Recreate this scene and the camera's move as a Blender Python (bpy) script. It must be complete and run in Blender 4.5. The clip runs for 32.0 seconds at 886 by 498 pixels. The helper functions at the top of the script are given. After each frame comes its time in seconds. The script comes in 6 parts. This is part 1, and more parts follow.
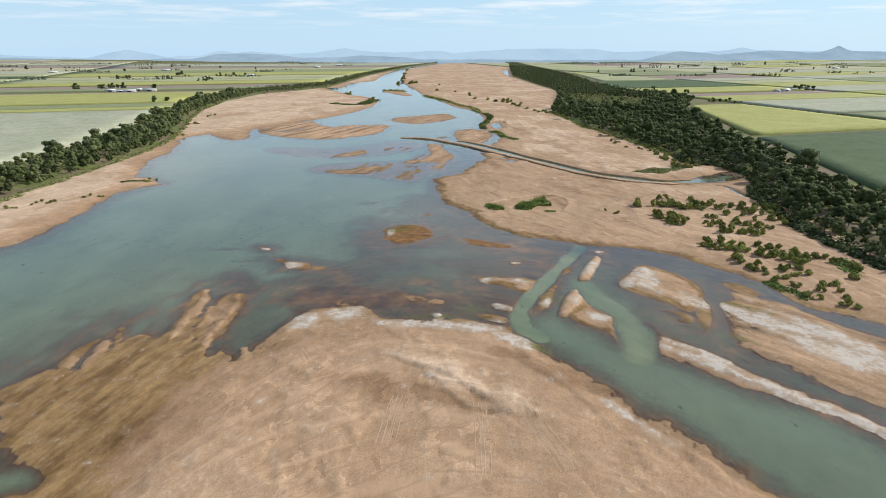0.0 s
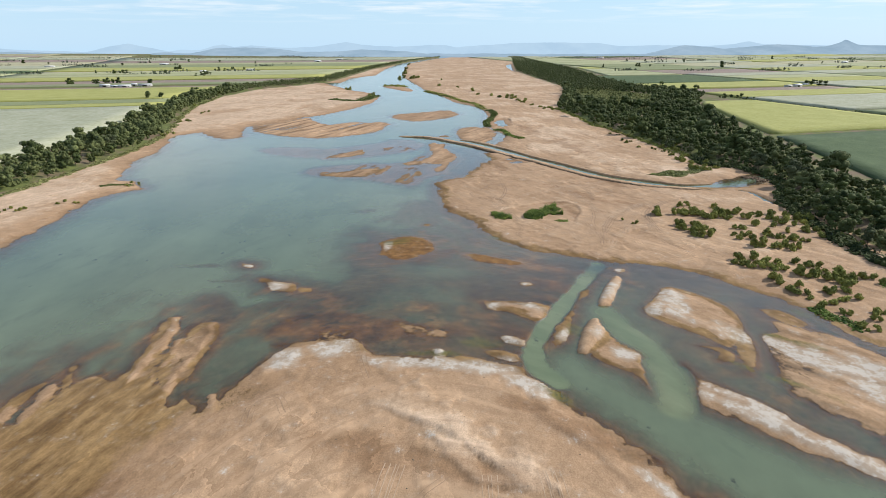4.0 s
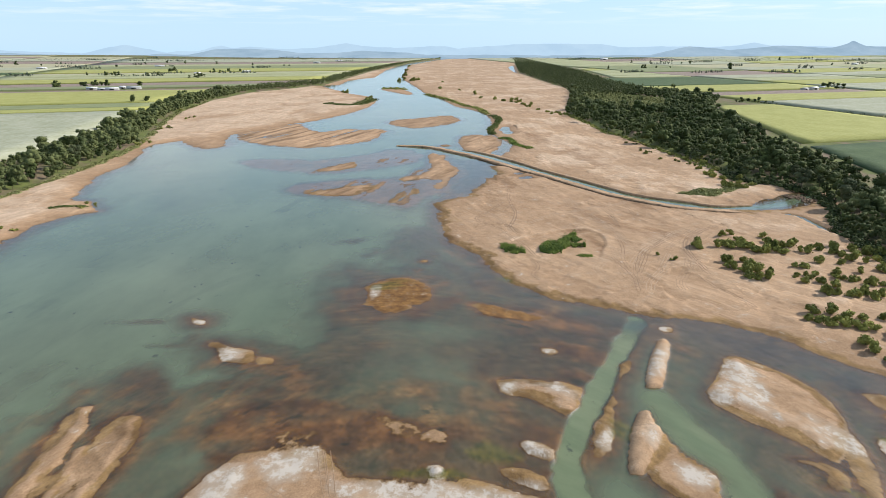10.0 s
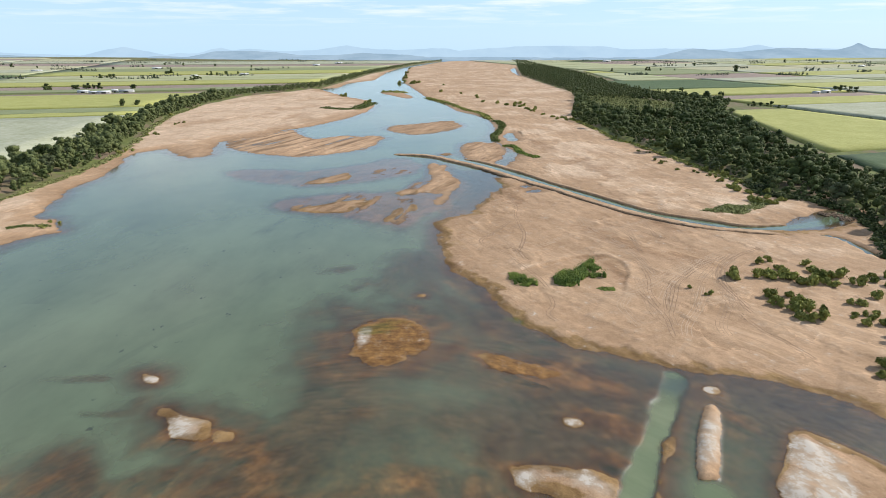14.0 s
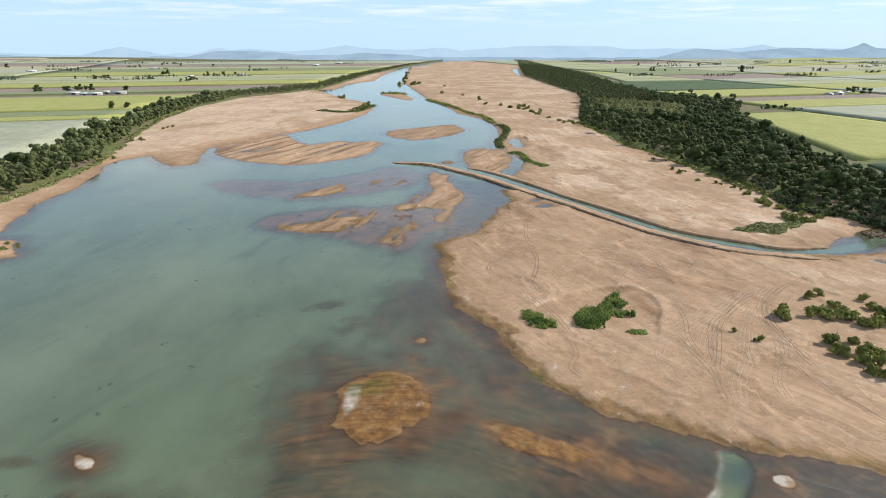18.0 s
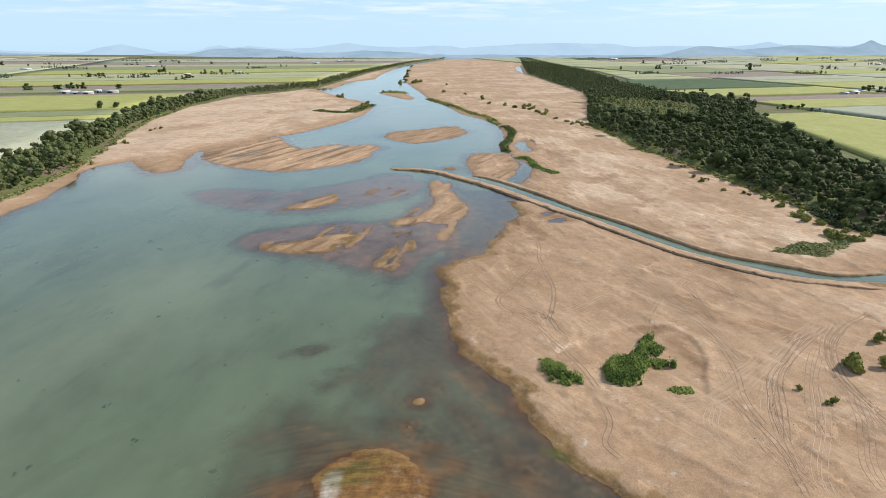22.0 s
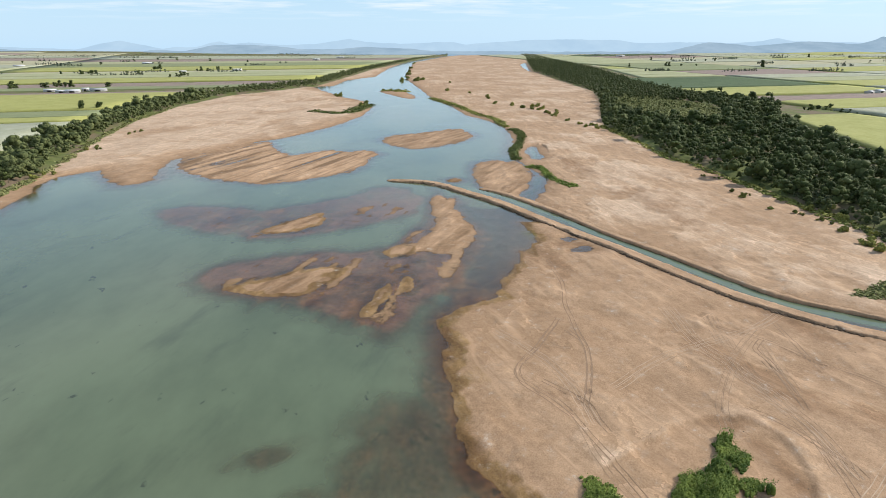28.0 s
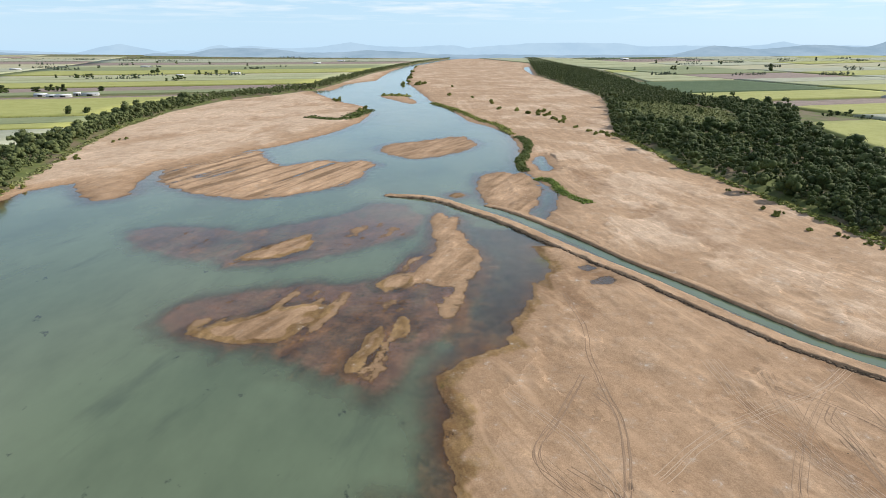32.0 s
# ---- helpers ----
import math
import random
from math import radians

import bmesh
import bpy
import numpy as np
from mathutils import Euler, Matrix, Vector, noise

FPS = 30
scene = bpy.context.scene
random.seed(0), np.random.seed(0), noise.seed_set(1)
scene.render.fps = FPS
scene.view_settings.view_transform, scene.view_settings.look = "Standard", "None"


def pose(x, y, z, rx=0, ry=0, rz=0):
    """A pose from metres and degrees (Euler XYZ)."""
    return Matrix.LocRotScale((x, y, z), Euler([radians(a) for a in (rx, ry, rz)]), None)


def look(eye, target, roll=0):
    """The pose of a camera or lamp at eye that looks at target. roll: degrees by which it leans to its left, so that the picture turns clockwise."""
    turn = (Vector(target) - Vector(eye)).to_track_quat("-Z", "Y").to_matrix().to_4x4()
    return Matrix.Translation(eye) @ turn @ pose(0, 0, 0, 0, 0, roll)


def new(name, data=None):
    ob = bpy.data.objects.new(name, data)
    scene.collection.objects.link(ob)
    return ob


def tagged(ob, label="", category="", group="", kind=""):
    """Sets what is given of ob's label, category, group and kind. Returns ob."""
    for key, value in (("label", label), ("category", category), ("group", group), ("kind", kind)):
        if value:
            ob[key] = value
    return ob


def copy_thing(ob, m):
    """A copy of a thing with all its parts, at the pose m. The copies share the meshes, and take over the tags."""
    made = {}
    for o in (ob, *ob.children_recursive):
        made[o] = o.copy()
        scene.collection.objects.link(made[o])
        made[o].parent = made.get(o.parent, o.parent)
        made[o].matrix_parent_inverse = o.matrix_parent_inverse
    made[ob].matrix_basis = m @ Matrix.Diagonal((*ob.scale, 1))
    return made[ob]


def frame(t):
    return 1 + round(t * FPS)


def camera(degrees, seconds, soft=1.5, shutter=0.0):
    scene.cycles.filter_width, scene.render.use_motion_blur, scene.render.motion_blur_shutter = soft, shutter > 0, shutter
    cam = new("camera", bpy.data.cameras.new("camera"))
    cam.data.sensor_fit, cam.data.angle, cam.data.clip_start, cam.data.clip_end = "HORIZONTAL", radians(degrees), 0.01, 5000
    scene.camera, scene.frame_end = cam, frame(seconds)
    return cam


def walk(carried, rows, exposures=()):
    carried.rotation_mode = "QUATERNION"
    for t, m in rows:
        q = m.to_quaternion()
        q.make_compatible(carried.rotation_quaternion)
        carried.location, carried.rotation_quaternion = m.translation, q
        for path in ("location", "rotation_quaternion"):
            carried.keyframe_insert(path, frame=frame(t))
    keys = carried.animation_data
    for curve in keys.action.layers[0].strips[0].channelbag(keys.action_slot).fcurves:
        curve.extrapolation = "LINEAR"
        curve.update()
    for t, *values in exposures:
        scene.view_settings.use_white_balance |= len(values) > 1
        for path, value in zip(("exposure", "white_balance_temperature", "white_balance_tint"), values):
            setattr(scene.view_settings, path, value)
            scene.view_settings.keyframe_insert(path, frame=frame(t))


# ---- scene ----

# ---------------------------------------------------------------- camera
cam = camera(74.0, 32.0, soft=0.65)
walk(cam, [
    (0, pose(0.0, 0.0, 120.0, 71.19, 0, 0.00)),
    (1, pose(-0.1, 8.8, 120.2, 71.11, 0, 0.06)),
    (2, pose(-0.0, 18.4, 119.9, 71.00, 0, 0.13)),
    (3, pose(0.1, 28.8, 120.1, 70.82, 0, 0.22)),
    (4, pose(-0.1, 39.5, 120.2, 70.66, 0, 0.21)),
    (5, pose(0.0, 50.8, 120.1, 70.56, 0, 0.25)),
    (6, pose(0.2, 62.9, 119.7, 70.54, 0, 0.31)),
    (8, pose(0.2, 87.2, 119.6, 70.61, 0, 0.31)),
    (10, pose(0.3, 111.1, 119.6, 70.77, 0, 0.33)),
    (12, pose(0.4, 134.6, 119.6, 70.90, 0, 0.39)),
    (14, pose(0.3, 158.0, 119.8, 70.95, 0, 0.43)),
    (16, pose(0.0, 181.3, 120.1, 70.95, 0, 0.50)),
    (18, pose(-1.1, 204.6, 120.8, 70.93, 0, 0.50)),
    (20, pose(-1.4, 229.0, 120.8, 70.81, 0, 0.57)),
    (22, pose(-2.0, 252.6, 120.6, 70.71, 0, 0.66)),
    (24, pose(-2.5, 276.2, 120.3, 70.53, 0, 0.77)),
    (26, pose(-2.8, 299.6, 120.1, 70.32, 0, 0.88)),
    (27, pose(-2.9, 310.7, 120.1, 70.33, 0, 0.91)),
    (28, pose(-3.0, 322.5, 119.8, 70.40, 0, 0.96)),
    (29, pose(-3.3, 334.3, 120.1, 70.43, 0, 0.98)),
    (30, pose(-3.1, 346.0, 119.8, 70.50, 0, 1.05)),
    (31, pose(-3.2, 357.7, 119.4, 70.58, 0, 1.09)),
    (32, pose(-3.5, 369.0, 119.2, 70.69, 0, 1.17)),
], exposures=[(0, 0.12), (3, 0.16), (7, 0.23), (13, 0.26), (20, 0.24), (26, 0.21), (32, 0.19)])


# ---------------------------------------------------------------- node helper
def nd(nt, kind, ins=None):
    n = nt.nodes.new(kind)
    for key, val in (ins or {}).items():
        if isinstance(val, bpy.types.NodeSocket):
            nt.links.new(val, n.inputs[key])
        else:
            n.inputs[key].default_value = val
    return n


def mixc(nt, fac, a, b):
    n = nt.nodes.new("ShaderNodeMix")
    n.data_type = "RGBA"
    for key, val in ((0, fac), (6, a), (7, b)):
        if isinstance(val, bpy.types.NodeSocket):
            nt.links.new(val, n.inputs[key])
        else:
            n.inputs[key].default_value = val if key == 0 else (*val, 1.0)
    return n.outputs[2]


def math_node(nt, op, a, b=0.0, clamp=False):
    n = nt.nodes.new("ShaderNodeMath")
    n.operation, n.use_clamp = op, clamp
    for key, val in ((0, a), (1, b)):
        if isinstance(val, bpy.types.NodeSocket):
            nt.links.new(val, n.inputs[key])
        else:
            n.inputs[key].default_value = val
    return n.outputs[0]


def noise_at(nt, scale, detail=4.0, rough=0.6, stretch=(1, 1, 1), turn=0.0):
    geo = nt.nodes.new("ShaderNodeNewGeometry")
    mp = nd(nt, "ShaderNodeMapping", {0: geo.outputs["Position"], 2: (0, 0, turn), 3: stretch})
    return nd(nt, "ShaderNodeTexNoise", {"Vector": mp.outputs[0], "Scale": scale, "Detail": detail, "Roughness": rough}).outputs[0]


def ramp(nt, fac, stops):
    n = nd(nt, "ShaderNodeValToRGB", {0: fac})
    els = n.color_ramp.elements
    while len(els) < len(stops):
        els.new(0.5)
    for e, (p, c) in zip(els, stops):
        e.position, e.color = p, (*c, 1.0)
    return n.outputs[0]


def remap(nt, fac, a, b, c=0.0, d=1.0):
    return nd(nt, "ShaderNodeMapRange", {0: fac, 1: a, 2: b, 3: c, 4: d}).outputs[0]


def bump(nt, height, strength, dist):
    return nd(nt, "ShaderNodeBump", {"Height": height, "Strength": strength, "Distance": dist}).outputs[0]


def material(name):
    m = bpy.data.materials.new(name)
    m.use_nodes = True
    nt = m.node_tree
    return m, nt, nt.nodes["Principled BSDF"]


def plug(nt, socket, val):
    nt.links.new(val, socket)


# ---------------------------------------------------------------- sky, sun
SUN_DIR = Vector((0.80, 0.28, 0.60)).normalized()
elev = math.asin(SUN_DIR.z)
world = bpy.data.worlds.new("sky")
scene.world = world
world.use_nodes = True
wt = world.node_tree
bg = wt.nodes["Background"]
sky = wt.nodes.new("ShaderNodeTexSky")
sky.sky_type = "NISHITA"
sky.sun_disc = False
sky.sun_elevation = elev
sky.sun_rotation = math.atan2(SUN_DIR.x, SUN_DIR.y)
sky.altitude = 100.0
sky.air_density, sky.dust_density, sky.ozone_density = 1.0, 0.2, 2.0
tc = wt.nodes.new("ShaderNodeTexCoord")
sep = nd(wt, "ShaderNodeSeparateXYZ", {0: tc.outputs["Generated"]})
lift = math_node(wt, "ADD", math_node(wt, "MAXIMUM", sep.outputs[2], 0.0), 0.03)
comb = nd(wt, "ShaderNodeCombineXYZ", {0: math_node(wt, "DIVIDE", sep.outputs[0], lift), 1: math_node(wt, "DIVIDE", sep.outputs[1], lift)})
cl = nd(wt, "ShaderNodeTexNoise", {"Vector": comb.outputs[0], "Scale": 0.55, "Detail": 6.0, "Roughness": 0.6}).outputs[0]
cloud = math_node(wt, "MULTIPLY", remap(wt, cl, 0.47, 0.68), remap(wt, sep.outputs[2], 0.025, 0.06))
tint = mixc(wt, math_node(wt, "MULTIPLY", cloud, 0.75), (0, 0, 0), (9.0, 9.2, 9.4))
haze = mixc(wt, remap(wt, sep.outputs[2], -0.02, 0.42, 0.85, 0.1), (0, 0, 0), (4.8, 7.2, 9.6))
wt.links.new(sky.outputs[0], haze.node.inputs[6])
wt.links.new(haze, tint.node.inputs[6])
wt.links.new(tint, bg.inputs[0])
bg.inputs[1].default_value = 0.10

sun = new("sun", bpy.data.lights.new("sun", "SUN"))
sun.data.energy, sun.data.angle, sun.data.color = 4.0, radians(0.53), (1.0, 0.95, 0.87)
sun.matrix_world = look(SUN_DIR * 500, (0, 0, 0))

# ---------------------------------------------------------------- materials


def blend(nt, fac, below, above):
    """Mix of two colours, each a socket or a triple."""
    out = mixc(nt, fac, (0, 0, 0), (0, 0, 0))
    for key, val in ((6, below), (7, above)):
        if isinstance(val, bpy.types.NodeSocket):
            plug(nt, out.node.inputs[key], val)
        else:
            out.node.inputs[key].default_value = (*val, 1.0)
    return out


def times(nt, a, b, fac=1.0):
    n = nt.nodes.new("ShaderNodeMix"); n.data_type = "RGBA"; n.blend_type = "MULTIPLY"
    n.inputs[0].default_value = fac
    plug(nt, n.inputs[6], a); plug(nt, n.inputs[7], b)
    return n.outputs[2]


def attr(nt, name):
    n = nd(nt, "ShaderNodeAttribute")
    n.attribute_name = name
    return n.outputs["Fac"]


def flow_noise(nt, scale, along, detail=5.0, rough=0.6):
    """Noise drawn out along the way the floods ran."""
    v = nd(nt, "ShaderNodeCombineXYZ", {0: attr(nt, "across"), 1: math_node(nt, "MULTIPLY", attr(nt, "along"), along)})
    return nd(nt, "ShaderNodeTexNoise", {"Vector": v.outputs[0], "Scale": scale, "Detail": detail, "Roughness": rough}).outputs[0]


def micro_relief(nt):
    """Hand-high unevenness of the sand, which breaks up the waterline: the streaky and the fine grain, and their sum in metres."""
    streak = flow_noise(nt, 0.16, 0.48, 8.0, 0.72)
    fine = flow_noise(nt, 0.5, 0.85, 9.0, 0.78)
    up = math_node(nt, "ADD", math_node(nt, "MULTIPLY", math_node(nt, "SUBTRACT", streak, 0.5), 0.36), math_node(nt, "MULTIPLY", math_node(nt, "SUBTRACT", fine, 0.5), 0.26))
    return streak, fine, up


def ground_material():
    m, nt, p = material("river_sand_and_soil")
    lev0, crust, weed, turf, stain, iron = [attr(nt, k) for k in ("lev", "crust", "weed", "turf", "stain", "iron")]
    streak, fine, up = micro_relief(nt)
    lev = math_node(nt, "ADD", lev0, up)
    broad = noise_at(nt, 0.03, 7.0, 0.66, (1, 0.6, 1), 0.5)
    flow = flow_noise(nt, 0.075, 0.34, 8.0, 0.70)
    rill = noise_at(nt, 0.017, 6.0, 0.58, (1, 0.6, 1), -0.5)
    damp = noise_at(nt, 0.011, 5.0, 0.6, (1, 0.8, 1), 0.9)
    # dry sand: damp and ochre by the water, pale and wind-blown higher up
    wetl = math_node(nt, "ADD", lev0, math_node(nt, "MULTIPLY", up, remap(nt, lev0, 0.0, 0.3, 1.0, 2.6)))
    shore = ramp(nt, remap(nt, wetl, 0.0, 2.6), [
        (0.0, (0.10, 0.055, 0.022)), (0.006, (0.15, 0.085, 0.035)), (0.012, (0.24, 0.148, 0.064)), (0.022, (0.31, 0.203, 0.116)), (0.10, (0.36, 0.236, 0.142)), (0.45, (0.43, 0.29, 0.183)), (0.7, (0.455, 0.312, 0.20)), (1.0, (0.58, 0.435, 0.315))])
    ochre = blend(nt, remap(nt, math_node(nt, "ADD", math_node(nt, "MULTIPLY", flow, 0.6), math_node(nt, "MULTIPLY", streak, 0.4)), 0.42, 0.58), (0.145, 0.083, 0.029), (0.33, 0.214, 0.096))
    sf = remap(nt, math_node(nt, "ADD", stain, math_node(nt, "MULTIPLY", math_node(nt, "ADD", math_node(nt, "SUBTRACT", streak, 0.5), math_node(nt, "SUBTRACT", broad, 0.5)), 1.3)), 0.35, 0.7, 0.0, 0.92)
    rust = blend(nt, remap(nt, math_node(nt, "ADD", math_node(nt, "MULTIPLY", noise_at(nt, 0.22, 7.0, 0.72), 0.6), math_node(nt, "MULTIPLY", fine, 0.4)), 0.40, 0.60), (0.115, 0.052, 0.015), (0.29, 0.155, 0.048))
    ochre = blend(nt, remap(nt, stain, 1.05, 1.5), ochre, rust)
    shore = blend(nt, sf, shore, ochre)
    # river bed: rust by the shore, brown and grey silt further out
    bed = ramp(nt, remap(nt, lev, -1.2, 0.0), [
        (0.0, (0.115, 0.105, 0.068)), (0.45, (0.086, 0.070, 0.048)), (0.76, (0.108, 0.082, 0.052)), (0.90, (0.140, 0.096, 0.054)), (0.955, (0.135, 0.080, 0.036)), (1.0, (0.066, 0.037, 0.017))])
    bed = blend(nt, remap(nt, stain, -0.2, -0.8), bed, (0.20, 0.125, 0.088))
    # iron-stained and weedy ground, drawn out by the current
    mix2 = math_node(nt, "ADD", math_node(nt, "MULTIPLY", noise_at(nt, 0.055, 9.0, 0.68), 0.6), math_node(nt, "ADD", math_node(nt, "MULTIPLY", flow, 0.22), math_node(nt, "MULTIPLY", streak, 0.18)))
    rusty = ramp(nt, remap(nt, mix2, 0.36, 0.66), [(0.0, (0.080, 0.050, 0.026)), (0.35, (0.125, 0.070, 0.032)), (0.6, (0.185, 0.102, 0.042)), (0.85, (0.24, 0.142, 0.062)), (1.0, (0.29, 0.19, 0.095))])
    iro = remap(nt, math_node(nt, "ADD", iron, math_node(nt, "MULTIPLY", math_node(nt, "ADD", math_node(nt, "SUBTRACT", flow, 0.5), math_node(nt, "SUBTRACT", broad, 0.5)), 2.0)), 0.2, 0.95, 0.0, 0.9)
    bed = blend(nt, iro, bed, rusty)
    mott = blend(nt, remap(nt, math_node(nt, "ADD", math_node(nt, "MULTIPLY", mix2, 0.5), math_node(nt, "MULTIPLY", fine, 0.5)), 0.40, 0.60), (0.55, 0.55, 0.56), (1.42, 1.36, 1.28))
    bed = times(nt, bed, mott)
    weedy = math_node(nt, "MULTIPLY", remap(nt, flow_noise(nt, 0.22, 0.5, 4.0, 0.7), 0.60, 0.66), 0.75)
    bed = blend(nt, weedy, bed, (0.030, 0.030, 0.018))
    base = blend(nt, remap(nt, lev, -0.01, 0.012), bed, shore)
    tone = blend(nt, remap(nt, math_node(nt, "ADD", math_node(nt, "MULTIPLY", broad, 0.6), math_node(nt, "MULTIPLY", damp, 0.4)), 0.44, 0.56), (0.93, 0.885, 0.845), (1.07, 1.045, 1.03))
    col = times(nt, base, tone)
    mixed = math_node(nt, "ADD", math_node(nt, "MULTIPLY", noise_at(nt, 0.11, 9.0, 0.7), 0.4), math_node(nt, "ADD", math_node(nt, "MULTIPLY", streak, 0.22), math_node(nt, "MULTIPLY", fine, 0.38)))
    marks = blend(nt, remap(nt, mixed, 0.38, 0.62), (0.74, 0.73, 0.71), (1.19, 1.19, 1.19))
    grit = blend(nt, remap(nt, noise_at(nt, 1.9, 3.0, 0.75, (1, 0.8, 1), 0.3), 0.32, 0.68), (0.80, 0.79, 0.78), (1.17, 1.17, 1.17))
    marks = times(nt, marks, grit)
    # worn terraces: a crisp pale lip, then a slow fall to darker sand
    step = math_node(nt, "FRACT", math_node(nt, "MULTIPLY", math_node(nt, "ADD", rill, math_node(nt, "MULTIPLY", math_node(nt, "SUBTRACT", streak, 0.5), 0.03)), 9.0))
    terr = ramp(nt, step, [(0.0, (1.28, 1.27, 1.26)), (0.05, (1.16, 1.16, 1.16)), (0.25, (1.02, 1.02, 1.02)), (0.96, (0.93, 0.92, 0.90)), (1.0, (0.84, 0.82, 0.80))])
    flat = blend(nt, math_node(nt, "MULTIPLY", remap(nt, lev0, 0.25, 0.6), remap(nt, damp, 0.44, 0.54, 0.12, 1.0)), (1, 1, 1), terr)
    marks = times(nt, marks, flat)
    run = nd(nt, "ShaderNodeCombineXYZ", {0: attr(nt, "across"), 1: attr(nt, "along")})
    for turn, scale, bend, tint, a0, mask in ((0.5, 0.016, 7.0, (1.18, 1.18, 1.18), 0.92, damp), (0.62, 0.045, 5.0, (0.78, 0.75, 0.72), 0.94, broad),
                                              (0.2, 0.026, 8.0, (1.2, 1.2, 1.2), 0.95, broad), (1.1, 0.06, 6.0, (0.82, 0.79, 0.76), 0.94, damp)):
        mp = nd(nt, "ShaderNodeMapping", {0: run.outputs[0], 2: (0, 0, turn - 0.5), 3: (1, 0.22, 1)})
        wave = nd(nt, "ShaderNodeTexWave", {"Vector": mp.outputs[0], "Scale": scale, "Distortion": bend, "Detail": 3.0, "Detail Scale": 1.0, "Detail Roughness": 0.55})
        f = math_node(nt, "MULTIPLY", remap(nt, wave.outputs["Fac"], a0, 1.0), remap(nt, mask, 0.48, 0.55, 0.0, 0.6))
        marks = blend(nt, math_node(nt, "MULTIPLY", f, remap(nt, lev0, 0.1, 0.5)), marks, tint)
    col = times(nt, col, marks)
    wetp = remap(nt, math_node(nt, "ADD", attr(nt, "damp"), math_node(nt, "MULTIPLY", math_node(nt, "ADD", math_node(nt, "SUBTRACT", flow, 0.5), math_node(nt, "SUBTRACT", broad, 0.5)), 1.5)), 0.2, 0.9)
    col = times(nt, col, blend(nt, wetp, (1, 1, 1), (0.72, 0.67, 0.62)))
    fan = blend(nt, remap(nt, attr(nt, "fan"), -0.25, 0.25), (0.62, 0.60, 0.55), (1.30, 1.33, 1.36))
    col = times(nt, col, fan)
    flake = noise_at(nt, 0.16, 8.0, 0.7)
    cf = math_node(nt, "MULTIPLY", remap(nt, math_node(nt, "ADD", crust, math_node(nt, "MULTIPLY", math_node(nt, "ADD", math_node(nt, "SUBTRACT", flake, 0.5), math_node(nt, "MULTIPLY", math_node(nt, "SUBTRACT", fine, 0.5), 0.8)), 4.2)), 0.62, 1.15, 0.0, 0.72), remap(nt, lev, 0.0, 0.08))
    veil = math_node(nt, "MULTIPLY", remap(nt, math_node(nt, "ADD", crust, math_node(nt, "MULTIPLY", math_node(nt, "SUBTRACT", flake, 0.5), 1.6)), 0.05, 0.75, 0.0, 0.6), remap(nt, lev, 0.02, 0.12))
    col = blend(nt, veil, col, (0.44, 0.375, 0.30))
    col = blend(nt, cf, col, (0.555, 0.51, 0.45))
    wf = remap(nt, math_node(nt, "ADD", weed, math_node(nt, "MULTIPLY", math_node(nt, "SUBTRACT", streak, 0.5), 3.0)), 0.35, 1.0, 0.0, 0.88)
    wf = math_node(nt, "MULTIPLY", wf, remap(nt, lev0, 0.15, 0.6, 1.0, 0.0))
    col = blend(nt, wf, col, blend(nt, remap(nt, fine, 0.4, 0.6), (0.035, 0.055, 0.012), (0.19, 0.15, 0.03)))
    grass = blend(nt, remap(nt, streak, 0.35, 0.65), (0.085, 0.105, 0.03), (0.17, 0.19, 0.055))
    soil = blend(nt, remap(nt, broad, 0.45, 0.6), grass, (0.19, 0.14, 0.09))
    tf = remap(nt, math_node(nt, "ADD", turf, math_node(nt, "MULTIPLY", math_node(nt, "SUBTRACT", fine, 0.5), 0.8)), 0.3, 0.6)
    plug(nt, p.inputs["Base Color"], blend(nt, tf, col, soil))
    plug(nt, p.inputs["Roughness"], remap(nt, lev, 0.0, 0.2, 0.4, 0.9))
    p.inputs["Specular IOR Level"].default_value = 0.25
    hgt = math_node(nt, "ADD", math_node(nt, "MULTIPLY", fine, 0.8), math_node(nt, "ADD", streak, flow))
    plug(nt, p.inputs["Normal"], bump(nt, hgt, 0.26, 0.45))
    return m


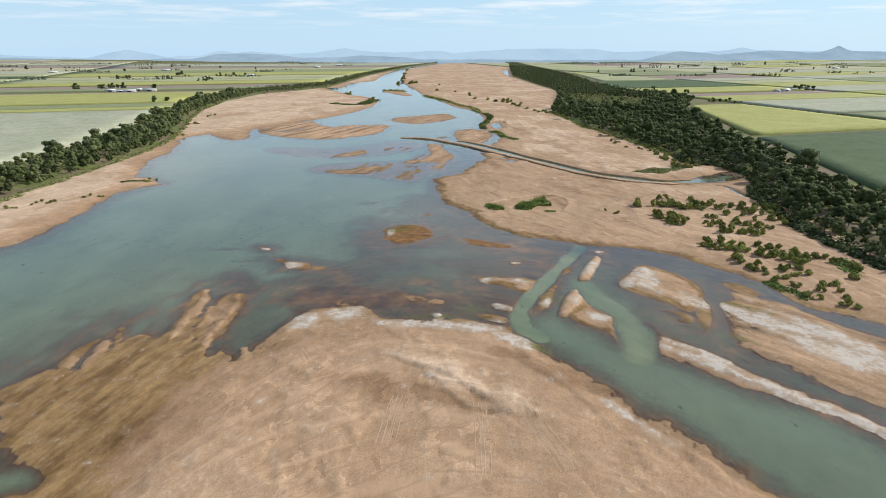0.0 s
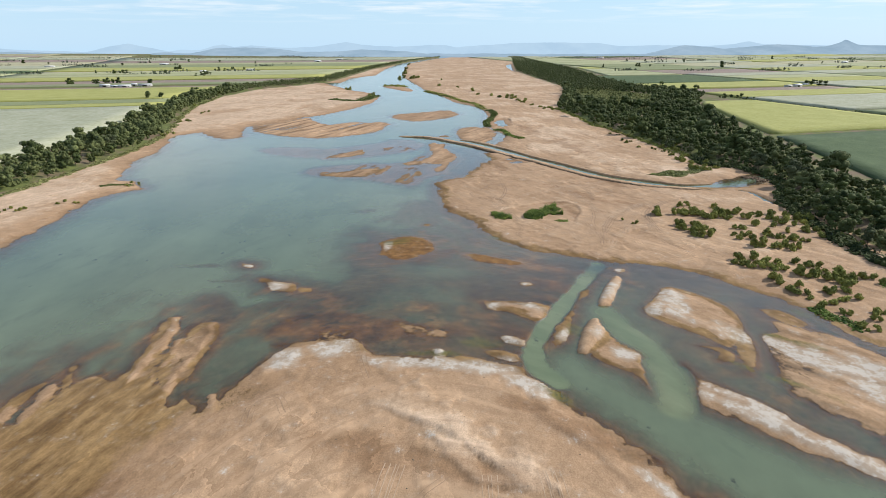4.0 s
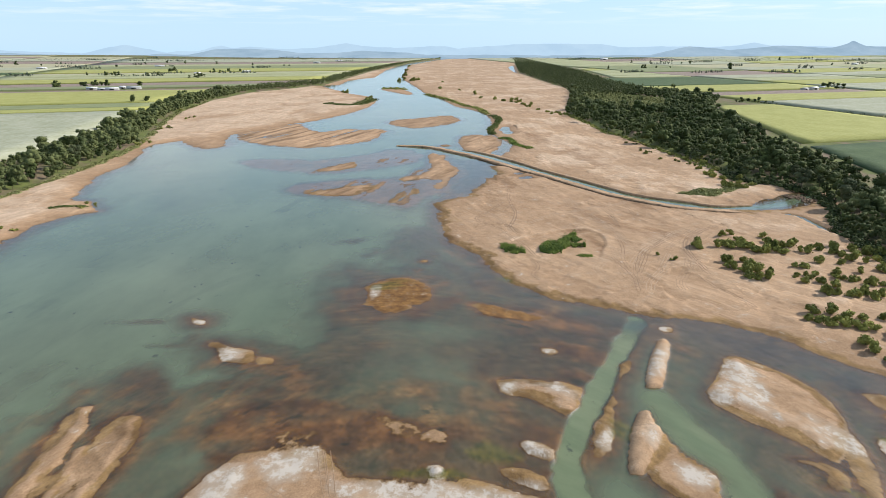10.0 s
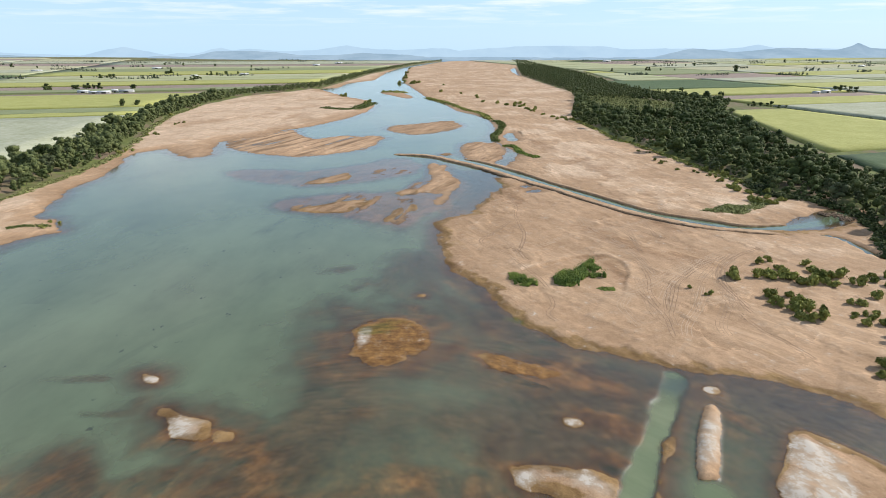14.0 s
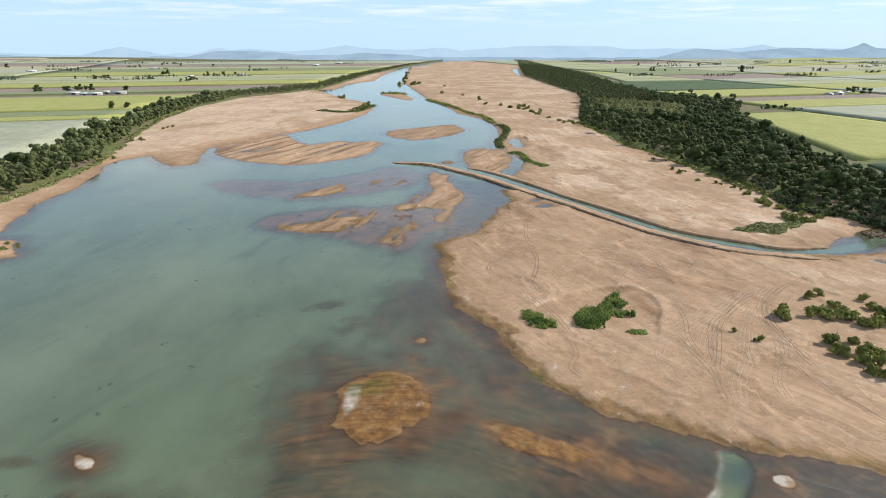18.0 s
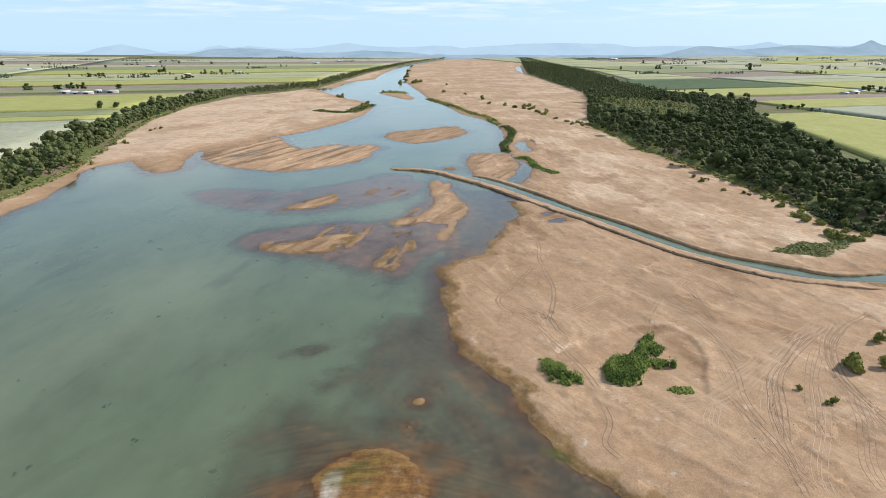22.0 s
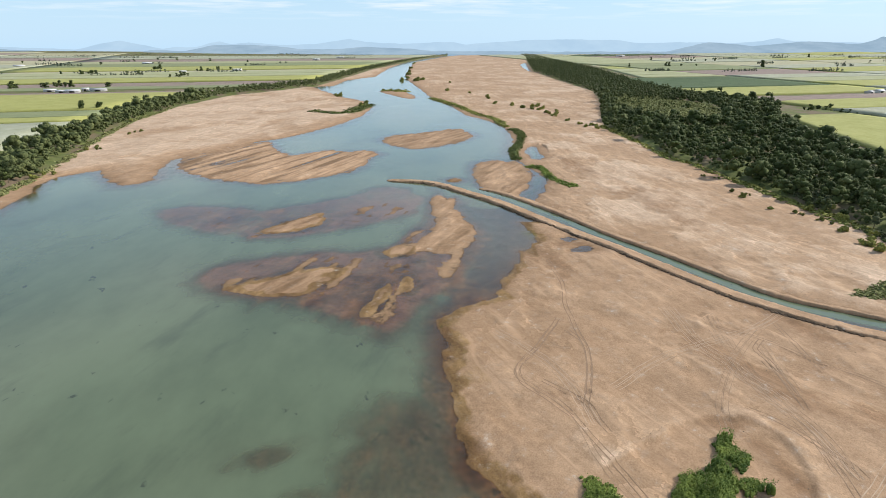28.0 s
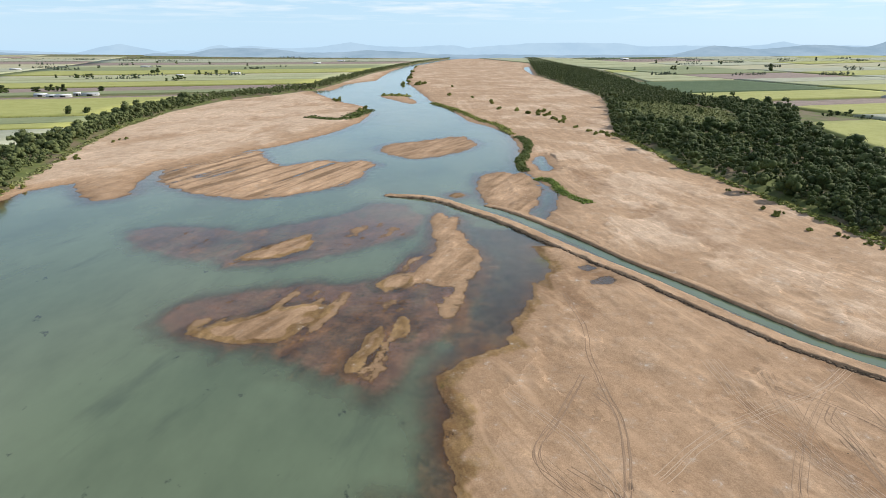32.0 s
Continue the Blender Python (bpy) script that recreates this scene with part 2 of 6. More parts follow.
def water_material():
    m, nt, p = material("river_water")
    nt.nodes.remove(p)
    streak, fine, up = micro_relief(nt)
    swirl = noise_at(nt, 0.018, 5.0, 0.6, (1, 0.5, 1), 0.4)
    drift = flow_noise(nt, 0.05, 0.25, 6.0, 0.62)
    deep = math_node(nt, "SUBTRACT", attr(nt, "depth"), up)
    d = math_node(nt, "MULTIPLY", math_node(nt, "MAXIMUM", deep, 0.0), remap(nt, swirl, 0.3, 0.7, 1.1, 1.9))
    turb = math_node(nt, "SUBTRACT", 1.0, math_node(nt, "POWER", 2.718, math_node(nt, "MULTIPLY", math_node(nt, "POWER", d, 1.8), -1.0)))
    silt = blend(nt, remap(nt, swirl, 0.35, 0.65), (0.108, 0.138, 0.080), (0.152, 0.188, 0.110))
    silt = blend(nt, remap(nt, drift, 0.58, 0.72, 0.0, 0.5), silt, (0.068, 0.082, 0.054))
    silt = blend(nt, attr(nt, "milky"), silt, blend(nt, remap(nt, drift, 0.4, 0.6), (0.135, 0.172, 0.088), (0.205, 0.235, 0.125)))
    silt = blend(nt, attr(nt, "teal"), silt, (0.045, 0.088, 0.086))
    tuft = noise_at(nt, 0.13, 4.0, 0.62, (1, 0.7, 1), 0.3)
    silt = blend(nt, remap(nt, tuft, 0.665, 0.71, 0.0, 0.75), silt, (0.040, 0.050, 0.036))
    dif = nd(nt, "ShaderNodeBsdfDiffuse", {0: silt})
    clear = nd(nt, "ShaderNodeBsdfTransparent", {0: (0.97, 0.98, 0.96, 1)})
    body = nd(nt, "ShaderNodeMixShader", {0: turb, 1: clear.outputs[0], 2: dif.outputs[0]})
    ripple = noise_at(nt, 0.9, 4.0, 0.6, (1, 0.6, 1), 0.3)
    nrm = bump(nt, ripple, 0.2, 0.12)
    fres = nd(nt, "ShaderNodeFresnel", {"IOR": 1.52, "Normal": nrm})
    gl = nd(nt, "ShaderNodeBsdfGlossy", {"Color": (1, 1, 1, 1), "Roughness": 0.09, "Normal": nrm})
    film_ = nd(nt, "ShaderNodeMixShader", {0: fres.outputs[0], 1: body.outputs[0], 2: gl.outputs[0]})
    bare = nd(nt, "ShaderNodeBsdfTransparent", {0: (1, 1, 1, 1)})
    out = nd(nt, "ShaderNodeMixShader", {0: remap(nt, deep, -0.004, 0.012), 1: bare.outputs[0], 2: film_.outputs[0]})
    nt.links.new(out.outputs[0], nt.nodes["Material Output"].inputs[0])
    return m


def leaf_material(name, dark, light, yellow=0.0):
    m, nt, p = material(name)
    geo = nt.nodes.new("ShaderNodeNewGeometry")
    info = nt.nodes.new("ShaderNodeObjectInfo")
    patch = noise_at(nt, 0.075, 2.0, 0.55)
    f = math_node(nt, "ADD", math_node(nt, "MULTIPLY", geo.outputs["Random Per Island"], 0.4), math_node(nt, "MULTIPLY", info.outputs["Random"], 0.25))
    tuft = noise_at(nt, 0.45, 2.0, 0.5)
    f = math_node(nt, "ADD", f, math_node(nt, "MULTIPLY", math_node(nt, "SUBTRACT", tuft, 0.5), 0.9))
    f = math_node(nt, "ADD", f, math_node(nt, "MULTIPLY", math_node(nt, "SUBTRACT", patch, 0.42), 1.7), True)
    plug(nt, p.inputs["Base Color"], mixc(nt, f, dark, light))
    p.inputs["Roughness"].default_value = 0.7
    p.inputs["Specular IOR Level"].default_value = 0.1
    return m


def plain_material(name, a, b, scale=0.4, rough=0.85, metal=0.0, stretch=(1, 1, 1), turn=0.0, relief=0.3, dist=0.2):
    m, nt, p = material(name)
    n1 = noise_at(nt, scale, 6.0, 0.65, stretch, turn)
    n2 = noise_at(nt, scale * 0.12, 4.0, 0.6)
    f = math_node(nt, "ADD", math_node(nt, "MULTIPLY", n1, 0.55), math_node(nt, "MULTIPLY", n2, 0.45))
    plug(nt, p.inputs["Base Color"], mixc(nt, remap(nt, f, 0.36, 0.64), a, b))
    p.inputs["Roughness"].default_value = rough
    p.inputs["Metallic"].default_value = metal
    p.inputs["Specular IOR Level"].default_value = 0.25
    plug(nt, p.inputs["Normal"], bump(nt, n1, relief, dist))
    return m


GROUND = ground_material()
WATER = water_material()
LEAF = leaf_material("river_gum_leaves", (0.020, 0.033, 0.013), (0.115, 0.140, 0.046))
LEAF_BELT = leaf_material("belt_tree_leaves", (0.045, 0.062, 0.024), (0.185, 0.205, 0.080))
LEAF_GREY = leaf_material("paperbark_leaves", (0.045, 0.06, 0.03), (0.14, 0.155, 0.075))
LEAF_BUSH = leaf_material("shrub_leaves", (0.10, 0.115, 0.03), (0.37, 0.37, 0.10))
LEAF_VINE = leaf_material("vine_leaves", (0.045, 0.088, 0.02), (0.25, 0.305, 0.065))
LEAF_GRASS = leaf_material("bank_grass_leaves", (0.16, 0.175, 0.06), (0.31, 0.31, 0.125))
LEAF_REED = leaf_material("reed_leaves", (0.06, 0.085, 0.02), (0.17, 0.19, 0.06))
# leaf colour greyed and lifted to carry the haze over far trees
LEAF_HAZED = leaf_material("hazed_leaves", (0.065, 0.085, 0.062), (0.15, 0.175, 0.115))
BARK = plain_material("bark", (0.10, 0.075, 0.05), (0.22, 0.18, 0.13), 3.0)
TRACK = plain_material("pressed_damp_sand", (0.27, 0.178, 0.112), (0.36, 0.245, 0.155), 1.5)
TRACK_DEEP = plain_material("deep_rutted_sand", (0.235, 0.152, 0.095), (0.32, 0.212, 0.133), 1.5)
# dark dug soil; on levee and canal clods the tone is shade
SOIL_AND_SHADE = plain_material("dug_soil_and_shade", (0.085, 0.058, 0.038), (0.21, 0.142, 0.09), 0.9)
TRACK_PALE = plain_material("loosened_dry_sand", (0.40, 0.285, 0.19), (0.50, 0.37, 0.26), 1.5)
ROOF = plain_material("white_painted_sheet_roof", (0.70, 0.71, 0.72), (0.80, 0.80, 0.80), 0.8, 0.45)
ROOF_GREY = plain_material("weathered_sheet_roof", (0.36, 0.37, 0.38), (0.50, 0.50, 0.50), 0.8, 0.5)
WALL = plain_material("pale_sheet_wall", (0.45, 0.44, 0.41), (0.58, 0.57, 0.54), 0.8, 0.6)
DARK = plain_material("unlit_inside_dark", (0.02, 0.02, 0.02), (0.04, 0.04, 0.04), 0.8, 0.6)
ROW = 0.29
# muted base colours: haze over the plain is mixed into the crops
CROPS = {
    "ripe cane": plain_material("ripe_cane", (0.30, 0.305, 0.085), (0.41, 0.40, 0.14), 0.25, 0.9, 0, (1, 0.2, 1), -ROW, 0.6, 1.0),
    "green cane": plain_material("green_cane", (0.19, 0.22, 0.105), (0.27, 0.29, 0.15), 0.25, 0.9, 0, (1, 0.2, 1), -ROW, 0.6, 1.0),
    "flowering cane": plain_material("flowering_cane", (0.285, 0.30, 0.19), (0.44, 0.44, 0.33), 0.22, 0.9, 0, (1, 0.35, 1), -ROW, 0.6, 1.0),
    "hazed cane": plain_material("hazed_cane", (0.30, 0.315, 0.16), (0.42, 0.42, 0.25), 0.22, 0.9, 0, (1, 0.3, 1), -ROW, 0.6, 1.0),
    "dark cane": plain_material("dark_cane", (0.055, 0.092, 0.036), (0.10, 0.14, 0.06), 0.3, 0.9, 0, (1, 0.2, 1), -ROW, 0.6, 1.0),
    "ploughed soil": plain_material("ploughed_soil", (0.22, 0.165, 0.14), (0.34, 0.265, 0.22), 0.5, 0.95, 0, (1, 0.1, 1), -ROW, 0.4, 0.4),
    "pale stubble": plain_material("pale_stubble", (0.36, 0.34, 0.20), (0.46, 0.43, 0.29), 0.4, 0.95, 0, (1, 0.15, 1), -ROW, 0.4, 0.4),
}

# ---------------------------------------------------------------- mesh helpers


def mesh_from(name, verts, faces, mat=None, smooth=False):
    """One mesh from arrays of vertices and of triangles or quads."""
    me = bpy.data.meshes.new(name)
    verts, faces = np.asarray(verts, np.float32), np.asarray(faces, np.int32)
    k = faces.shape[1]
    me.vertices.add(len(verts)); me.vertices.foreach_set("co", verts.ravel())
    me.loops.add(faces.size); me.loops.foreach_set("vertex_index", faces.ravel())
    me.polygons.add(len(faces))
    me.polygons.foreach_set("loop_start", np.arange(0, faces.size, k, dtype=np.int32))
    if smooth:
        me.polygons.foreach_set("use_smooth", np.ones(len(faces), bool))
    me.update(calc_edges=True)
    if mat:
        me.materials.append(mat)
    return me


def part(name, data, parent, label=""):
    ob = new(name, data)
    ob.parent = parent
    return tagged(ob, label)


def vn(x, y, size, seed):
    """Smooth value noise in 0..1 on a lattice of that size."""
    tab = np.random.RandomState(seed).rand(256, 256).astype(np.float32)
    fx, fy = x / size, y / size
    ix, iy = np.floor(fx).astype(np.int64), np.floor(fy).astype(np.int64)
    u, v = (fx - ix).astype(np.float32), (fy - iy).astype(np.float32)
    u, v = u * u * (3 - 2 * u), v * v * (3 - 2 * v)
    i0, i1, j0, j1 = ix % 256, (ix + 1) % 256, iy % 256, (iy + 1) % 256
    return (tab[i0, j0] * (1 - u) + tab[i1, j0] * u) * (1 - v) + (tab[i0, j1] * (1 - u) + tab[i1, j1] * u) * v


def fbm(x, y, size, seed, octaves=3):
    s, a, t = 0.0, 1.0, 0.0
    for k in range(octaves):
        s, t, a, size = s + a * (vn(x, y, size, seed + k) - 0.5), t + a, a * 0.55, size * 0.47
    return s / t


def rounded(pts, n=4, closed=True):
    """A smooth line through the given points."""
    p = np.array(pts, float)
    q = np.vstack([p[-1:], p, p[:2]]) if closed else np.vstack([2 * p[:1] - p[1:2], p, 2 * p[-1:] - p[-2:-1]])
    out = []
    for i in range(len(q) - 3):
        a, b, c, d = q[i : i + 4]
        for s in np.arange(n) / n:
            out.append(0.5 * (2 * b + (c - a) * s + (2 * a - 5 * b + 4 * c - d) * s * s + (3 * b - a - 3 * c + d) * s ** 3))
    if not closed:
        out.append(p[-1])
    return np.array(out)


def line_distance(line, x, y, closed):
    best = np.full(x.shape, 1e12, np.float32)
    inside = np.zeros(x.shape, bool)
    m = len(line)
    for i in range(m if closed else m - 1):
        (ax, ay), (bx, by) = line[i], line[(i + 1) % m]
        dx, dy = bx - ax, by - ay
        t = np.clip(((x - ax) * dx + (y - ay) * dy) / (dx * dx + dy * dy + 1e-9), 0, 1)
        best = np.minimum(best, (x - ax - t * dx) ** 2 + (y - ay - t * dy) ** 2)
        if closed and ay != by:
            inside ^= ((ay > y) != (by > y)) & (x < ax + (y - ay) / (by - ay) * dx)
    best = np.sqrt(best)
    return np.where(inside, best, -best) if closed else best


def near(line, x, y, margin):
    lo, hi = line.min(0) - margin, line.max(0) + margin
    return np.where((x > lo[0]) & (x < hi[0]) & (y > lo[1]) & (y < hi[1]))[0]


def sstep(v, a, b):
    t = np.clip((v - a) / (b - a), 0, 1)
    return t * t * (3 - 2 * t)


def rise(x, y):
    """The far plain climbs very gently towards the hills."""
    far = np.hypot(x, y - 180)
    side = np.clip((abs(x) - 0.1 * np.maximum(y, 0)) / 2200, 0, 1)
    return np.interp(far, [0, 1700, 2800, 3800, 5000, 5600, 9000], [0, 0, 1.5, 5, 12, 16, 20]) + np.interp(far, [2600, 3800, 5000, 6500], [0, 4, 11, 17]) * side * side * (3 - 2 * side)


# ---------------------------------------------------------------- the plan: shores, bars and banks
# dry land and bars: outline, crest height, run of the beach, wobble of the edge
LEFT_LAND = [(-330, -300), (-300, 100), (-288, 280), (-281, 353), (-274, 375), (-278, 426), (-286, 498), (-278, 520), (-267, 539), (-284, 564),
             (-308, 575), (-332, 661), (-337, 719), (-352, 787), (-364, 815), (-368, 850), (-346, 880), (-316, 839), (-291, 817), (-279, 825),
             (-273, 844), (-291, 888), (-299, 930), (-292, 952), (-273, 989), (-251, 1049), (-228, 1072), (-199, 1134), (-170, 1218),
             (-154, 1328), (-154, 1450), (-191, 1571), (-254, 1666), (-333, 1840), (-385, 1960), (-330, 1986), (-336, 2209), (-304, 2316), (-270, 2406), (-285, 2992), (-264, 3653), (-172, 4355), (-31, 5085), (80, 5268), (450, 6000), (-3000, 5500), (-3000, -300)]
RIGHT_BAR = [(-45, 1612), (-142, 2214), (-169, 2503), (-218, 3654), (-66, 4575), (147, 5267), (470, 6000), (900, 6000), (800, 640), (330, 640),
             (299, 603), (281, 594), (263, 579), (237, 561), (211, 556), (187, 560), (167, 578), (146, 607), (133, 632), (115, 661), (94, 692),
             (81, 723), (60, 768), (72, 800), (84, 850), (78, 880), (66, 937), (61, 980), (73, 1066), (73, 1179), (51, 1264), (19, 1331), (-9, 1500)]
BUSH_BAR = [(46, 715), (51, 677), (40, 656), (23, 608), (19, 588), (-1, 574), (-10, 560), (-5, 538), (-4, 518), (-1, 495), (0, 478), (5, 465),
            (15, 451), (21, 444), (27, 417), (38, 397), (51, 384), (72, 371), (87, 363), (101, 359), (118, 357), (130, 350), (142, 342),
            (154, 322), (165, 310), (173, 296), (176, 273), (180, 263), (194, 252), (205, 236), (240, 200), (330, 130), (600, 60), (600, 560),
            (306, 575), (290, 563), (266, 549), (235, 542), (197, 544), (178, 556), (158, 576), (136, 602), (110, 645), (90, 678), (66, 715)]
FRONT_FLAT = [(-132, 144), (-120, 143), (-129, 149), (-144, 160), (-165, 190), (-159.9, 200.1), (-153.4, 205.6), (-141.0, 202.7), (-141.4, 217.3), (-140.2, 223.0), (-135.5, 230.9), (-127.5, 233.5), (-117.7, 227.6), (-113.9, 234.2), (-102.7, 224.2), (-95.4, 214.4), (-94.6, 223.7), (-86.0, 212.2), (-81.2, 214.3), (-78.5, 226.1), (-74.5, 236.0), (-71.2, 245.5), (-67.1, 248.9),
              (-66, 264), (-51, 263), (-40, 266), (-28, 254), (-12, 250), (4, 250), (23, 247), (32, 236), (38, 228), (43, 213), (54, 202),
              (60, 188), (68, 176), (78, 164), (88, 147), (100, 125), (130, 60), (140, -300), (-200, -300), (-160, 100)]
FRONT_DRY = [(-104, 100), (-96, 134), (-97, 154), (-94, 186), (-86, 206), (-75, 220), (-69, 250), (-61, 258), (-39, 258), (-22, 249), (-6, 247),
             (22, 242), (36, 226), (44, 208), (56, 190), (74, 164), (90, 134), (115, 60), (120, -300), (-150, -300)]
LONG_BAR = [(95, 246), (97, 236), (107, 223), (116, 211), (122, 199), (130, 190), (140, 179), (152, 165), (190, 130), (182, 122), (144, 161),
            (138, 171), (128, 179), (121, 184), (111, 192), (103, 203), (92, 214), (89, 224), (93, 230)]
WHITE_BAR = [(129.9, 245.9), (135.5, 261.1), (144.3, 272.2), (153.1, 278.7), (163.2, 270.1), (174.5, 262.4), (186.7, 240.3), (230, 190), (300, 120), (220, 110), (148.4, 186.1), (143.3, 198.3), (137.1, 208.0), (129.8, 217.9), (126.8, 229.2)]
RIPPLE_BAR = [(-278, 894), (-247, 865), (-217, 842), (-180, 829), (-149, 833), (-130, 853), (-113, 864), (-95, 902), (-91, 949), (-83, 969),
              (-103, 993), (-126, 986), (-148, 992), (-170, 970), (-185, 965), (-209, 1000), (-227, 1045), (-250, 1046), (-272, 985), (-290, 947)]
BARS = [  # outline, crest, run, wobble
    (LEFT_LAND, 2.5, 16, 2.6), (RIGHT_BAR, 1.9, 9, 2.0), (BUSH_BAR, 1.45, 14, 2.2), (FRONT_FLAT, 0.13, 10, 3.5), (FRONT_DRY, 1.15, 11, 4.0),
    (LONG_BAR, 0.8, 5, 1.5), (WHITE_BAR, 0.7, 12, 2.5), (RIPPLE_BAR, 0.46, 6, 4.0),
    ([(17, 888), (32, 937), (64, 925), (72, 867), (60, 811), (45, 775), (32, 790), (20, 837)], 0.5, 9, 2.5),
    ([(94, 293), (105, 309), (115, 322), (122, 318), (130, 310), (135, 300), (136, 288), (133, 276), (126, 265), (119, 258), (114, 265), (106, 275), (98, 284)], 0.9, 4, 0.6),
    ([(-154.5, 207.3), (-154.3, 220.2), (-151.2, 230.0), (-149.6, 223.7), (-149.9, 213.5)], 0.2, 3, 0.8), ([(-140.2, 223.0), (-144.5, 234.6), (-145.2, 241.3), (-140.9, 232.2), (-137.9, 222.2)], 0.2, 3, 0.8), ([(-126.1, 233.0), (-124.4, 239.9), (-125.0, 252.5), (-126.9, 268.8), (-129.4, 281.8), (-123.7, 285.7), (-120.5, 268.5), (-117.2, 253.6), (-113.2, 249.1), (-114.3, 240.6), (-117.6, 229.9)], 0.09, 4, 2.2),
    ([(-114.4, 230.1), (-109.0, 232.0), (-109.2, 239.6), (-113.3, 249.0), (-112.9, 259.2), (-114.1, 268.1), (-112.5, 278.7), (-105.6, 280.5), (-101.9, 268.8), (-98.0, 254.8), (-98.2, 245.0), (-97.6, 235.7), (-97.1, 231.1)], 0.10, 4, 2.2), ([(121.9, 259.3), (131.2, 272.5), (130.8, 261.4), (125.6, 248.3), (117.6, 236.8), (119.2, 247.2)], 0.4, 3, 0.6), ([(151.5, 295.7), (159.2, 293.7), (164.0, 281.4), (159.1, 277.4), (152.4, 286.0)], 0.3, 3, 0.6),
    ([(105, 260), (113, 258), (118, 253), (114, 246), (110, 248), (113, 255)], 0.4, 4, 1.0),
    ([(74, 278), (77, 263), (80.5, 253), (82, 242), (83, 231), (80, 224.5), (76, 229.5), (73, 238), (65, 244), (61, 255)], 0.42, 4, 0.9),
    ([(95, 348), (101, 349), (100, 344), (96, 344)], 0.5, 2, 0.4),
    ([(80, 331), (73, 315), (64, 299), (57, 280), (51, 264), (47, 260), (47, 266), (54, 284), (61, 299), (69, 315)], 0.55, 3, 1.0),
    ([(18, 304), (25, 306), (37, 305), (51, 299), (48, 287), (44, 280), (33, 290), (22, 294)], 0.7, 5, 1.0),
    ([(39, 330), (46, 328), (45, 323), (40, 324)], 0.5, 2, 0.4),
    ([(-41, 396), (-36, 403), (-24, 406), (-12, 399), (-6, 386), (-9, 376), (-16, 371), (-22, 364), (-31, 363), (-39, 376)], 0.16, 7, 2.4),
    ([(16, 371), (21, 373), (34, 365), (46, 358), (37, 353), (24, 357), (18, 362)], 0.09, 6, 2.2),
    ([(-101, 332), (-97, 334), (-88, 328), (-80, 326), (-77, 320), (-79, 316), (-87, 316), (-91, 321), (-96, 328)], 0.6, 3, 0.6),
    ([(-118, 357), (-114, 355), (-110, 354), (-109, 350), (-113, 350)], 0.5, 1.5, 0.4), ([(-76, 321), (-70, 320), (-69, 316), (-74, 316)], 0.3, 2, 0.4),
    ([(-5, 256), (-2, 257), (0, 254), (-2, 252), (-4, 252)], 0.6, 1, 0.2), ([(24, 267), (29, 267), (35, 262), (32, 259), (26, 262)], 0.6, 2, 0.4),
    ([(4, 251), (12, 250), (22, 245), (31, 242), (31, 238), (21, 240), (10, 244)], 0.6, 2, 0.6), ([(16, 255), (25, 255), (30, 250), (29, 246), (20, 249)], 0.6, 2, 0.5),
    ([(-14, 434), (-11, 434), (-11, 431), (-14, 431)], 0.5, 1, 0.1),
    ([(-18, 780), (-4, 781), (-2, 753), (10, 708), (12, 680), (5, 655), (-2, 625), (-8, 609), (-12, 625), (-5, 647), (-22, 654), (-27, 660), (-20, 686), (-14, 718)], 0.75, 7, 2.0),
    ([(-121, 595), (-108, 607), (-93, 619), (-76, 628), (-66, 624), (-70, 604), (-78, 588), (-99, 588)], 0.34, 9, 1.3), ([(-46, 570), (-42, 568), (-36, 585), (-34, 604), (-39, 600), (-42, 584)], 0.16, 5, 1.0),
    ([(-130, 692), (-118, 712), (-98, 737), (-92, 714), (-99, 700), (-116, 688)], 0.34, 6, 1.8), ([(-29, 616), (-24, 610), (-24, 594), (-29, 600)], 0.18, 4, 1.0), ([(-45, 654), (-33, 663), (-29, 652), (-40, 645)], 0.16, 4, 1.2),
    ([(-93, 1064), (-85, 1105), (-51, 1129), (-8, 1163), (15, 1154), (22, 1095), (0, 1047), (-31, 1011), (-59, 1010)], 0.6, 14, 3.0),
    ([(-184, 1812), (-149, 1846), (-117, 1783), (-85, 1658), (-98, 1620), (-143, 1710)], 1.0, 14, 3.0), ([(-8, 844), (-1, 852), (6, 844), (-1, 836)], 0.3, 4, 1.0),
]
# heaps of dug and wind-blown sand that stand steeply over the bars: outline, height, run of the slope
MOUNDS = [
    ([(91, 336), (95, 333.5), (88, 316), (82, 303), (78, 293), (72, 292), (74, 300), (81, 318)], 1.9, 1.6),
    ([(67, 284), (73.5, 283), (74, 276), (69.5, 268), (61, 255), (56.5, 252.5), (54.5, 255.7), (57.7, 266), (62.7, 277)], 2.1, 1.8),
    ([(95, 296), (104, 307), (115, 321), (120, 316), (117, 304), (114, 290), (112, 274), (108, 277), (100, 286)], 1.5, 3.5),
    ([(-20.6, 220), (-13, 224.5), (-7.4, 217), (-7.7, 204.5), (-15, 203), (-20, 211)], 2.0, 2.6),
    ([(-33, 214), (-26, 217), (-22, 213), (-28, 210)], 1.7, 2.0), ([(1, 203), (10, 205), (16, 198), (8, 193), (0, 196)], 1.7, 3.0),
    ([(44, 276), (50, 288), (56, 300), (60, 299), (54, 284), (48, 271)], 0.8, 1.2),
]
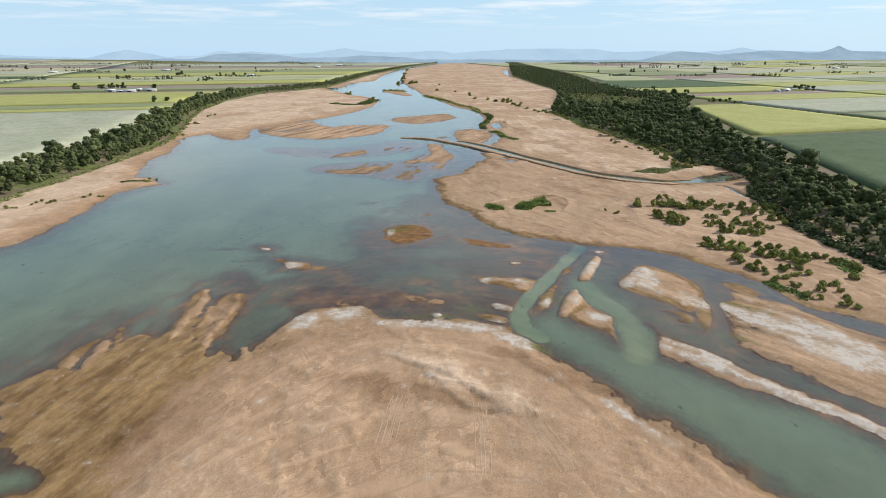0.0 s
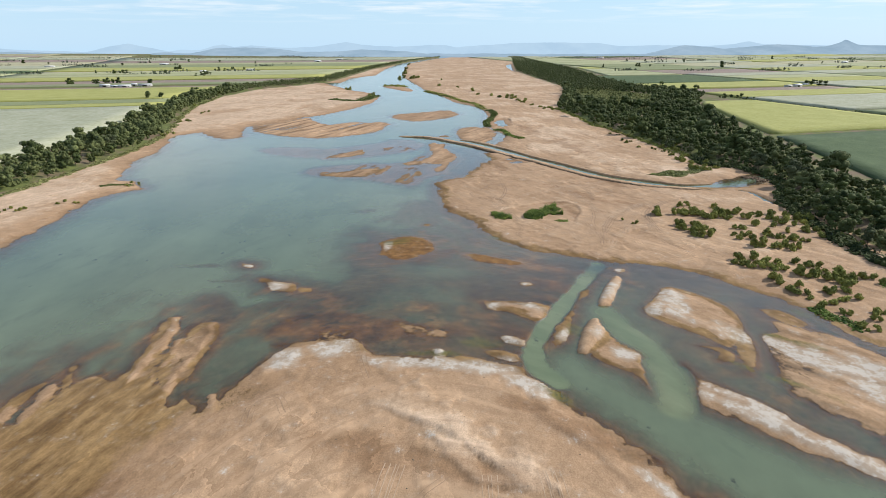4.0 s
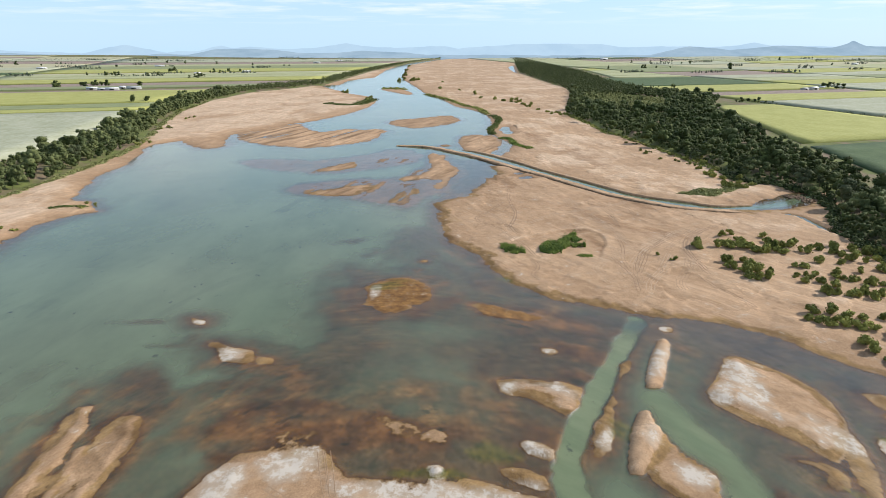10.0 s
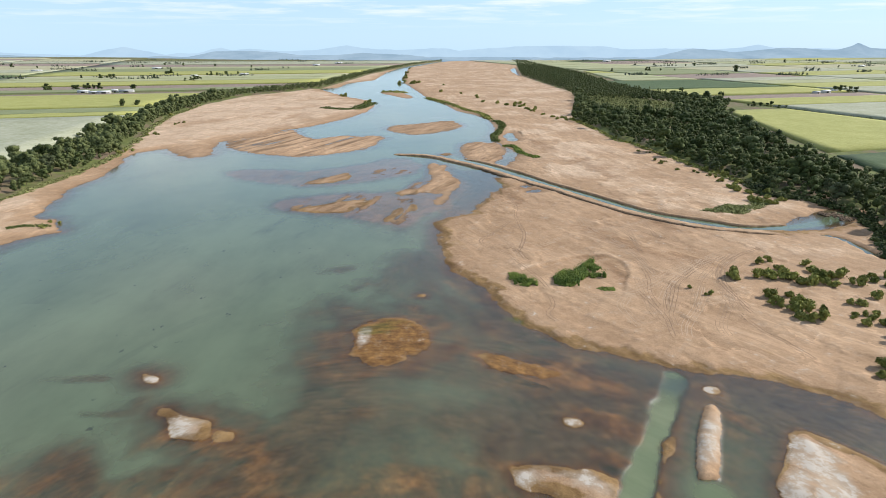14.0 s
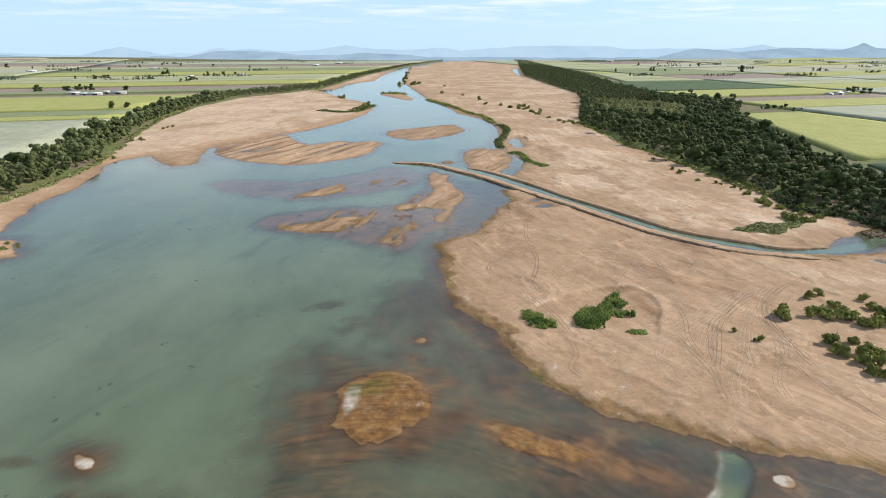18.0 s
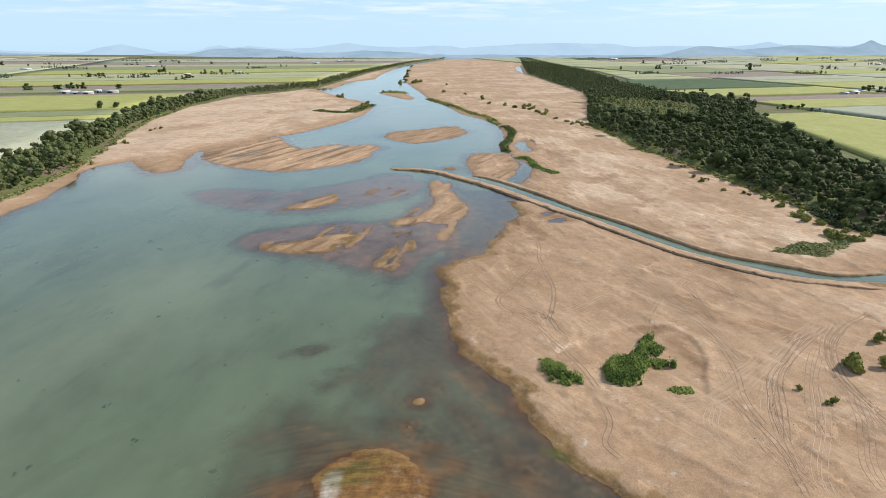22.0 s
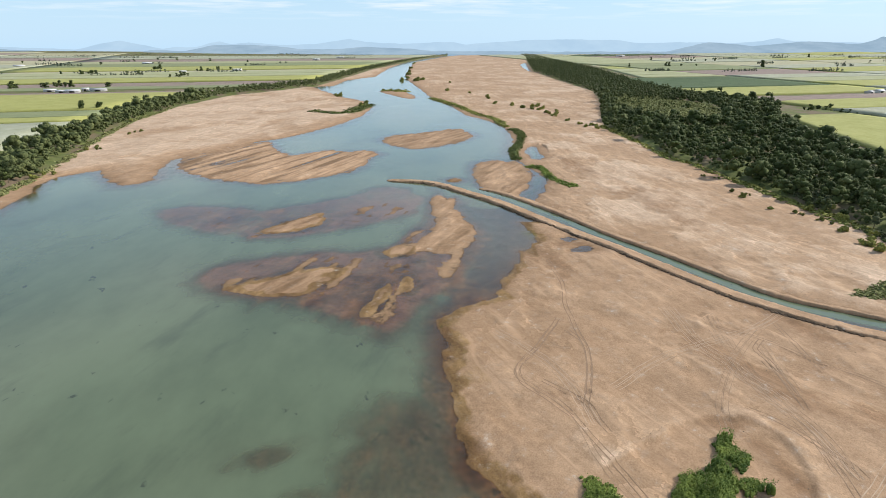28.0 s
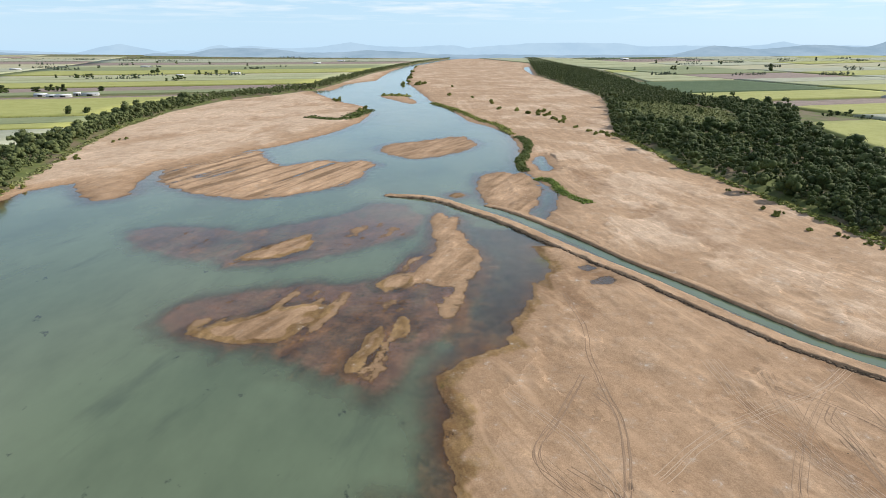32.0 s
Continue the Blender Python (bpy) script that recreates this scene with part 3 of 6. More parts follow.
# narrow crests left by the current: line, half width, height
CRESTS = [([(-125, 284), (-121.5, 274), (-120, 251), (-118.5, 230), (-119, 205)], 3.2, 0.6), ([(-105, 277), (-102.5, 265), (-103, 242), (-104, 221), (-108, 203), (-112, 180)], 4.2, 0.7), ([(-113, 262), (-111, 245), (-112, 226)], 2.2, 0.45),
          ([(-146, 228), (-141, 205), (-138, 185)], 2.6, 0.4), ([(-152, 214), (-148, 196), (-150, 175)], 2.4, 0.4), ([(-96, 205), (-92, 185), (-94, 165)], 3.0, 0.5), ([(-131, 215), (-127, 195), (-126, 170)], 2.4, 0.45), ([(-84, 222), (-80, 208), (-82, 190)], 2.2, 0.4)]
# damp sand, darker: as the patches of salt below
DAMP = [(46, 198, 20, 6, -38), (28, 214, 10, 4, -20), (-25, 192, 24, 9, -12), (4, 182, 16, 5, -20), (95, 462, 5, 14, 5), (86, 488, 14, 4, 0), (16, 436, 6, 24, 30), (3, 470, 6, 16, 15), (-5, 545, 6, 26, 0), (52, 640, 8, 30, 15), (70, 668, 12, 8, 0),
        (150, 480, 30, 8, -50), (110, 520, 34, 8, -62), (150, 560, 30, 6, -65), (150, 760, 12, 60, 8), (120, 900, 12, 50, 5), (-100, 165, 18, 8, 70)]
# shoals that stay under water: outline, depth of the top
SHOALS = [
    ([(-165, 215), (-150, 262), (-132, 296), (-100, 300), (-72, 300), (-52, 330), (-56, 375), (-52, 415), (-5, 418), (22, 398), (60, 365), (74, 342), (62, 305), (46, 270), (0, 252), (-70, 260), (-120, 250), (-165, 195)], -0.30),
    ([(-4, 610), (-18, 588), (-29, 556), (-38, 560), (-76, 580), (-83, 588), (-116, 592), (-135, 608), (-131, 624), (-116, 636), (-80, 648), (-56, 650), (-35, 668), (-23, 695), (-8, 682)], -0.17),
    ([(-221, 741), (-186, 750), (-147, 740), (-121, 753), (-87, 781), (-59, 818), (-29, 779), (-40, 737), (-68, 708), (-92, 692), (-119, 681), (-159, 690), (-195, 711)], -0.20),
    ([(-70, 600), (-58, 630), (-30, 636), (-8, 612), (-17, 587), (-27, 575), (-31, 560), (-45, 568), (-72, 582)], -0.13), ([(-123, 598), (-105, 620), (-80, 642), (-55, 640), (-60, 610), (-75, 592)], -0.09),
    ([(-131, 690), (-122, 713), (-100, 732), (-62, 762), (-38, 770), (-46, 738), (-88, 702), (-108, 687)], -0.10),
    ([(14, 374), (39, 370), (55, 357), (71, 347), (90, 338), (80, 330), (59, 341), (41, 351), (20, 356)], -0.16),
    ([(-23, 820), (-5, 792), (33, 754), (42, 730), (45, 700), (38, 660), (14, 600), (-4, 580), (2, 610), (22, 650), (30, 700), (14, 745), (-5, 765)], -0.62),
    ([(-44, 408), (0, 408), (8, 385), (-2, 365), (-30, 355), (-48, 375)], -0.2), ([(90, 240), (150, 165), (165, 175), (120, 235), (128, 270), (100, 262)], -0.35),
    ([(95, 325), (140, 318), (150, 290), (140, 262), (118, 240), (98, 250), (104, 262), (95, 285)], -0.4), ([(-108, 338), (-70, 330), (-60, 312), (-80, 308), (-100, 318)], -0.3),
    ([(-70.8, 258.0), (-74.7, 276.0), (-69.8, 284.4), (-52.4, 290.0), (-34.8, 285.9), (-17.6, 278.3), (-5.3, 271.1), (4.2, 263.1), (20.5, 257.9), (34.8, 251.3), (31.3, 231.6), (13.6, 238.5), (-1.3, 253.2), (-24.0, 249.2), (-42.7, 263.7)], -0.05),
    ([(-129.4, 266.9), (-132.1, 284.8), (-129.3, 298.8), (-114.5, 310.0), (-99.6, 286.2), (-98.5, 268.4), (-95.0, 235.1), (-106.1, 231.8)], -0.2), ([(-99.3, 268.0), (-101.7, 296.4), (-76.5, 286.0), (-68.0, 250.5), (-75.4, 231.0), (-94.2, 230.8)], -0.36),
    ([(89.3, 349.8), (122.0, 349.1), (150.2, 328.5), (162.2, 287.0), (124.0, 232.6), (81.5, 232.4), (79.0, 256.6), (76.6, 290.5)], -0.36), ([(17.5, 324.5), (59.7, 329.6), (47.6, 283.2), (35.1, 253.3), (14.9, 256.5), (2.4, 271.2)], -0.22),
    ([(38, 385), (20, 444), (0, 478), (-4, 500), (-24, 496), (-34, 465), (-26, 425), (0, 400)], -0.42),
]
# reaches where the water runs clear over its dark bed: outline, how clear
CLEAR = [([(0, 774), (15, 751), (50, 746), (53, 699), (37, 653), (22, 604), (10, 573), (3, 540), (-3, 514), (-9, 512), (-9, 564), (1, 604), (12, 661), (9, 722)], 0.62),
         ([(44.7, 461.5), (51.1, 430.9), (58.0, 407.4), (59.8, 387.1), (12.0, 387.9), (17.3, 411.5), (26.1, 438.5)], 0.3), ([(38, 390), (22, 444), (2, 478), (-4, 505), (-20, 490), (-22, 455), (-14, 425), (4, 400)], 0.35), ([(18.9, 346.5), (82.9, 360.4), (125.1, 356.5), (161.0, 326.0), (164.5, 290.4), (144.7, 262.4), (138.6, 307.4), (101.7, 329.9), (75.7, 324.9), (47.8, 305.8), (13.9, 302.7)], 0.5)]
TEAL = [(40, 382), (72, 360), (101, 350), (130, 338), (152, 312), (164, 285), (178, 255), (170, 250), (155, 275), (146, 298), (128, 324), (104, 336), (78, 346), (50, 362)]
CREEK = [(253, 533), (259, 521), (258.5, 488.7), (265.7, 465.2), (271.9, 443.9), (272.0, 424.1)]
STREAM = [(75.4, 292.9), (78.9, 272.6), (84.8, 257.3), (86.7, 241.0), (84.2, 226.6), (81.2, 214.6)]
WEED_BEDS = [(-60, 470, 10, 7), (-135, 352, 14, 3), (-112, 330, 12, 3), (-40, 445, 16, 9), (-20, 452, 7, 6)]
POOLS = [([(81, 997), (93, 1024), (95, 982), (91, 944), (81, 952)], 0.9), ([(70, 655), (82, 660), (80, 667), (72, 663)], 0.12), ([(67, 673), (77, 677), (75, 684), (66, 681)], 0.1),
         ([(56, 790), (66, 800), (80, 846), (70, 850), (60, 812), (48, 780)], 0.6), ([(-128, 147), (-119, 143), (-121, 138), (-136, 135), (-140, 142)], 0.8),
         ([(386, 3592), (322, 3327), (299, 2734), (314, 2734), (346, 3212)], 0.8), ([(296, 600), (312, 590), (318, 560), (300, 545), (290, 560), (306, 575)], 0.3),
         ([(-380, 1960), (-340, 1880), (-310, 1850), (-335, 1930)], 0.5)]
# farm plain behind the banks
PLAIN_LEFT = [(-420, -300), (-390, 300), (-362, 462), (-366, 543), (-364, 635), (-372, 761), (-388, 850), (-400, 887), (-420, 961), (-450, 1057), (-490, 1210), (-516, 1427),
              (-503, 1667), (-440, 1784), (-376, 1960), (-360, 2229), (-339, 2852), (-225, 4012), (-69, 4749), (58, 5269), (440, 6000), (-9000, 6000), (-9000, -300)]
PLAIN_RIGHT = [(330, -300), (300, 0), (285, 200), (268, 300), (263, 352), (262, 390), (268, 480), (306, 565), (316, 590), (298, 625), (272, 640), (271, 690), (264, 720), (259, 748),
               (252, 805), (237, 914), (221, 953), (219, 1109), (210, 1180), (240, 1330), (280, 1504), (330, 1782), (318, 2158), (302, 2675), (383, 3566), (482, 4664), (479, 5245), (520, 6000),
               (9000, 6000), (9000, -300)]
LEVEE = [(-57, 843), (-21, 832), (10, 797), (38, 760), (67, 709), (91, 672), (111, 637), (133, 598), (156, 571), (176, 553), (199, 543), (235, 538)]
CANAL = [(-6, 821), (16, 807), (36, 787), (69, 734), (93, 687), (113, 654), (130, 626), (144, 602), (157, 584), (186, 564), (208, 550), (240, 553), (272, 566), (295, 584)]
DREDGED = [(87.3, 354.8), (73.3, 329.9), (60.4, 306.6), (50.4, 286.6), (41.6, 270.3), (36.4, 255.0), (37.0, 240.5), (42.8, 230.5)]
# low cut faces in the sand: line, height; the ground stands higher on the left of the line
LEDGES = [([(47.8, 468), (62.9, 479.2), (75.6, 486.2), (93.5, 487.7), (102, 478), (100, 460.4), (93.3, 442.5)], 0.9), ([(113.1, 285.7), (112.4, 274.4), (114.2, 266.0)], 0.4),
          ([(67.3, 403.5), (72.4, 398.8), (78.9, 390.7), (83.9, 387.6)], 0.5), ([(73.4, 418.3), (69.1, 411.4), (64.2, 404.9)], 0.4), ([(-18.9, 209.9), (-9.8, 204.6), (3.0, 194.8), (14.5, 182.2)], 1.0), ([(-5.4, 196.7), (8.4, 176.6), (21.4, 173.4)], 0.9),
          ([(35.3, 203.6), (45.7, 191.1), (51.7, 174.9)], 0.6), ([(-39, 527), (-23, 503), (-6.5, 484.5), (7.8, 474.1)], 0.4), ([(49, 593), (65, 572), (85, 563), (107, 555)], 0.4), ([(27, 609), (41, 587), (62, 580), (79, 563)], 0.4)]
# patches of white salt and silt: centre, half length, half width, turn in degrees
CRUST = [(64, 172, 16, 3, -58), (170, 235, 26, 6, -62), (100, 226, 12, 4, -45), (112, 212, 14, 4, -48), (-46, 256, 11, 8, 60), (-12, 245, 18, 7, -8), (12, 242, 16, 6, -12), (30, 229, 12, 5, -40), (-64, 247, 6, 9, 20), (*(103.4, 299.4), 5, 4, 0), (*(113.9, 312.2), 6, 4, -60), (*(109.9, 294.2), 7, 3, -60), (*(108.5, 286.0), 5, 3, -40), (148, 250, 36, 9, -42), (168, 215, 34, 11, -50), (185, 195, 26, 8, -50), (134, 262, 7, 5, 0),
         (103, 214, 22, 5, -50), (127, 184, 20, 5, -45), (150, 162, 20, 5, -45), (74, 252, 7, 4, -60), (66, 268, 5, 3, 60), (40, 298, 11, 5, -25), (23, 299, 6, 4, 0), (84, 315, 16, 4, 62), (52, 268, 6, 3, 60), (-2, 254, 4, 4, 0), (42, 326, 5, 4, 0),
         (26, 264, 6, 3, -20), (20, 248, 10, 4, -20), (95, 346, 5, 4, 0), (-88, 322, 7, 5, 0), (-112, 352, 4, 3, 0), (-36, 387, 2.5, 9, 0), (99, 293, 9, 5, 50), (111, 302, 10, 5, -70), (107, 288, 9, 4, -60)]
# rusty beds of iron and weed under shallow water: as the patches above
IRON = [(-30, 272, 60, 14, 0), (20, 272, 40, 14, -15), (-60, 292, 60, 16, 10), (-120, 270, 26, 40, 0), (-150, 215, 14, 40, 0), (-24, 384, 30, 26, 0), (38, 358, 36, 14, -30), (55, 324, 26, 9, -32), (30, 300, 40, 16, -12), (-70, 314, 26, 7, -20),
        (84, 300, 30, 6, 62), (120, 262, 14, 30, 0), (70, 262, 20, 10, -55), (110, 205, 40, 7, -53), (150, 292, 24, 8, -50), (50, 196, 30, 5, -55), (-50, 605, 46, 30, 30), (-14, 680, 24, 50, 0), (-140, 722, 80, 26, 5), (12, 450, 10, 40, 20), (4, 590, 12, 40, 30)]
ALGAE = [(12, 262, 14, 6, 0), (40, 222, 8, 3, -45), (150, 262, 20, 4, -45), (170, 290, 10, 4, -40), (2, 540, 4, 20, 0), (0, 560, 10, 5, 20), (48, 690, 6, 10, 0), (60, 272, 10, 4, -60), (-1, 253, 20, 3, 0),
         (32, 404, 10, 3, -30), (125, 235, 25, 3, -45), (-30, 395, 12, 8, 0)]


def axis_steps(lo, hi, centre_lo, centre_hi, fine, power, ref):
    def out(start, end):
        v, res = start, []
        while v < end:
            v += fine * max(1.0, (ref + v - start) / ref) ** power
            res.append(v)
        return np.array(res)
    mid = np.arange(centre_lo, centre_hi, fine)
    return np.concatenate([-out(-centre_lo, -lo)[::-1], mid, out(centre_hi - fine, hi)])


GX = axis_steps(-4700, 4700, -145, 215, 1.15, 1.25, 110)
GY = axis_steps(-900, 5350, 105, 400, 1.1, 1.12, 300)


# the way the floods ran: place, and bearing in degrees from east
FRONT_RUN = [(-122, 190, 92), (-118, 210, 86), (-122, 253, 91), (-105, 252, 87), (-71, 221, 69), (-83, 190, 67), (-31, 214, 12), (-2, 178, -25), (35, 190, -34), (60, 193, -56), (110, 208, -53),
             (154, 231, -70), (83, 272, -66), (94, 229, -66), (128, 289, -72), (33, 298, -25), (-54, 262, 20), (-115, 290, 82), (-103, 333, 86), (-65, 326, 72), (-51, 375, 80), (33, 363, -32), (53, 325, -32), (20, 305, -11), (123, 332, -51)]
BAR_RUN = [(4, 475, -70), (21, 424, -68), (31, 512, -44), (106, 569, -68), (107, 496, -59), (98, 462, -80), (33, 446, -70), (87, 374, -29), (82, 402, -46), (165, 713, -76), (160, 340, -50), (200, 420, -60), (150, 900, -80), (200, 1000, -88)]


def run_fit(samples, cx, cy, size, degree):
    """Smooth coordinates across and along a set of bearings."""
    powers = [(i, k - i) for k in range(1, degree + 1) for i in range(k + 1)]
    p = np.array(samples, float)
    u, v = (p[:, 0] - cx) / size, (p[:, 1] - cy) / size
    gx = np.stack([i * u ** max(i - 1, 0) * v ** j for i, j in powers], 1) / size
    gy = np.stack([j * u ** i * v ** max(j - 1, 0) for i, j in powers], 1) / size
    c, s = np.cos(np.radians(p[:, 2]))[:, None], np.sin(np.radians(p[:, 2]))[:, None]
    along, across = gx * c + gy * s, gy * c - gx * s
    A = np.vstack([along, across, np.eye(len(powers)) * 0.0012])
    one, nil, pad = np.ones(len(p)), np.zeros(len(p)), np.zeros(len(powers))
    ka = np.linalg.lstsq(A, np.concatenate([nil, one, pad]), rcond=None)[0]
    kl = np.linalg.lstsq(A, np.concatenate([one, nil, pad]), rcond=None)[0]

    def coords(x, y):
        u, v = (x - cx) / size, (y - cy) / size
        terms = [u ** i * v ** j for i, j in powers]
        return sum(k * t for k, t in zip(ka, terms)), sum(k * t for k, t in zip(kl, terms))
    return coords


def turned(x, y, degrees):
    c, s = math.cos(radians(degrees)), math.sin(radians(degrees))
    return y * c - x * s, x * c + y * s


def run_coords(x, y):
    """Across and along the run of the floods, reach by reach."""
    x, y = np.asarray(x, float), np.asarray(y, float)
    across, along = turned(x, y, 78)
    right = x > np.interp(y, [395, 560, 600, 650, 720, 800, 1000, 1600, 5000], [-20, -22, 5, 22, 30, 45, 40, -60, -150])
    bx, by = np.clip(x, -60, 330), np.clip(y, 300, 1050)
    a1, l1 = run_fit(BAR_RUN, 90, 520, 250, 2)(bx, by)
    a2, l2 = turned(x - bx, y - by, -85)
    across, along = np.where(right, a1 + a2, across), np.where(right, l1 + l2, along)
    front = y < np.interp(x, [-45, 10, 60, 110, 150, 165, 185, 240, 330], [420, 400, 372, 345, 318, 285, 245, 190, 115])
    bx, by = np.clip(x, -180, 200), np.clip(y, 120, 430)
    a1, l1 = run_fit(FRONT_RUN, 0, 260, 130, 3)(bx, by)
    a2, l2 = turned(x - bx, y - by, 88)
    return np.where(front, a1 + a2, across).astype(np.float32), np.where(front, l1 + l2, along).astype(np.float32)


def build_levels():
    X, Y = [a.ravel().astype(np.float32) for a in np.meshgrid(GX, GY)]
    n_small, n_mid, n_big = fbm(X, Y, 7, 11, 4), fbm(X, Y, 34, 21), fbm(X, Y, 130, 31)
    n_fine = fbm(X, Y, 3.2, 15, 2)
    RA, RL = run_coords(X, Y)
    n_flow = fbm(RA, RL * 0.14, 9, 41)
    h = -1.35 + 0.9 * n_mid + 0.7 * n_big
    for pts, top in SHOALS:
        line = rounded(pts, 3)
        i = near(line, X, Y, 30)
        wide = pts is SHOALS[0][0]
        d = line_distance(line, X[i], Y[i], True) + 5 * n_small[i] + 4 * n_flow[i] + (34 * n_mid[i] + 20 * n_big[i] if wide else 0)
        v = top + 0.45 * n_flow[i] + 0.35 * n_mid[i] + 0.3 * n_small[i] + np.minimum(d - (8 if wide else 0), 0) * (0.022 if wide else 0.06)
        h[i] = np.maximum(h[i], v)
    for x0, y0, a, b in WEED_BEDS:
        i = np.where((abs(X - x0) < 3 * a) & (abs(Y - y0) < 3 * a))[0]
        q = ((X[i] - x0 - 0.5 * (Y[i] - y0)) / a) ** 2 + ((Y[i] - y0 + 9 * n_mid[i]) / b) ** 2 + 2.2 * n_small[i]
        h[i] = np.maximum(h[i], -0.4 - 0.45 * np.maximum(q + 1.2 * n_flow[i], 0))
    stain, fan = np.zeros_like(h), np.zeros_like(h)
    for k in (1, 2):
        line = rounded(SHOALS[k][0], 3)
        i = near(line, X, Y, 20)
        stain[i] = np.minimum(stain[i], -sstep(line_distance(line, X[i], Y[i], True), -8, 3))
    for pts, top, run, wob in BARS:
        line = rounded(pts, 1 if len(pts) > 32 else 3)
        i = near(line, X, Y, 45)
        cy, hy = line[:, 1].mean(), (line[:, 1].max() - line[:, 1].min()) / 2
        feather = 1 + 2.2 * np.clip((Y[i] - cy) / hy, 0, 1) if hy < 90 else 1.0
        d = line_distance(line, X[i], Y[i], True) + wob * 2.6 * n_small[i] + wob * 2.2 * feather * n_flow[i] + min(wob, 1.5) * (1.8 * n_mid[i] + 1.3 * n_fine[i])
        wave = 1 + 0.35 * n_mid[i] + 0.25 * n_flow[i]
        v = np.where(d > 0, top * (1 - np.exp(-np.maximum(d, 0) / run)) * wave + np.minimum(d, 2.0) * 0.04, d * (0.055 if top > 1.2 else 0.085))
        h[i] = np.maximum(h[i], v)
        if (hy < 90 and wob > 0.9) or pts is WHITE_BAR:
            soft = sstep(d, 0, 6)
            c, s = (0.7, -0.71) if cy < 300 else (0.9, 0.43)
            fan[i] = np.where(d > 0, soft * 0.9 * fbm(c * X[i] - s * Y[i], (c * Y[i] + s * X[i]) * 0.12, 4 if hy < 90 else 7, 301, 4), fan[i])
        if hy < 40 or pts is BUSH_BAR:
            ring = (0.8 if pts is BUSH_BAR else 1.0) * sstep(d, -5, 1) * (1 - 0.85 * sstep(d + 5 * n_small[i] + 5 * n_flow[i], *((2.0, 9.0) if pts is BUSH_BAR else (1.5, 6.0))))
            stain[i] = np.where(d > -5, np.maximum(stain[i], ring), stain[i])
    dry = h > 0.02
    line = rounded(RIPPLE_BAR, 3)
    i = near(line, X, Y, 4)
    rip = fbm(0.94 * X[i] - 0.33 * Y[i], (0.94 * Y[i] + 0.33 * X[i]) * 0.07, 8, 77, 3)
    inn = sstep(line_distance(line, X[i], Y[i], True), 0, 10)
    h[i] += inn * (1.5 * rip - 0.06)
    fan[i] = np.where(inn > 0, inn * (2.4 * fbm(0.94 * X[i] - 0.33 * Y[i], (0.94 * Y[i] + 0.33 * X[i]) * 0.05, 4.6, 79, 3) + 0.16), fan[i])
    big = np.clip(h, 0, 0.6) / 0.6
    h += np.where(dry, big * (0.75 * n_mid + 0.30 * n_flow + 0.9 * n_big + 0.12 * n_small), 0)
    scarp = sstep(fbm(X, Y, 46, 91, 5), 0.02, 0.04) + sstep(fbm(X + 0.3 * Y, Y * 0.6, 27, 95, 5), 0.05, 0.065)
    h += np.where(dry, sstep(h, 0.45, 0.9) * 0.4 * (scarp - 0.7), 0)
    for pts, up in LEDGES:
        line = rounded(pts, 4, False)
        i = near(line, X, Y, 25)
        d = line_distance(line, X[i], Y[i], False)
        k = np.argmin((X[i][:, None] - line[None, :-1, 0]) ** 2 + (Y[i][:, None] - line[None, :-1, 1]) ** 2, 1)
        t = (line[1:] - line[:-1])[k]
        side = (t[:, 0] * (Y[i] - line[k, 1]) - t[:, 1] * (X[i] - line[k, 0])) / np.linalg.norm(t, axis=1) + 3.5 * n_small[i]
        h[i] += np.where(h[i] > 0.15, abs(up) * sstep(side * np.sign(up), -0.4, 0.5) * np.exp(-d / 9), 0)
    for pts, half, top in CRESTS:
        line = rounded(pts, 6, False)
        i = near(line, X, Y, 10)
        d = line_distance(line, X[i], Y[i], False) / (0.8 * half) + 2.4 * n_small[i] + 1.2 * n_flow[i]
        h[i] = np.maximum(h[i], np.where(d < 1, top * (1 - np.clip(d, 0, 1) ** 2) * (1 + n_fine[i]), -9))
        stain[i] *= 0.35 + 0.65 * sstep(d, 0.2, 0.9)
    for pts, top, run in MOUNDS:
        line = rounded(pts, 3)
        i = near(line, X, Y, 6)
        d = line_distance(line, X[i], Y[i], True) + 1.6 * n_small[i] + 0.5 * n_fine[i]
        h[i] = np.maximum(h[i], np.where(d > 0, top * (1 - np.exp(-np.maximum(d, 0) / run)) * (1 + 0.8 * n_small[i] + 0.2 * n_fine[i]), -9))
        stain[i] *= 1 - sstep(d, 0.3, 1.2)
    for pts, deep in POOLS:
        line = rounded(pts, 3)
        i = near(line, X, Y, 25)
        d = line_distance(line, X[i], Y[i], True) + 7 * n_small[i] + 6 * n_mid[i]
        h[i] = np.where(d > -10, np.minimum(h[i], np.maximum(-d * 0.12, -deep)), h[i])
    for pts, prof in ((CANAL, [-1.5, -1.3, 0.3, 12]), (DREDGED, [-1.7, -1.4, -0.1, 12]), (STREAM, [-1.2, -0.85, -0.45, 12]), (CREEK, [-0.6, -0.5, 0.1, 12])):
        i = near(np.array(pts, float), X, Y, 20)
        d = line_distance(rounded(pts, 3, False), X[i], Y[i], False) + (1.2 * n_small[i] if pts is CANAL else 4 * n_small[i] + (7 if pts is STREAM else 3) * n_mid[i])
        wide = 1.0 if pts is CANAL else 0.85 if pts is DREDGED else 0.6 if pts is CREEK else 1.3
        h[i] = np.minimum(h[i], np.interp(d / wide, [0, 3.6, 5.6, 8], prof))
    i = near(np.array(LEVEE, float), X, Y, 20)
    d = line_distance(rounded(LEVEE, 3, False), X[i], Y[i], False) + 1.6 * n_small[i]
    crest = 0.9 + 0.5 * n_mid[i]
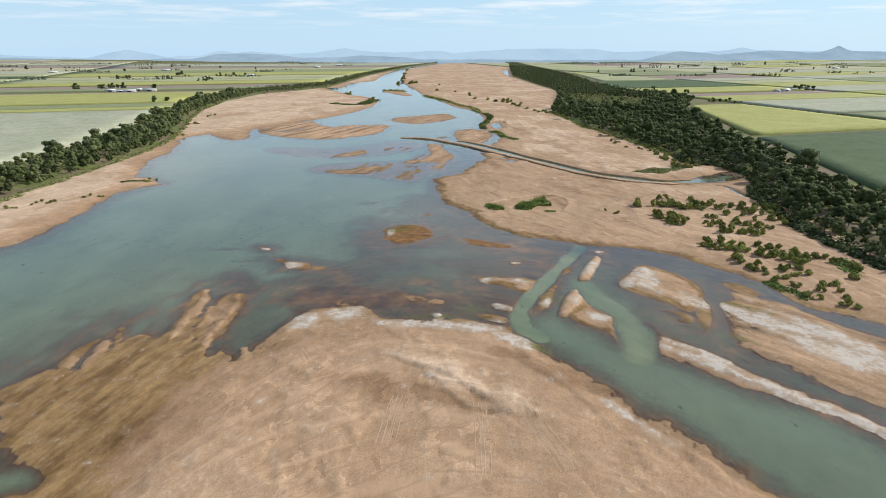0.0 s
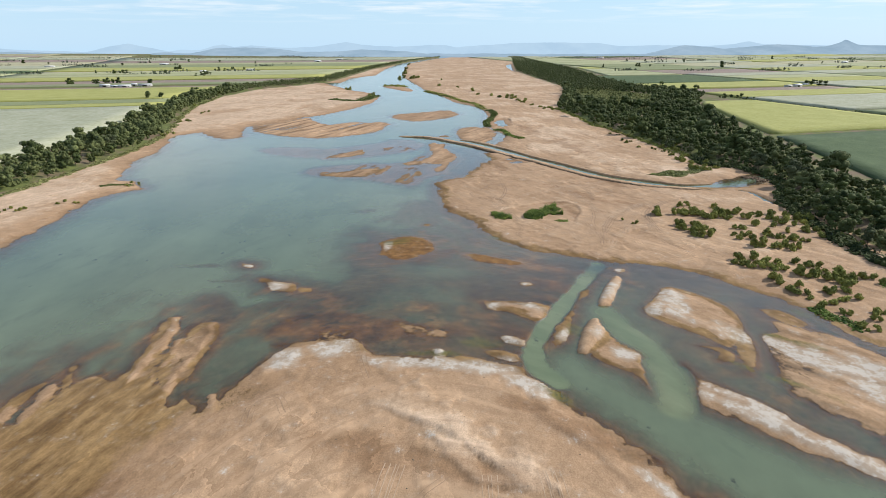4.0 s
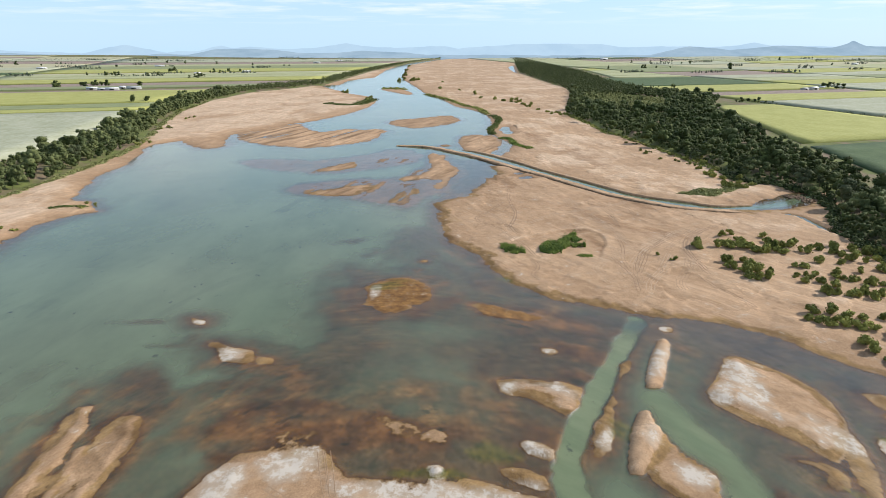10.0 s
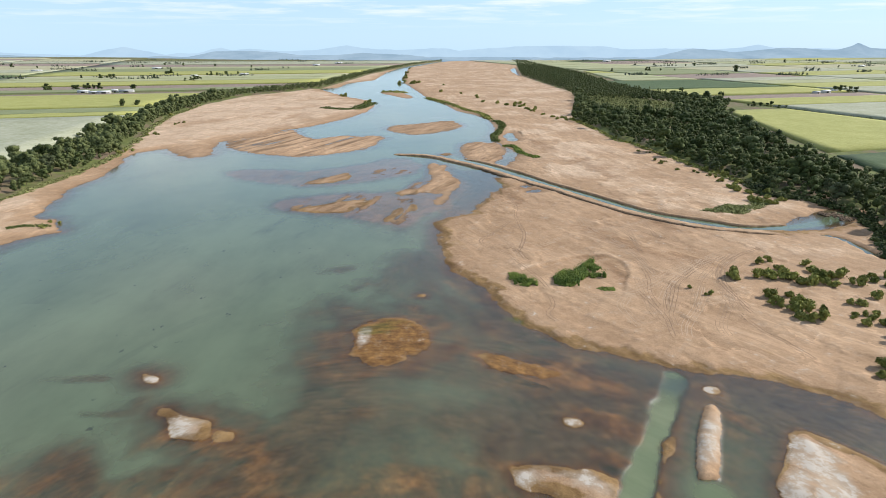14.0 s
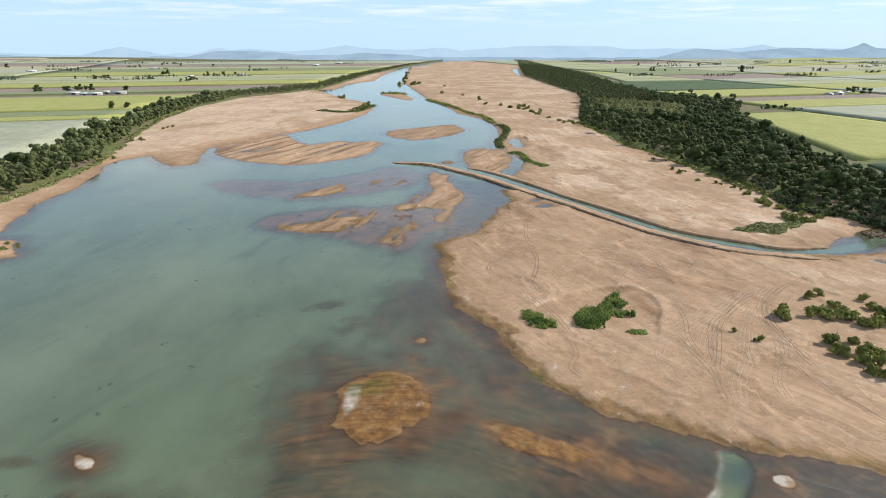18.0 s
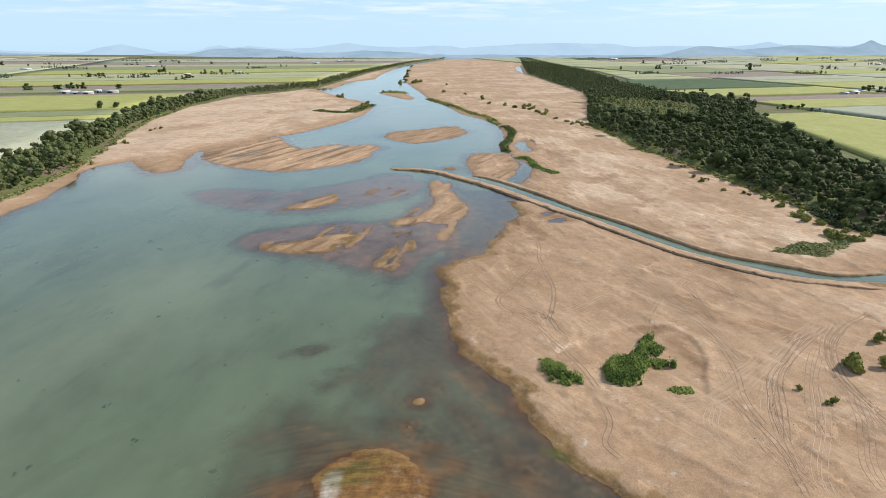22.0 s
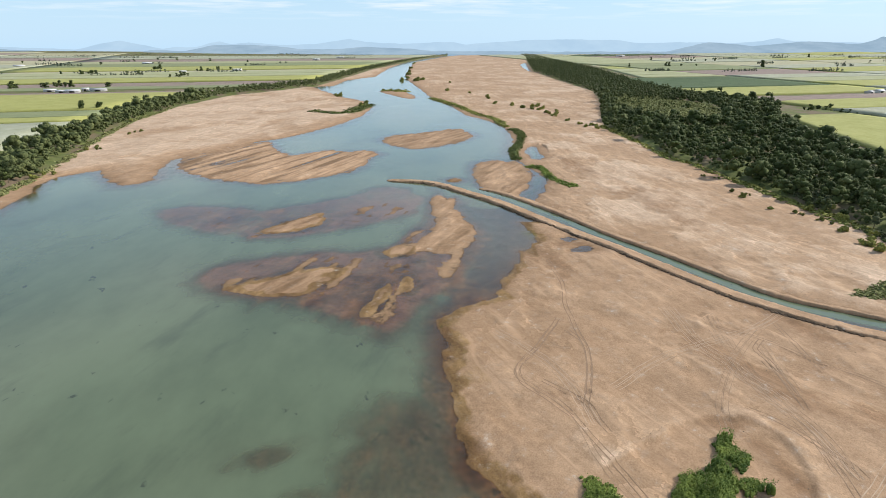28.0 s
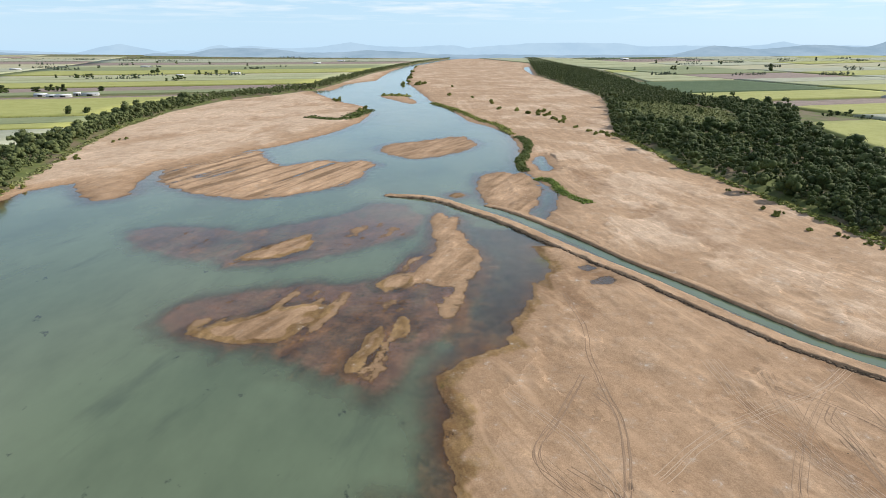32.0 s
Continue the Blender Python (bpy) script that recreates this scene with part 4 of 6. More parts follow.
    end = sstep(np.hypot(X[i] + 57, Y[i] - 843), 0, 30) * 0.6 + 0.4
    h[i] = np.maximum(h[i], crest * end * (1 - sstep(d, 4.3, 6.0)) - 9 * sstep(d, 5.8, 7.5))
    turf = np.zeros_like(h)
    for pts in (PLAIN_LEFT, PLAIN_RIGHT):
        line = np.array(pts, float)
        d = line_distance(line, X, Y, True) + 5 * n_mid + 2 * n_small
        h = np.maximum(h, np.where(d > -12, 5.0 * sstep(d, -4, 20) + 0.5 * n_mid * sstep(d, 0, 30), -9))
        turf = np.maximum(turf, sstep(d, -9, 1) if pts is PLAIN_LEFT else sstep(d + 8 * n_small, 0, 9))

    def ovals(rows):
        out = np.zeros_like(h)
        for x0, y0, a, b, turn in rows:
            i = np.where((abs(X - x0) < 2.2 * max(a, b)) & (abs(Y - y0) < 2.2 * max(a, b)))[0]
            c, s = math.cos(radians(turn)), math.sin(radians(turn))
            u, v = ((X[i] - x0) * c + (Y[i] - y0) * s) / a, (-(X[i] - x0) * s + (Y[i] - y0) * c) / b
            out[i] = np.maximum(out[i], np.clip(1.35 - np.hypot(u, v) + 1.4 * n_small[i] + n_flow[i], 0, 1))
        return out

    for pts in (FRONT_FLAT, BARS[KIND_K][0], BARS[KIND_K + 1][0]):
        line = rounded(pts, 1)
        i = near(line, X, Y, 10)
        stain[i] = np.maximum(stain[i], sstep(line_distance(line, X[i], Y[i], True), -4, 2))
    for pts in (BARS[KIND_K][0], BARS[KIND_K + 1][0]):
        line = rounded(pts, 3)
        i = near(line, X, Y, 6)
        inn = sstep(line_distance(line, X[i], Y[i], True), -3, 3)
        stain[i] += 0.7 * inn
        fan[i] *= 1 - inn
    i = near(np.array(FRONT_DRY, float), X, Y, 10)
    stain[i] *= 1 - sstep(line_distance(np.array(FRONT_DRY, float), X[i], Y[i], True) + 6 * n_small[i] + 14 * n_flow[i] + 10 * n_mid[i], -14, 10)
    return X, Y, h, turf, ovals(CRUST), ovals(ALGAE), stain, fan, ovals(IRON), ovals(DAMP), RA, RL


KIND_K = next(k for k, b in enumerate(BARS) if b[0][0] == (-41, 396))
X, Y, LEV, TURF, CRU, ALG, STA, FAN, IRO, DMP, RUN_A, RUN_L = build_levels()
Z = LEV + rise(X, Y)
LEV_GRID = Z.reshape(len(GY), len(GX))


def ground_z(x, y):
    """Height of the ground at points."""
    x, y = np.asarray(x, float), np.asarray(y, float)
    i, j = np.clip(np.searchsorted(GX, x) - 1, 0, len(GX) - 2), np.clip(np.searchsorted(GY, y) - 1, 0, len(GY) - 2)
    u, v = (x - GX[i]) / (GX[i + 1] - GX[i]), (y - GY[j]) / (GY[j + 1] - GY[j])
    g = LEV_GRID
    return (g[j, i] * (1 - u) + g[j, i + 1] * u) * (1 - v) + (g[j + 1, i] * (1 - u) + g[j + 1, i + 1] * u) * v


def quads_of_grid(nx, ny):
    j, i = np.meshgrid(np.arange(ny - 1), np.arange(nx - 1), indexing="ij")
    a = (j * nx + i).ravel()
    return np.stack([a, a + 1, a + nx + 1, a + nx], 1)


def add_float(me, name, values):
    me.attributes.new(name, "FLOAT", "POINT").data.foreach_set("value", np.asarray(values, np.float32))


QUADS = quads_of_grid(len(GX), len(GY))
me = mesh_from("ground", np.stack([X, Y, Z], 1), QUADS, GROUND, True)
for key, val in (("lev", LEV), ("crust", CRU), ("weed", ALG), ("turf", TURF), ("stain", STA), ("fan", FAN), ("iron", IRO), ("damp", DMP), ("across", RUN_A), ("along", RUN_L)):
    add_float(me, key, val)
tagged(new("ground", me), "sandy river bed, bars and grassy banks of a wide shallow river", "ground", kind="structure")

wet = (LEV[QUADS].min(1) < 0.0) & (TURF[QUADS].max(1) < 0.5)
used = np.unique(QUADS[wet])
back = np.zeros(len(X), np.int64); back[used] = np.arange(len(used))
me = mesh_from("water", np.stack([X[used], Y[used], rise(X[used], Y[used])], 1), back[QUADS[wet]], WATER, True)
optic = -LEV[used]
for pts, much in CLEAR:
    line = rounded(pts, 3)
    i = near(line, X[used], Y[used], 15)
    optic[i] *= 1 - much * sstep(line_distance(line, X[used][i], Y[used][i], True) + 14 * fbm(X[used][i], Y[used][i], 14, 55), -7, 9)
add_float(me, "depth", optic)
teal, milky = np.zeros(len(used)), np.zeros(len(used))
wob = fbm(X[used], Y[used], 9, 58)
for pts in (TEAL, CLEAR[0][0]):
    line = rounded(pts, 3)
    i = near(line, X[used], Y[used], 12)
    teal[i] = np.maximum(teal[i], 0.75 * sstep(line_distance(line, X[used][i], Y[used][i], True) + 10 * wob[i], -6, 6))
for pts, wide in ((DREDGED, 4.5), (STREAM, 6.5)):
    line = rounded(pts, 3, False)
    i = near(line, X[used], Y[used], 30)
    milky[i] = np.maximum(milky[i], 1 - sstep(line_distance(line, X[used][i], Y[used][i], False) + 4 * wob[i], wide * 0.7, wide * 1.3))
add_float(me, "teal", teal); add_float(me, "milky", milky)
add_float(me, "across", RUN_A[used]); add_float(me, "along", RUN_L[used])
wat = new("water", me)
wat.visible_shadow = False
tagged(wat, "calm green river water over sand and brown shoals", "river", kind="structure")


def bank_strip(name, line, profile, label, seed):
    """A raised bank along a line: offsets across it and heights, with slumps."""
    p = rounded(line, 40, False)
    t = np.gradient(p, axis=0); t /= np.linalg.norm(t, axis=1)[:, None]
    n = np.stack([t[:, 1], -t[:, 0]], 1)
    along = np.cumsum(np.r_[0, np.linalg.norm(np.diff(p, axis=0), axis=1)])
    fade = sstep(along, 0, 30) * (1 - 0.9 * sstep(along, along[-1] - 40, along[-1])) * 0.55 + 0.45
    cols, lev = [], []
    for k, (off, up) in enumerate(profile):
        o = off + 1.5 * fbm(along, along * 0 + 40 * k, 3.2, seed) * (2.2 if off < 0 else 1.2) + 0.8 * fbm(along, along * 0, 17, seed + 4)
        q = p - n * o[:, None]
        z = up * fade * (1 + 0.8 * fbm(along, along * 0 + 9 * k, 6, seed + 7)) if up > 0 else np.full(len(p), up)
        cols.append(np.stack([q[:, 0], q[:, 1], z], 1)); lev.append(z)
    m = len(profile)
    me = mesh_from(name, np.stack(cols, 1).reshape(-1, 3), quads_of_grid(m, len(p))[:, ::-1], GROUND)
    add_float(me, "lev", np.stack(lev, 1).ravel())
    for key, val in zip(("across", "along"), run_coords(*np.stack(cols, 1).reshape(-1, 3)[:, :2].T)):
        add_float(me, key, val)
    return tagged(new(name, me), label, "bank", kind="structure")


bank_strip("levee", LEVEE, [(-5.9, -0.5), (-5.2, 0.5), (-4.8, 1.6), (-4.0, 1.75), (-2.0, 1.45), (1.5, 1.35), (3.2, 1.25), (4.2, 0.8), (5.0, -0.5)], "long low sand levee heaped beside the canal", 401)
bank_strip("canal_bank", CANAL[1:12], [(3.6, -0.7), (4.2, 0.2), (4.5, 1.3), (6.0, 1.45), (9.0, 1.15), (13.0, 0.3)], "steep dug sand bank on the canal's far side", 421)

# ---------------------------------------------------------------- plants


def tube(p0, p1, r0, r1, n=6):
    p0, p1 = np.array(p0, float), np.array(p1, float)
    d = (p1 - p0) / np.linalg.norm(p1 - p0)
    a = np.cross(d, (0.3, 0.9, 0.1)); a /= np.linalg.norm(a)
    b = np.cross(d, a)
    ang = np.arange(n) * 2 * np.pi / n
    ring = np.cos(ang)[:, None] * a + np.sin(ang)[:, None] * b
    v = np.vstack([p0 + ring * r0, p1 + ring * r1])
    i = np.arange(n); j = (i + 1) % n
    return v, np.vstack([np.stack([i, j, j + n], 1), np.stack([i, j + n, i + n], 1)])


def blob(rng, centre, radii, nu=7, nv=4, rough=0.22):
    """A lumpy closed body, coarse, to carry leaves."""
    v = [(0, 0, -1)]
    for k in range(1, nv):
        t = -math.pi / 2 + math.pi * k / nv
        for i in range(nu):
            a = 2 * math.pi * (i + 0.5 * (k % 2)) / nu
            v.append((math.cos(t) * math.cos(a), math.cos(t) * math.sin(a), math.sin(t)))
    v.append((0, 0, 1))
    v = np.array(v) * (1 + rng.uniform(-rough, rough, (len(v), 1)))
    f = []
    for i in range(nu):
        j = (i + 1) % nu
        f.append((0, 1 + j, 1 + i))
        for k in range(nv - 2):
            a, b = 1 + k * nu, 1 + (k + 1) * nu
            f += [(a + i, a + j, b + j), (a + i, b + j, b + i)]
        f.append((1 + (nv - 2) * nu + i, 1 + (nv - 2) * nu + j, len(v) - 1))
    return v * np.array(radii) + np.array(centre), np.array(f)


def leaf_tris(rng, points, size, out=None):
    """One small three-cornered spray of leaves at each point, lying roughly across the outward way."""
    n = len(points)
    w = rng.normal(size=(n, 3)) * 0.4 + (np.array([0, 0, 0.8]) if out is None else out)
    w /= np.linalg.norm(w, axis=1)[:, None]
    a = np.cross(w, rng.normal(size=(n, 3)))
    a /= np.linalg.norm(a, axis=1)[:, None]
    b = np.cross(w, a)
    s = size * rng.uniform(0.6, 1.5, (n, 1))
    v = np.stack([points - a * s * 0.5, points + a * s * 0.5, points + b * s * 0.9], 1).reshape(-1, 3)
    return v, np.arange(3 * n).reshape(n, 3)


def merge(pieces):
    vs, fs, n = [], [], 0
    for v, f in pieces:
        vs.append(v); fs.append(f + n); n += len(v)
    return np.vstack(vs), np.vstack(fs)


def crown(rng, height, spread, lobes, leaves, leaf, low=0.3, nu=7, nv=4):
    """A broken crown: several lumpy boughs with sprays standing out of them."""
    pieces, pts, outs = [], [], []
    for k in range(lobes):
        a, r = rng.uniform(0, 2 * np.pi), spread * math.sqrt(rng.uniform(0.0, 1.0)) * 0.62
        z = height * rng.uniform(low + 0.12, 0.84) if k else height * 0.8
        if k == 0:
            r *= 0.3
        rad = np.array([1, 1, 0.85]) * spread * rng.uniform(0.28, 0.56) * (1.15 - 0.4 * z / height)
        c = np.array([r * math.cos(a), r * math.sin(a), z])
        pieces.append(blob(rng, c, rad * 0.8, nu, nv, 0.3))
        d = rng.normal(size=(max(1, leaves // lobes), 3)); d[:, 2] = np.abs(d[:, 2]) * 1.1 - 0.35
        d /= np.linalg.norm(d, axis=1)[:, None]
        pts.append(c + d * rad * rng.uniform(0.75, 1.25, (len(d), 1))); outs.append(d)
    if leaves:
        pieces.append(leaf_tris(rng, np.vstack(pts), leaf, np.vstack(outs)))
    return merge(pieces)


def trunk(rng, height, radius, limbs=4):
    top = np.array([rng.uniform(-0.4, 0.4), rng.uniform(-0.4, 0.4), height * 0.55])
    pieces = [tube((0, 0, -0.4), top * (0.5, 0.5, 0.5), radius, radius * 0.75), tube(top * (0.5, 0.5, 0.5), top, radius * 0.75, radius * 0.5)]
    for k in range(limbs):
        a = 2 * np.pi * k / limbs + rng.uniform(-0.4, 0.4)
        s = top * rng.uniform(0.55, 1.0)
        pieces.append(tube(s, s + np.array([math.cos(a) * height * 0.2, math.sin(a) * height * 0.2, height * rng.uniform(0.15, 0.28)]), radius * 0.4, radius * 0.12, 5))
    return merge(pieces)


def plant(name, mat, woody, leafy, stem="trunk", head="crown"):
    ob = new(name)
    ob.empty_display_size = 0.5
    part(stem, mesh_from(stem, *woody, BARK), ob, "grey-brown bark")
    part(head, mesh_from(head, *leafy, mat), ob)
    return ob


def sample(outline, step, seed, y0=-1e9, y1=1e9):
    """Jittered points inside an outline, with their distance from its edge."""
    rng = np.random.RandomState(seed)
    line = np.array(outline, float)
    lo, hi = line.min(0), line.max(0)
    lo[1], hi[1] = max(lo[1], y0), min(hi[1], y1)
    gx, gy = np.meshgrid(np.arange(lo[0], hi[0], step), np.arange(lo[1], hi[1], step))
    x = gx.ravel() + rng.uniform(-0.48, 0.48, gx.size) * step
    y = gy.ravel() + rng.uniform(-0.48, 0.48, gx.size) * step
    d = line_distance(line, x, y, True) + 7 * fbm(x, y, 22, seed + 5)
    k = d > 0
    return x[k], y[k], d[k]


def spread_mesh(protos, x, y, z, scale, seed, pick=None):
    """Many plants joined into one mesh."""
    rng = np.random.RandomState(seed)
    kind = rng.randint(0, len(protos), len(x)) if pick is None else pick
    turn = rng.uniform(0, 2 * np.pi, len(x))
    wide = scale * rng.uniform(0.88, 1.15, len(x))
    vs, fs, n = [], [], 0
    for k, (pv, pf) in enumerate(protos):
        i = np.where(kind == k)[0]
        if not len(i):
            continue
        c, s = np.cos(turn[i])[:, None], np.sin(turn[i])[:, None]
        vx = (pv[None, :, 0] * c - pv[None, :, 1] * s) * wide[i][:, None] + x[i][:, None]
        vy = (pv[None, :, 0] * s + pv[None, :, 1] * c) * wide[i][:, None] + y[i][:, None]
        vz = pv[None, :, 2] * scale[i][:, None] + z[i][:, None]
        vs.append(np.stack([vx, vy, vz], 2).reshape(-1, 3))
        fs.append((pf[None] + (n + np.arange(len(i)) * len(pv))[:, None, None]).reshape(-1, 3))
        n += len(i) * len(pv)
    return np.vstack(vs), np.vstack(fs)


RNG = np.random.RandomState(5)
TREES = []
for mat, tall, wide_ in ((LEAF, 13, 6.2), (LEAF_BELT, 15, 6.8), (LEAF, 11, 5.8), (LEAF_GREY, 16, 5.6), (LEAF_BELT, 12, 7.0)):
    TREES.append(plant("tree", mat, trunk(RNG, tall, 0.35), crown(RNG, tall, wide_, 9, 620, 0.85, 0.2, 8, 5)))
MID = [crown(RNG, t, w, 11, 320, 0.75, 0.12, 8, 5) for t, w in ((13, 6.6), (15, 7.0), (11, 6.4), (17, 6.4), (12, 7.4), (9, 5.4))]
FAR = [crown(RNG, t, w, 4, 24, 2.4, 0.1, 5, 3) for t, w in ((13, 6.0), (15, 6.5), (11, 6.5))]

FOREST_RIGHT = [(275, 180), (260, 290), (255, 352), (257, 400), (266, 480), (302, 556), (313, 590), (297, 626), (272, 643), (274, 690), (268, 722), (263, 752),
                (258, 805), (243, 914), (232, 958), (225, 1109), (218, 1185), (246, 1330), (287, 1504), (333, 1782), (321, 2160), (309, 2676), (391, 3567), (493, 4664), (493, 5244),
                (510, 5242), (586, 4873), (582, 3678), (573, 2849), (516, 2059), (526, 1700), (606, 1465), (486, 1227), (424, 941), (400, 805), (376, 652), (352, 517), (350, 450), (345, 180)]
BELT_LEFT = [(-400, 200), (-386, 330), (-366, 462), (-370, 543), (-368, 635), (-375, 761), (-390, 850), (-408, 890), (-429, 965), (-458, 1057), (-498, 1210), (-524, 1427),
             (-512, 1667), (-447, 1790), (-379, 1959), (-363, 2229), (-344, 2854), (-232, 4012), (-77, 4748), (49, 5269), (35, 5269), (-51, 4943), (-243, 4198), (-367, 3034), (-404, 2449), (-409, 2071), (-470, 1960), (-548, 1768), (-599, 1481), (-500, 1052), (-450, 795), (-442, 667), (-434, 565), (-450, 330), (-460, 200)]
GLADE = [(352, 1760), (300, 1480), (285, 1330), (330, 1190), (400, 1240), (450, 1330), (480, 1450), (440, 1600), (400, 1760)]
GLADE_NEAR = [(318, 1160), (345, 1010), (375, 1000), (372, 1160)]


def darts(outline, seed, y0, y1):
    """Trees at chance places that leave each other room: place, distance from the edge, size."""
    rng = np.random.RandomState(seed)
    line = np.array(outline, float)
    lo, hi = line.min(0), line.max(0)
    n = int((hi[0] - lo[0]) * (y1 - y0) / 16)
    x, y = rng.uniform(lo[0], hi[0], n), rng.uniform(y0, y1, n)
    d = line_distance(line, x, y, True) + 7 * fbm(x, y, 22, seed + 5)
    x, y, d = x[d > 0], y[d > 0], d[d > 0]
    size = rng.choice([1.5, 1.1, 0.85, 0.55], len(x), p=(0.09, 0.25, 0.33, 0.33)) * rng.uniform(0.9, 1.1, len(x))
    cells, kept = {}, []
    for k in range(len(x)):
        i, j, r = int(x[k] // 14), int(y[k] // 14), 5.6 * size[k]
        close = (m for a in (-1, 0, 1) for b in (-1, 0, 1) for m in cells.get((i + a, j + b), ()))
        if all((x[k] - x[m]) ** 2 + (y[k] - y[m]) ** 2 > (r + 4.4 * size[m]) ** 2 for m in close):
            cells.setdefault((i, j), []).append(k)
            kept.append(k)
    return x[kept], y[kept], d[kept], size[kept]


def woods(outline, seed, single, label, group, mat=LEAF):
    x, y, d, scale = darts(outline, seed, 190, 1600)
    rng = np.random.RandomState(seed)
    open_ = np.maximum(line_distance(np.array(GLADE, float), x, y, True), line_distance(np.array(GLADE_NEAR, float), x, y, True)) + 45 * fbm(x, y, 60, seed + 7)
    keep = ((open_ < 0) | (rng.rand(len(x)) < 0.16)) & (fbm(x, y, 40, seed + 9) > -0.27)
    scale = np.where(open_ > 0, scale * 0.5, scale) * np.clip(0.72 + 0.035 * d, 0.6, 1.0) * (1 + 0.8 * fbm(x, y, 45, seed + 3))
    x, y, d, scale = x[keep], y[keep], d[keep], scale[keep]
    scale *= 1.1
    z = ground_z(x, y)
    alone = np.where(single(x, y, d))[0][:95]
    for k in alone:
        proto = TREES[rng.choice(5, p=(0.3, 0.2, 0.25, 0.07, 0.18))]
        t = copy_thing(proto, Matrix.LocRotScale((x[k], y[k], z[k]), Euler((0, 0, rng.uniform(0, 6.28))), None))
        t.scale = (scale[k] * rng.uniform(0.9, 1.15), scale[k] * rng.uniform(0.9, 1.15), scale[k])
        tagged(t, label, "tree", group)
    rest = np.setdiff1d(np.arange(len(x)), alone)
    # share of lighter trees grows with distance: haze put into leaf colour
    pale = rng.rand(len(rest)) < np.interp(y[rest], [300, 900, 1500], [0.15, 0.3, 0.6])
    for k, leaf, words in ((rest[~pale], mat, "dense dark green riverside woodland on the bank"), (rest[pale], LEAF_BELT, "lighter trees mixed through the woodland, more far off as haze")):
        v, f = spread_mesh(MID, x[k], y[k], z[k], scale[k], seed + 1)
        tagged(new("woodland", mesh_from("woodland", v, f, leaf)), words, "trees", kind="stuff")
    x, y, d = sample(outline, 10.5, seed + 2, 1600, 5100)
    v, f = spread_mesh(FAR, x, y, ground_z(x, y), np.random.RandomState(seed).uniform(0.55, 1.1, len(x)) * np.interp(y, [1600, 3000, 4200], [1, 0.9, 0.55]), seed + 3)
    # far belt wears the lighter leaf in place of haze
    tagged(new("woodland", mesh_from("woodland", v, f, LEAF_BELT)), "distant tree belt following the river, leaves paled for haze", "trees", kind="stuff")


woods(FOREST_RIGHT, 100, lambda x, y, d: (y > 330) & (y < 720) & (d < 26), "dark green leafy tree at the edge of the woodland", "trees on the shaded bank")
woods(BELT_LEFT, 200, lambda x, y, d: (y > 430) & (y < 840) & (d < 20), "tall green tree in the belt along the bank", "trees of the bank belt", LEAF_BELT)
for t in TREES:
    for c in list(t.children):
        bpy.data.objects.remove(c)
    bpy.data.objects.remove(t)

# shrubs that stand one by one on the sand
BUSHES, BUSH_CROWNS = [], []
for tall, wide_, leaves in ((2.6, 2.2, 330), (3.4, 2.4, 380), (1.8, 1.9, 260), (2.2, 2.6, 330)):
    woody = merge([tube((0, 0, -0.2), (RNG.uniform(-0.6, 0.6), RNG.uniform(-0.6, 0.6), tall * 0.6), 0.09, 0.04, 5) for _ in range(4)])
    leafy = crown(RNG, tall, wide_, 7, leaves, 0.55, 0.0, 6, 4)
    BUSH_CROWNS.append(leafy)
    BUSHES.append(plant("shrub", LEAF_BUSH, woody, leafy, "stems", "foliage"))


def shrubs(points, label, group, low=0.7, high=1.15, jitter=0.6, seed=1, extra=0, protos=None):
    rng = np.random.RandomState(seed)
    protos = protos or BUSHES
    pts = [(x, y) for x, y in points]
    for x, y in points:
        for _ in range(extra):
            pts.append((x + rng.normal() * 2.4, y + rng.normal() * 1.8))
    if group in FAR_SCRUB:
        p = np.array(pts) + rng.uniform(-jitter, jitter, (len(pts), 2))
        v, f = spread_mesh(BUSH_CROWNS, p[:, 0], p[:, 1], ground_z(p[:, 0], p[:, 1]) - 0.05, rng.uniform(low, high, len(p)), seed)
        tagged(new("distant_scrub", mesh_from("distant_scrub", v, f, LEAF_BUSH)), label.replace("shrub", "shrubs").replace("a small", "small"), "shrubs", kind="stuff")
        return
    for x, y in pts:
        x, y, s = x + rng.uniform(-1, 1) * jitter, y + rng.uniform(-1, 1) * jitter, 0.95 * rng.uniform(low, high)
        b = copy_thing(protos[rng.randint(len(protos))], pose(x, y, float(ground_z(x, y)) - 0.05, 0, 0, rng.uniform(0, 360)))
        b.scale = (s * rng.uniform(0.85, 1.15), s * rng.uniform(0.85, 1.15), s * rng.uniform(0.95, 1.3))
        tagged(b, label, "shrub", group)


FAR_SCRUB = ("shrubs up the river", "scrub below the belt", "scrub below the wood")
SAND_SHRUB = "rounded olive green shrub growing on bare sand"
shrubs([(154.0, 457.1), (154.2, 452.4), (167.1, 456.2), (179.8, 476.5), (185.9, 479.7), (173.1, 454.6), (184.1, 466.5), (185.1, 463.4), (178.0, 456.1), (184.8, 453.9), (187.9, 454.1), (205.5, 473.5), (202.1, 463.6), (197.4, 452.1), (204.5, 456.7), (206.0, 453.0)], SAND_SHRUB, "shrubs on the sandbar", 0.9, 1.5, 0.6, 3)
shrubs([(163.0, 430.1), (161.6, 423.8), (162.3, 420.8), (171.1, 429.3), (168.3, 418.9), (171.6, 416.4), (175.3, 418.6), (178.1, 413.8)], SAND_SHRUB, "shrubs on the sandbar", 0.9, 1.5, 0.6, 4)
shrubs([(129.9, 429.4), (132.7, 430.1), (125.2, 438.7)], "small lone shrub on wheel-marked sand", "lone shrubs", 0.5, 0.8, 0.4, 5)
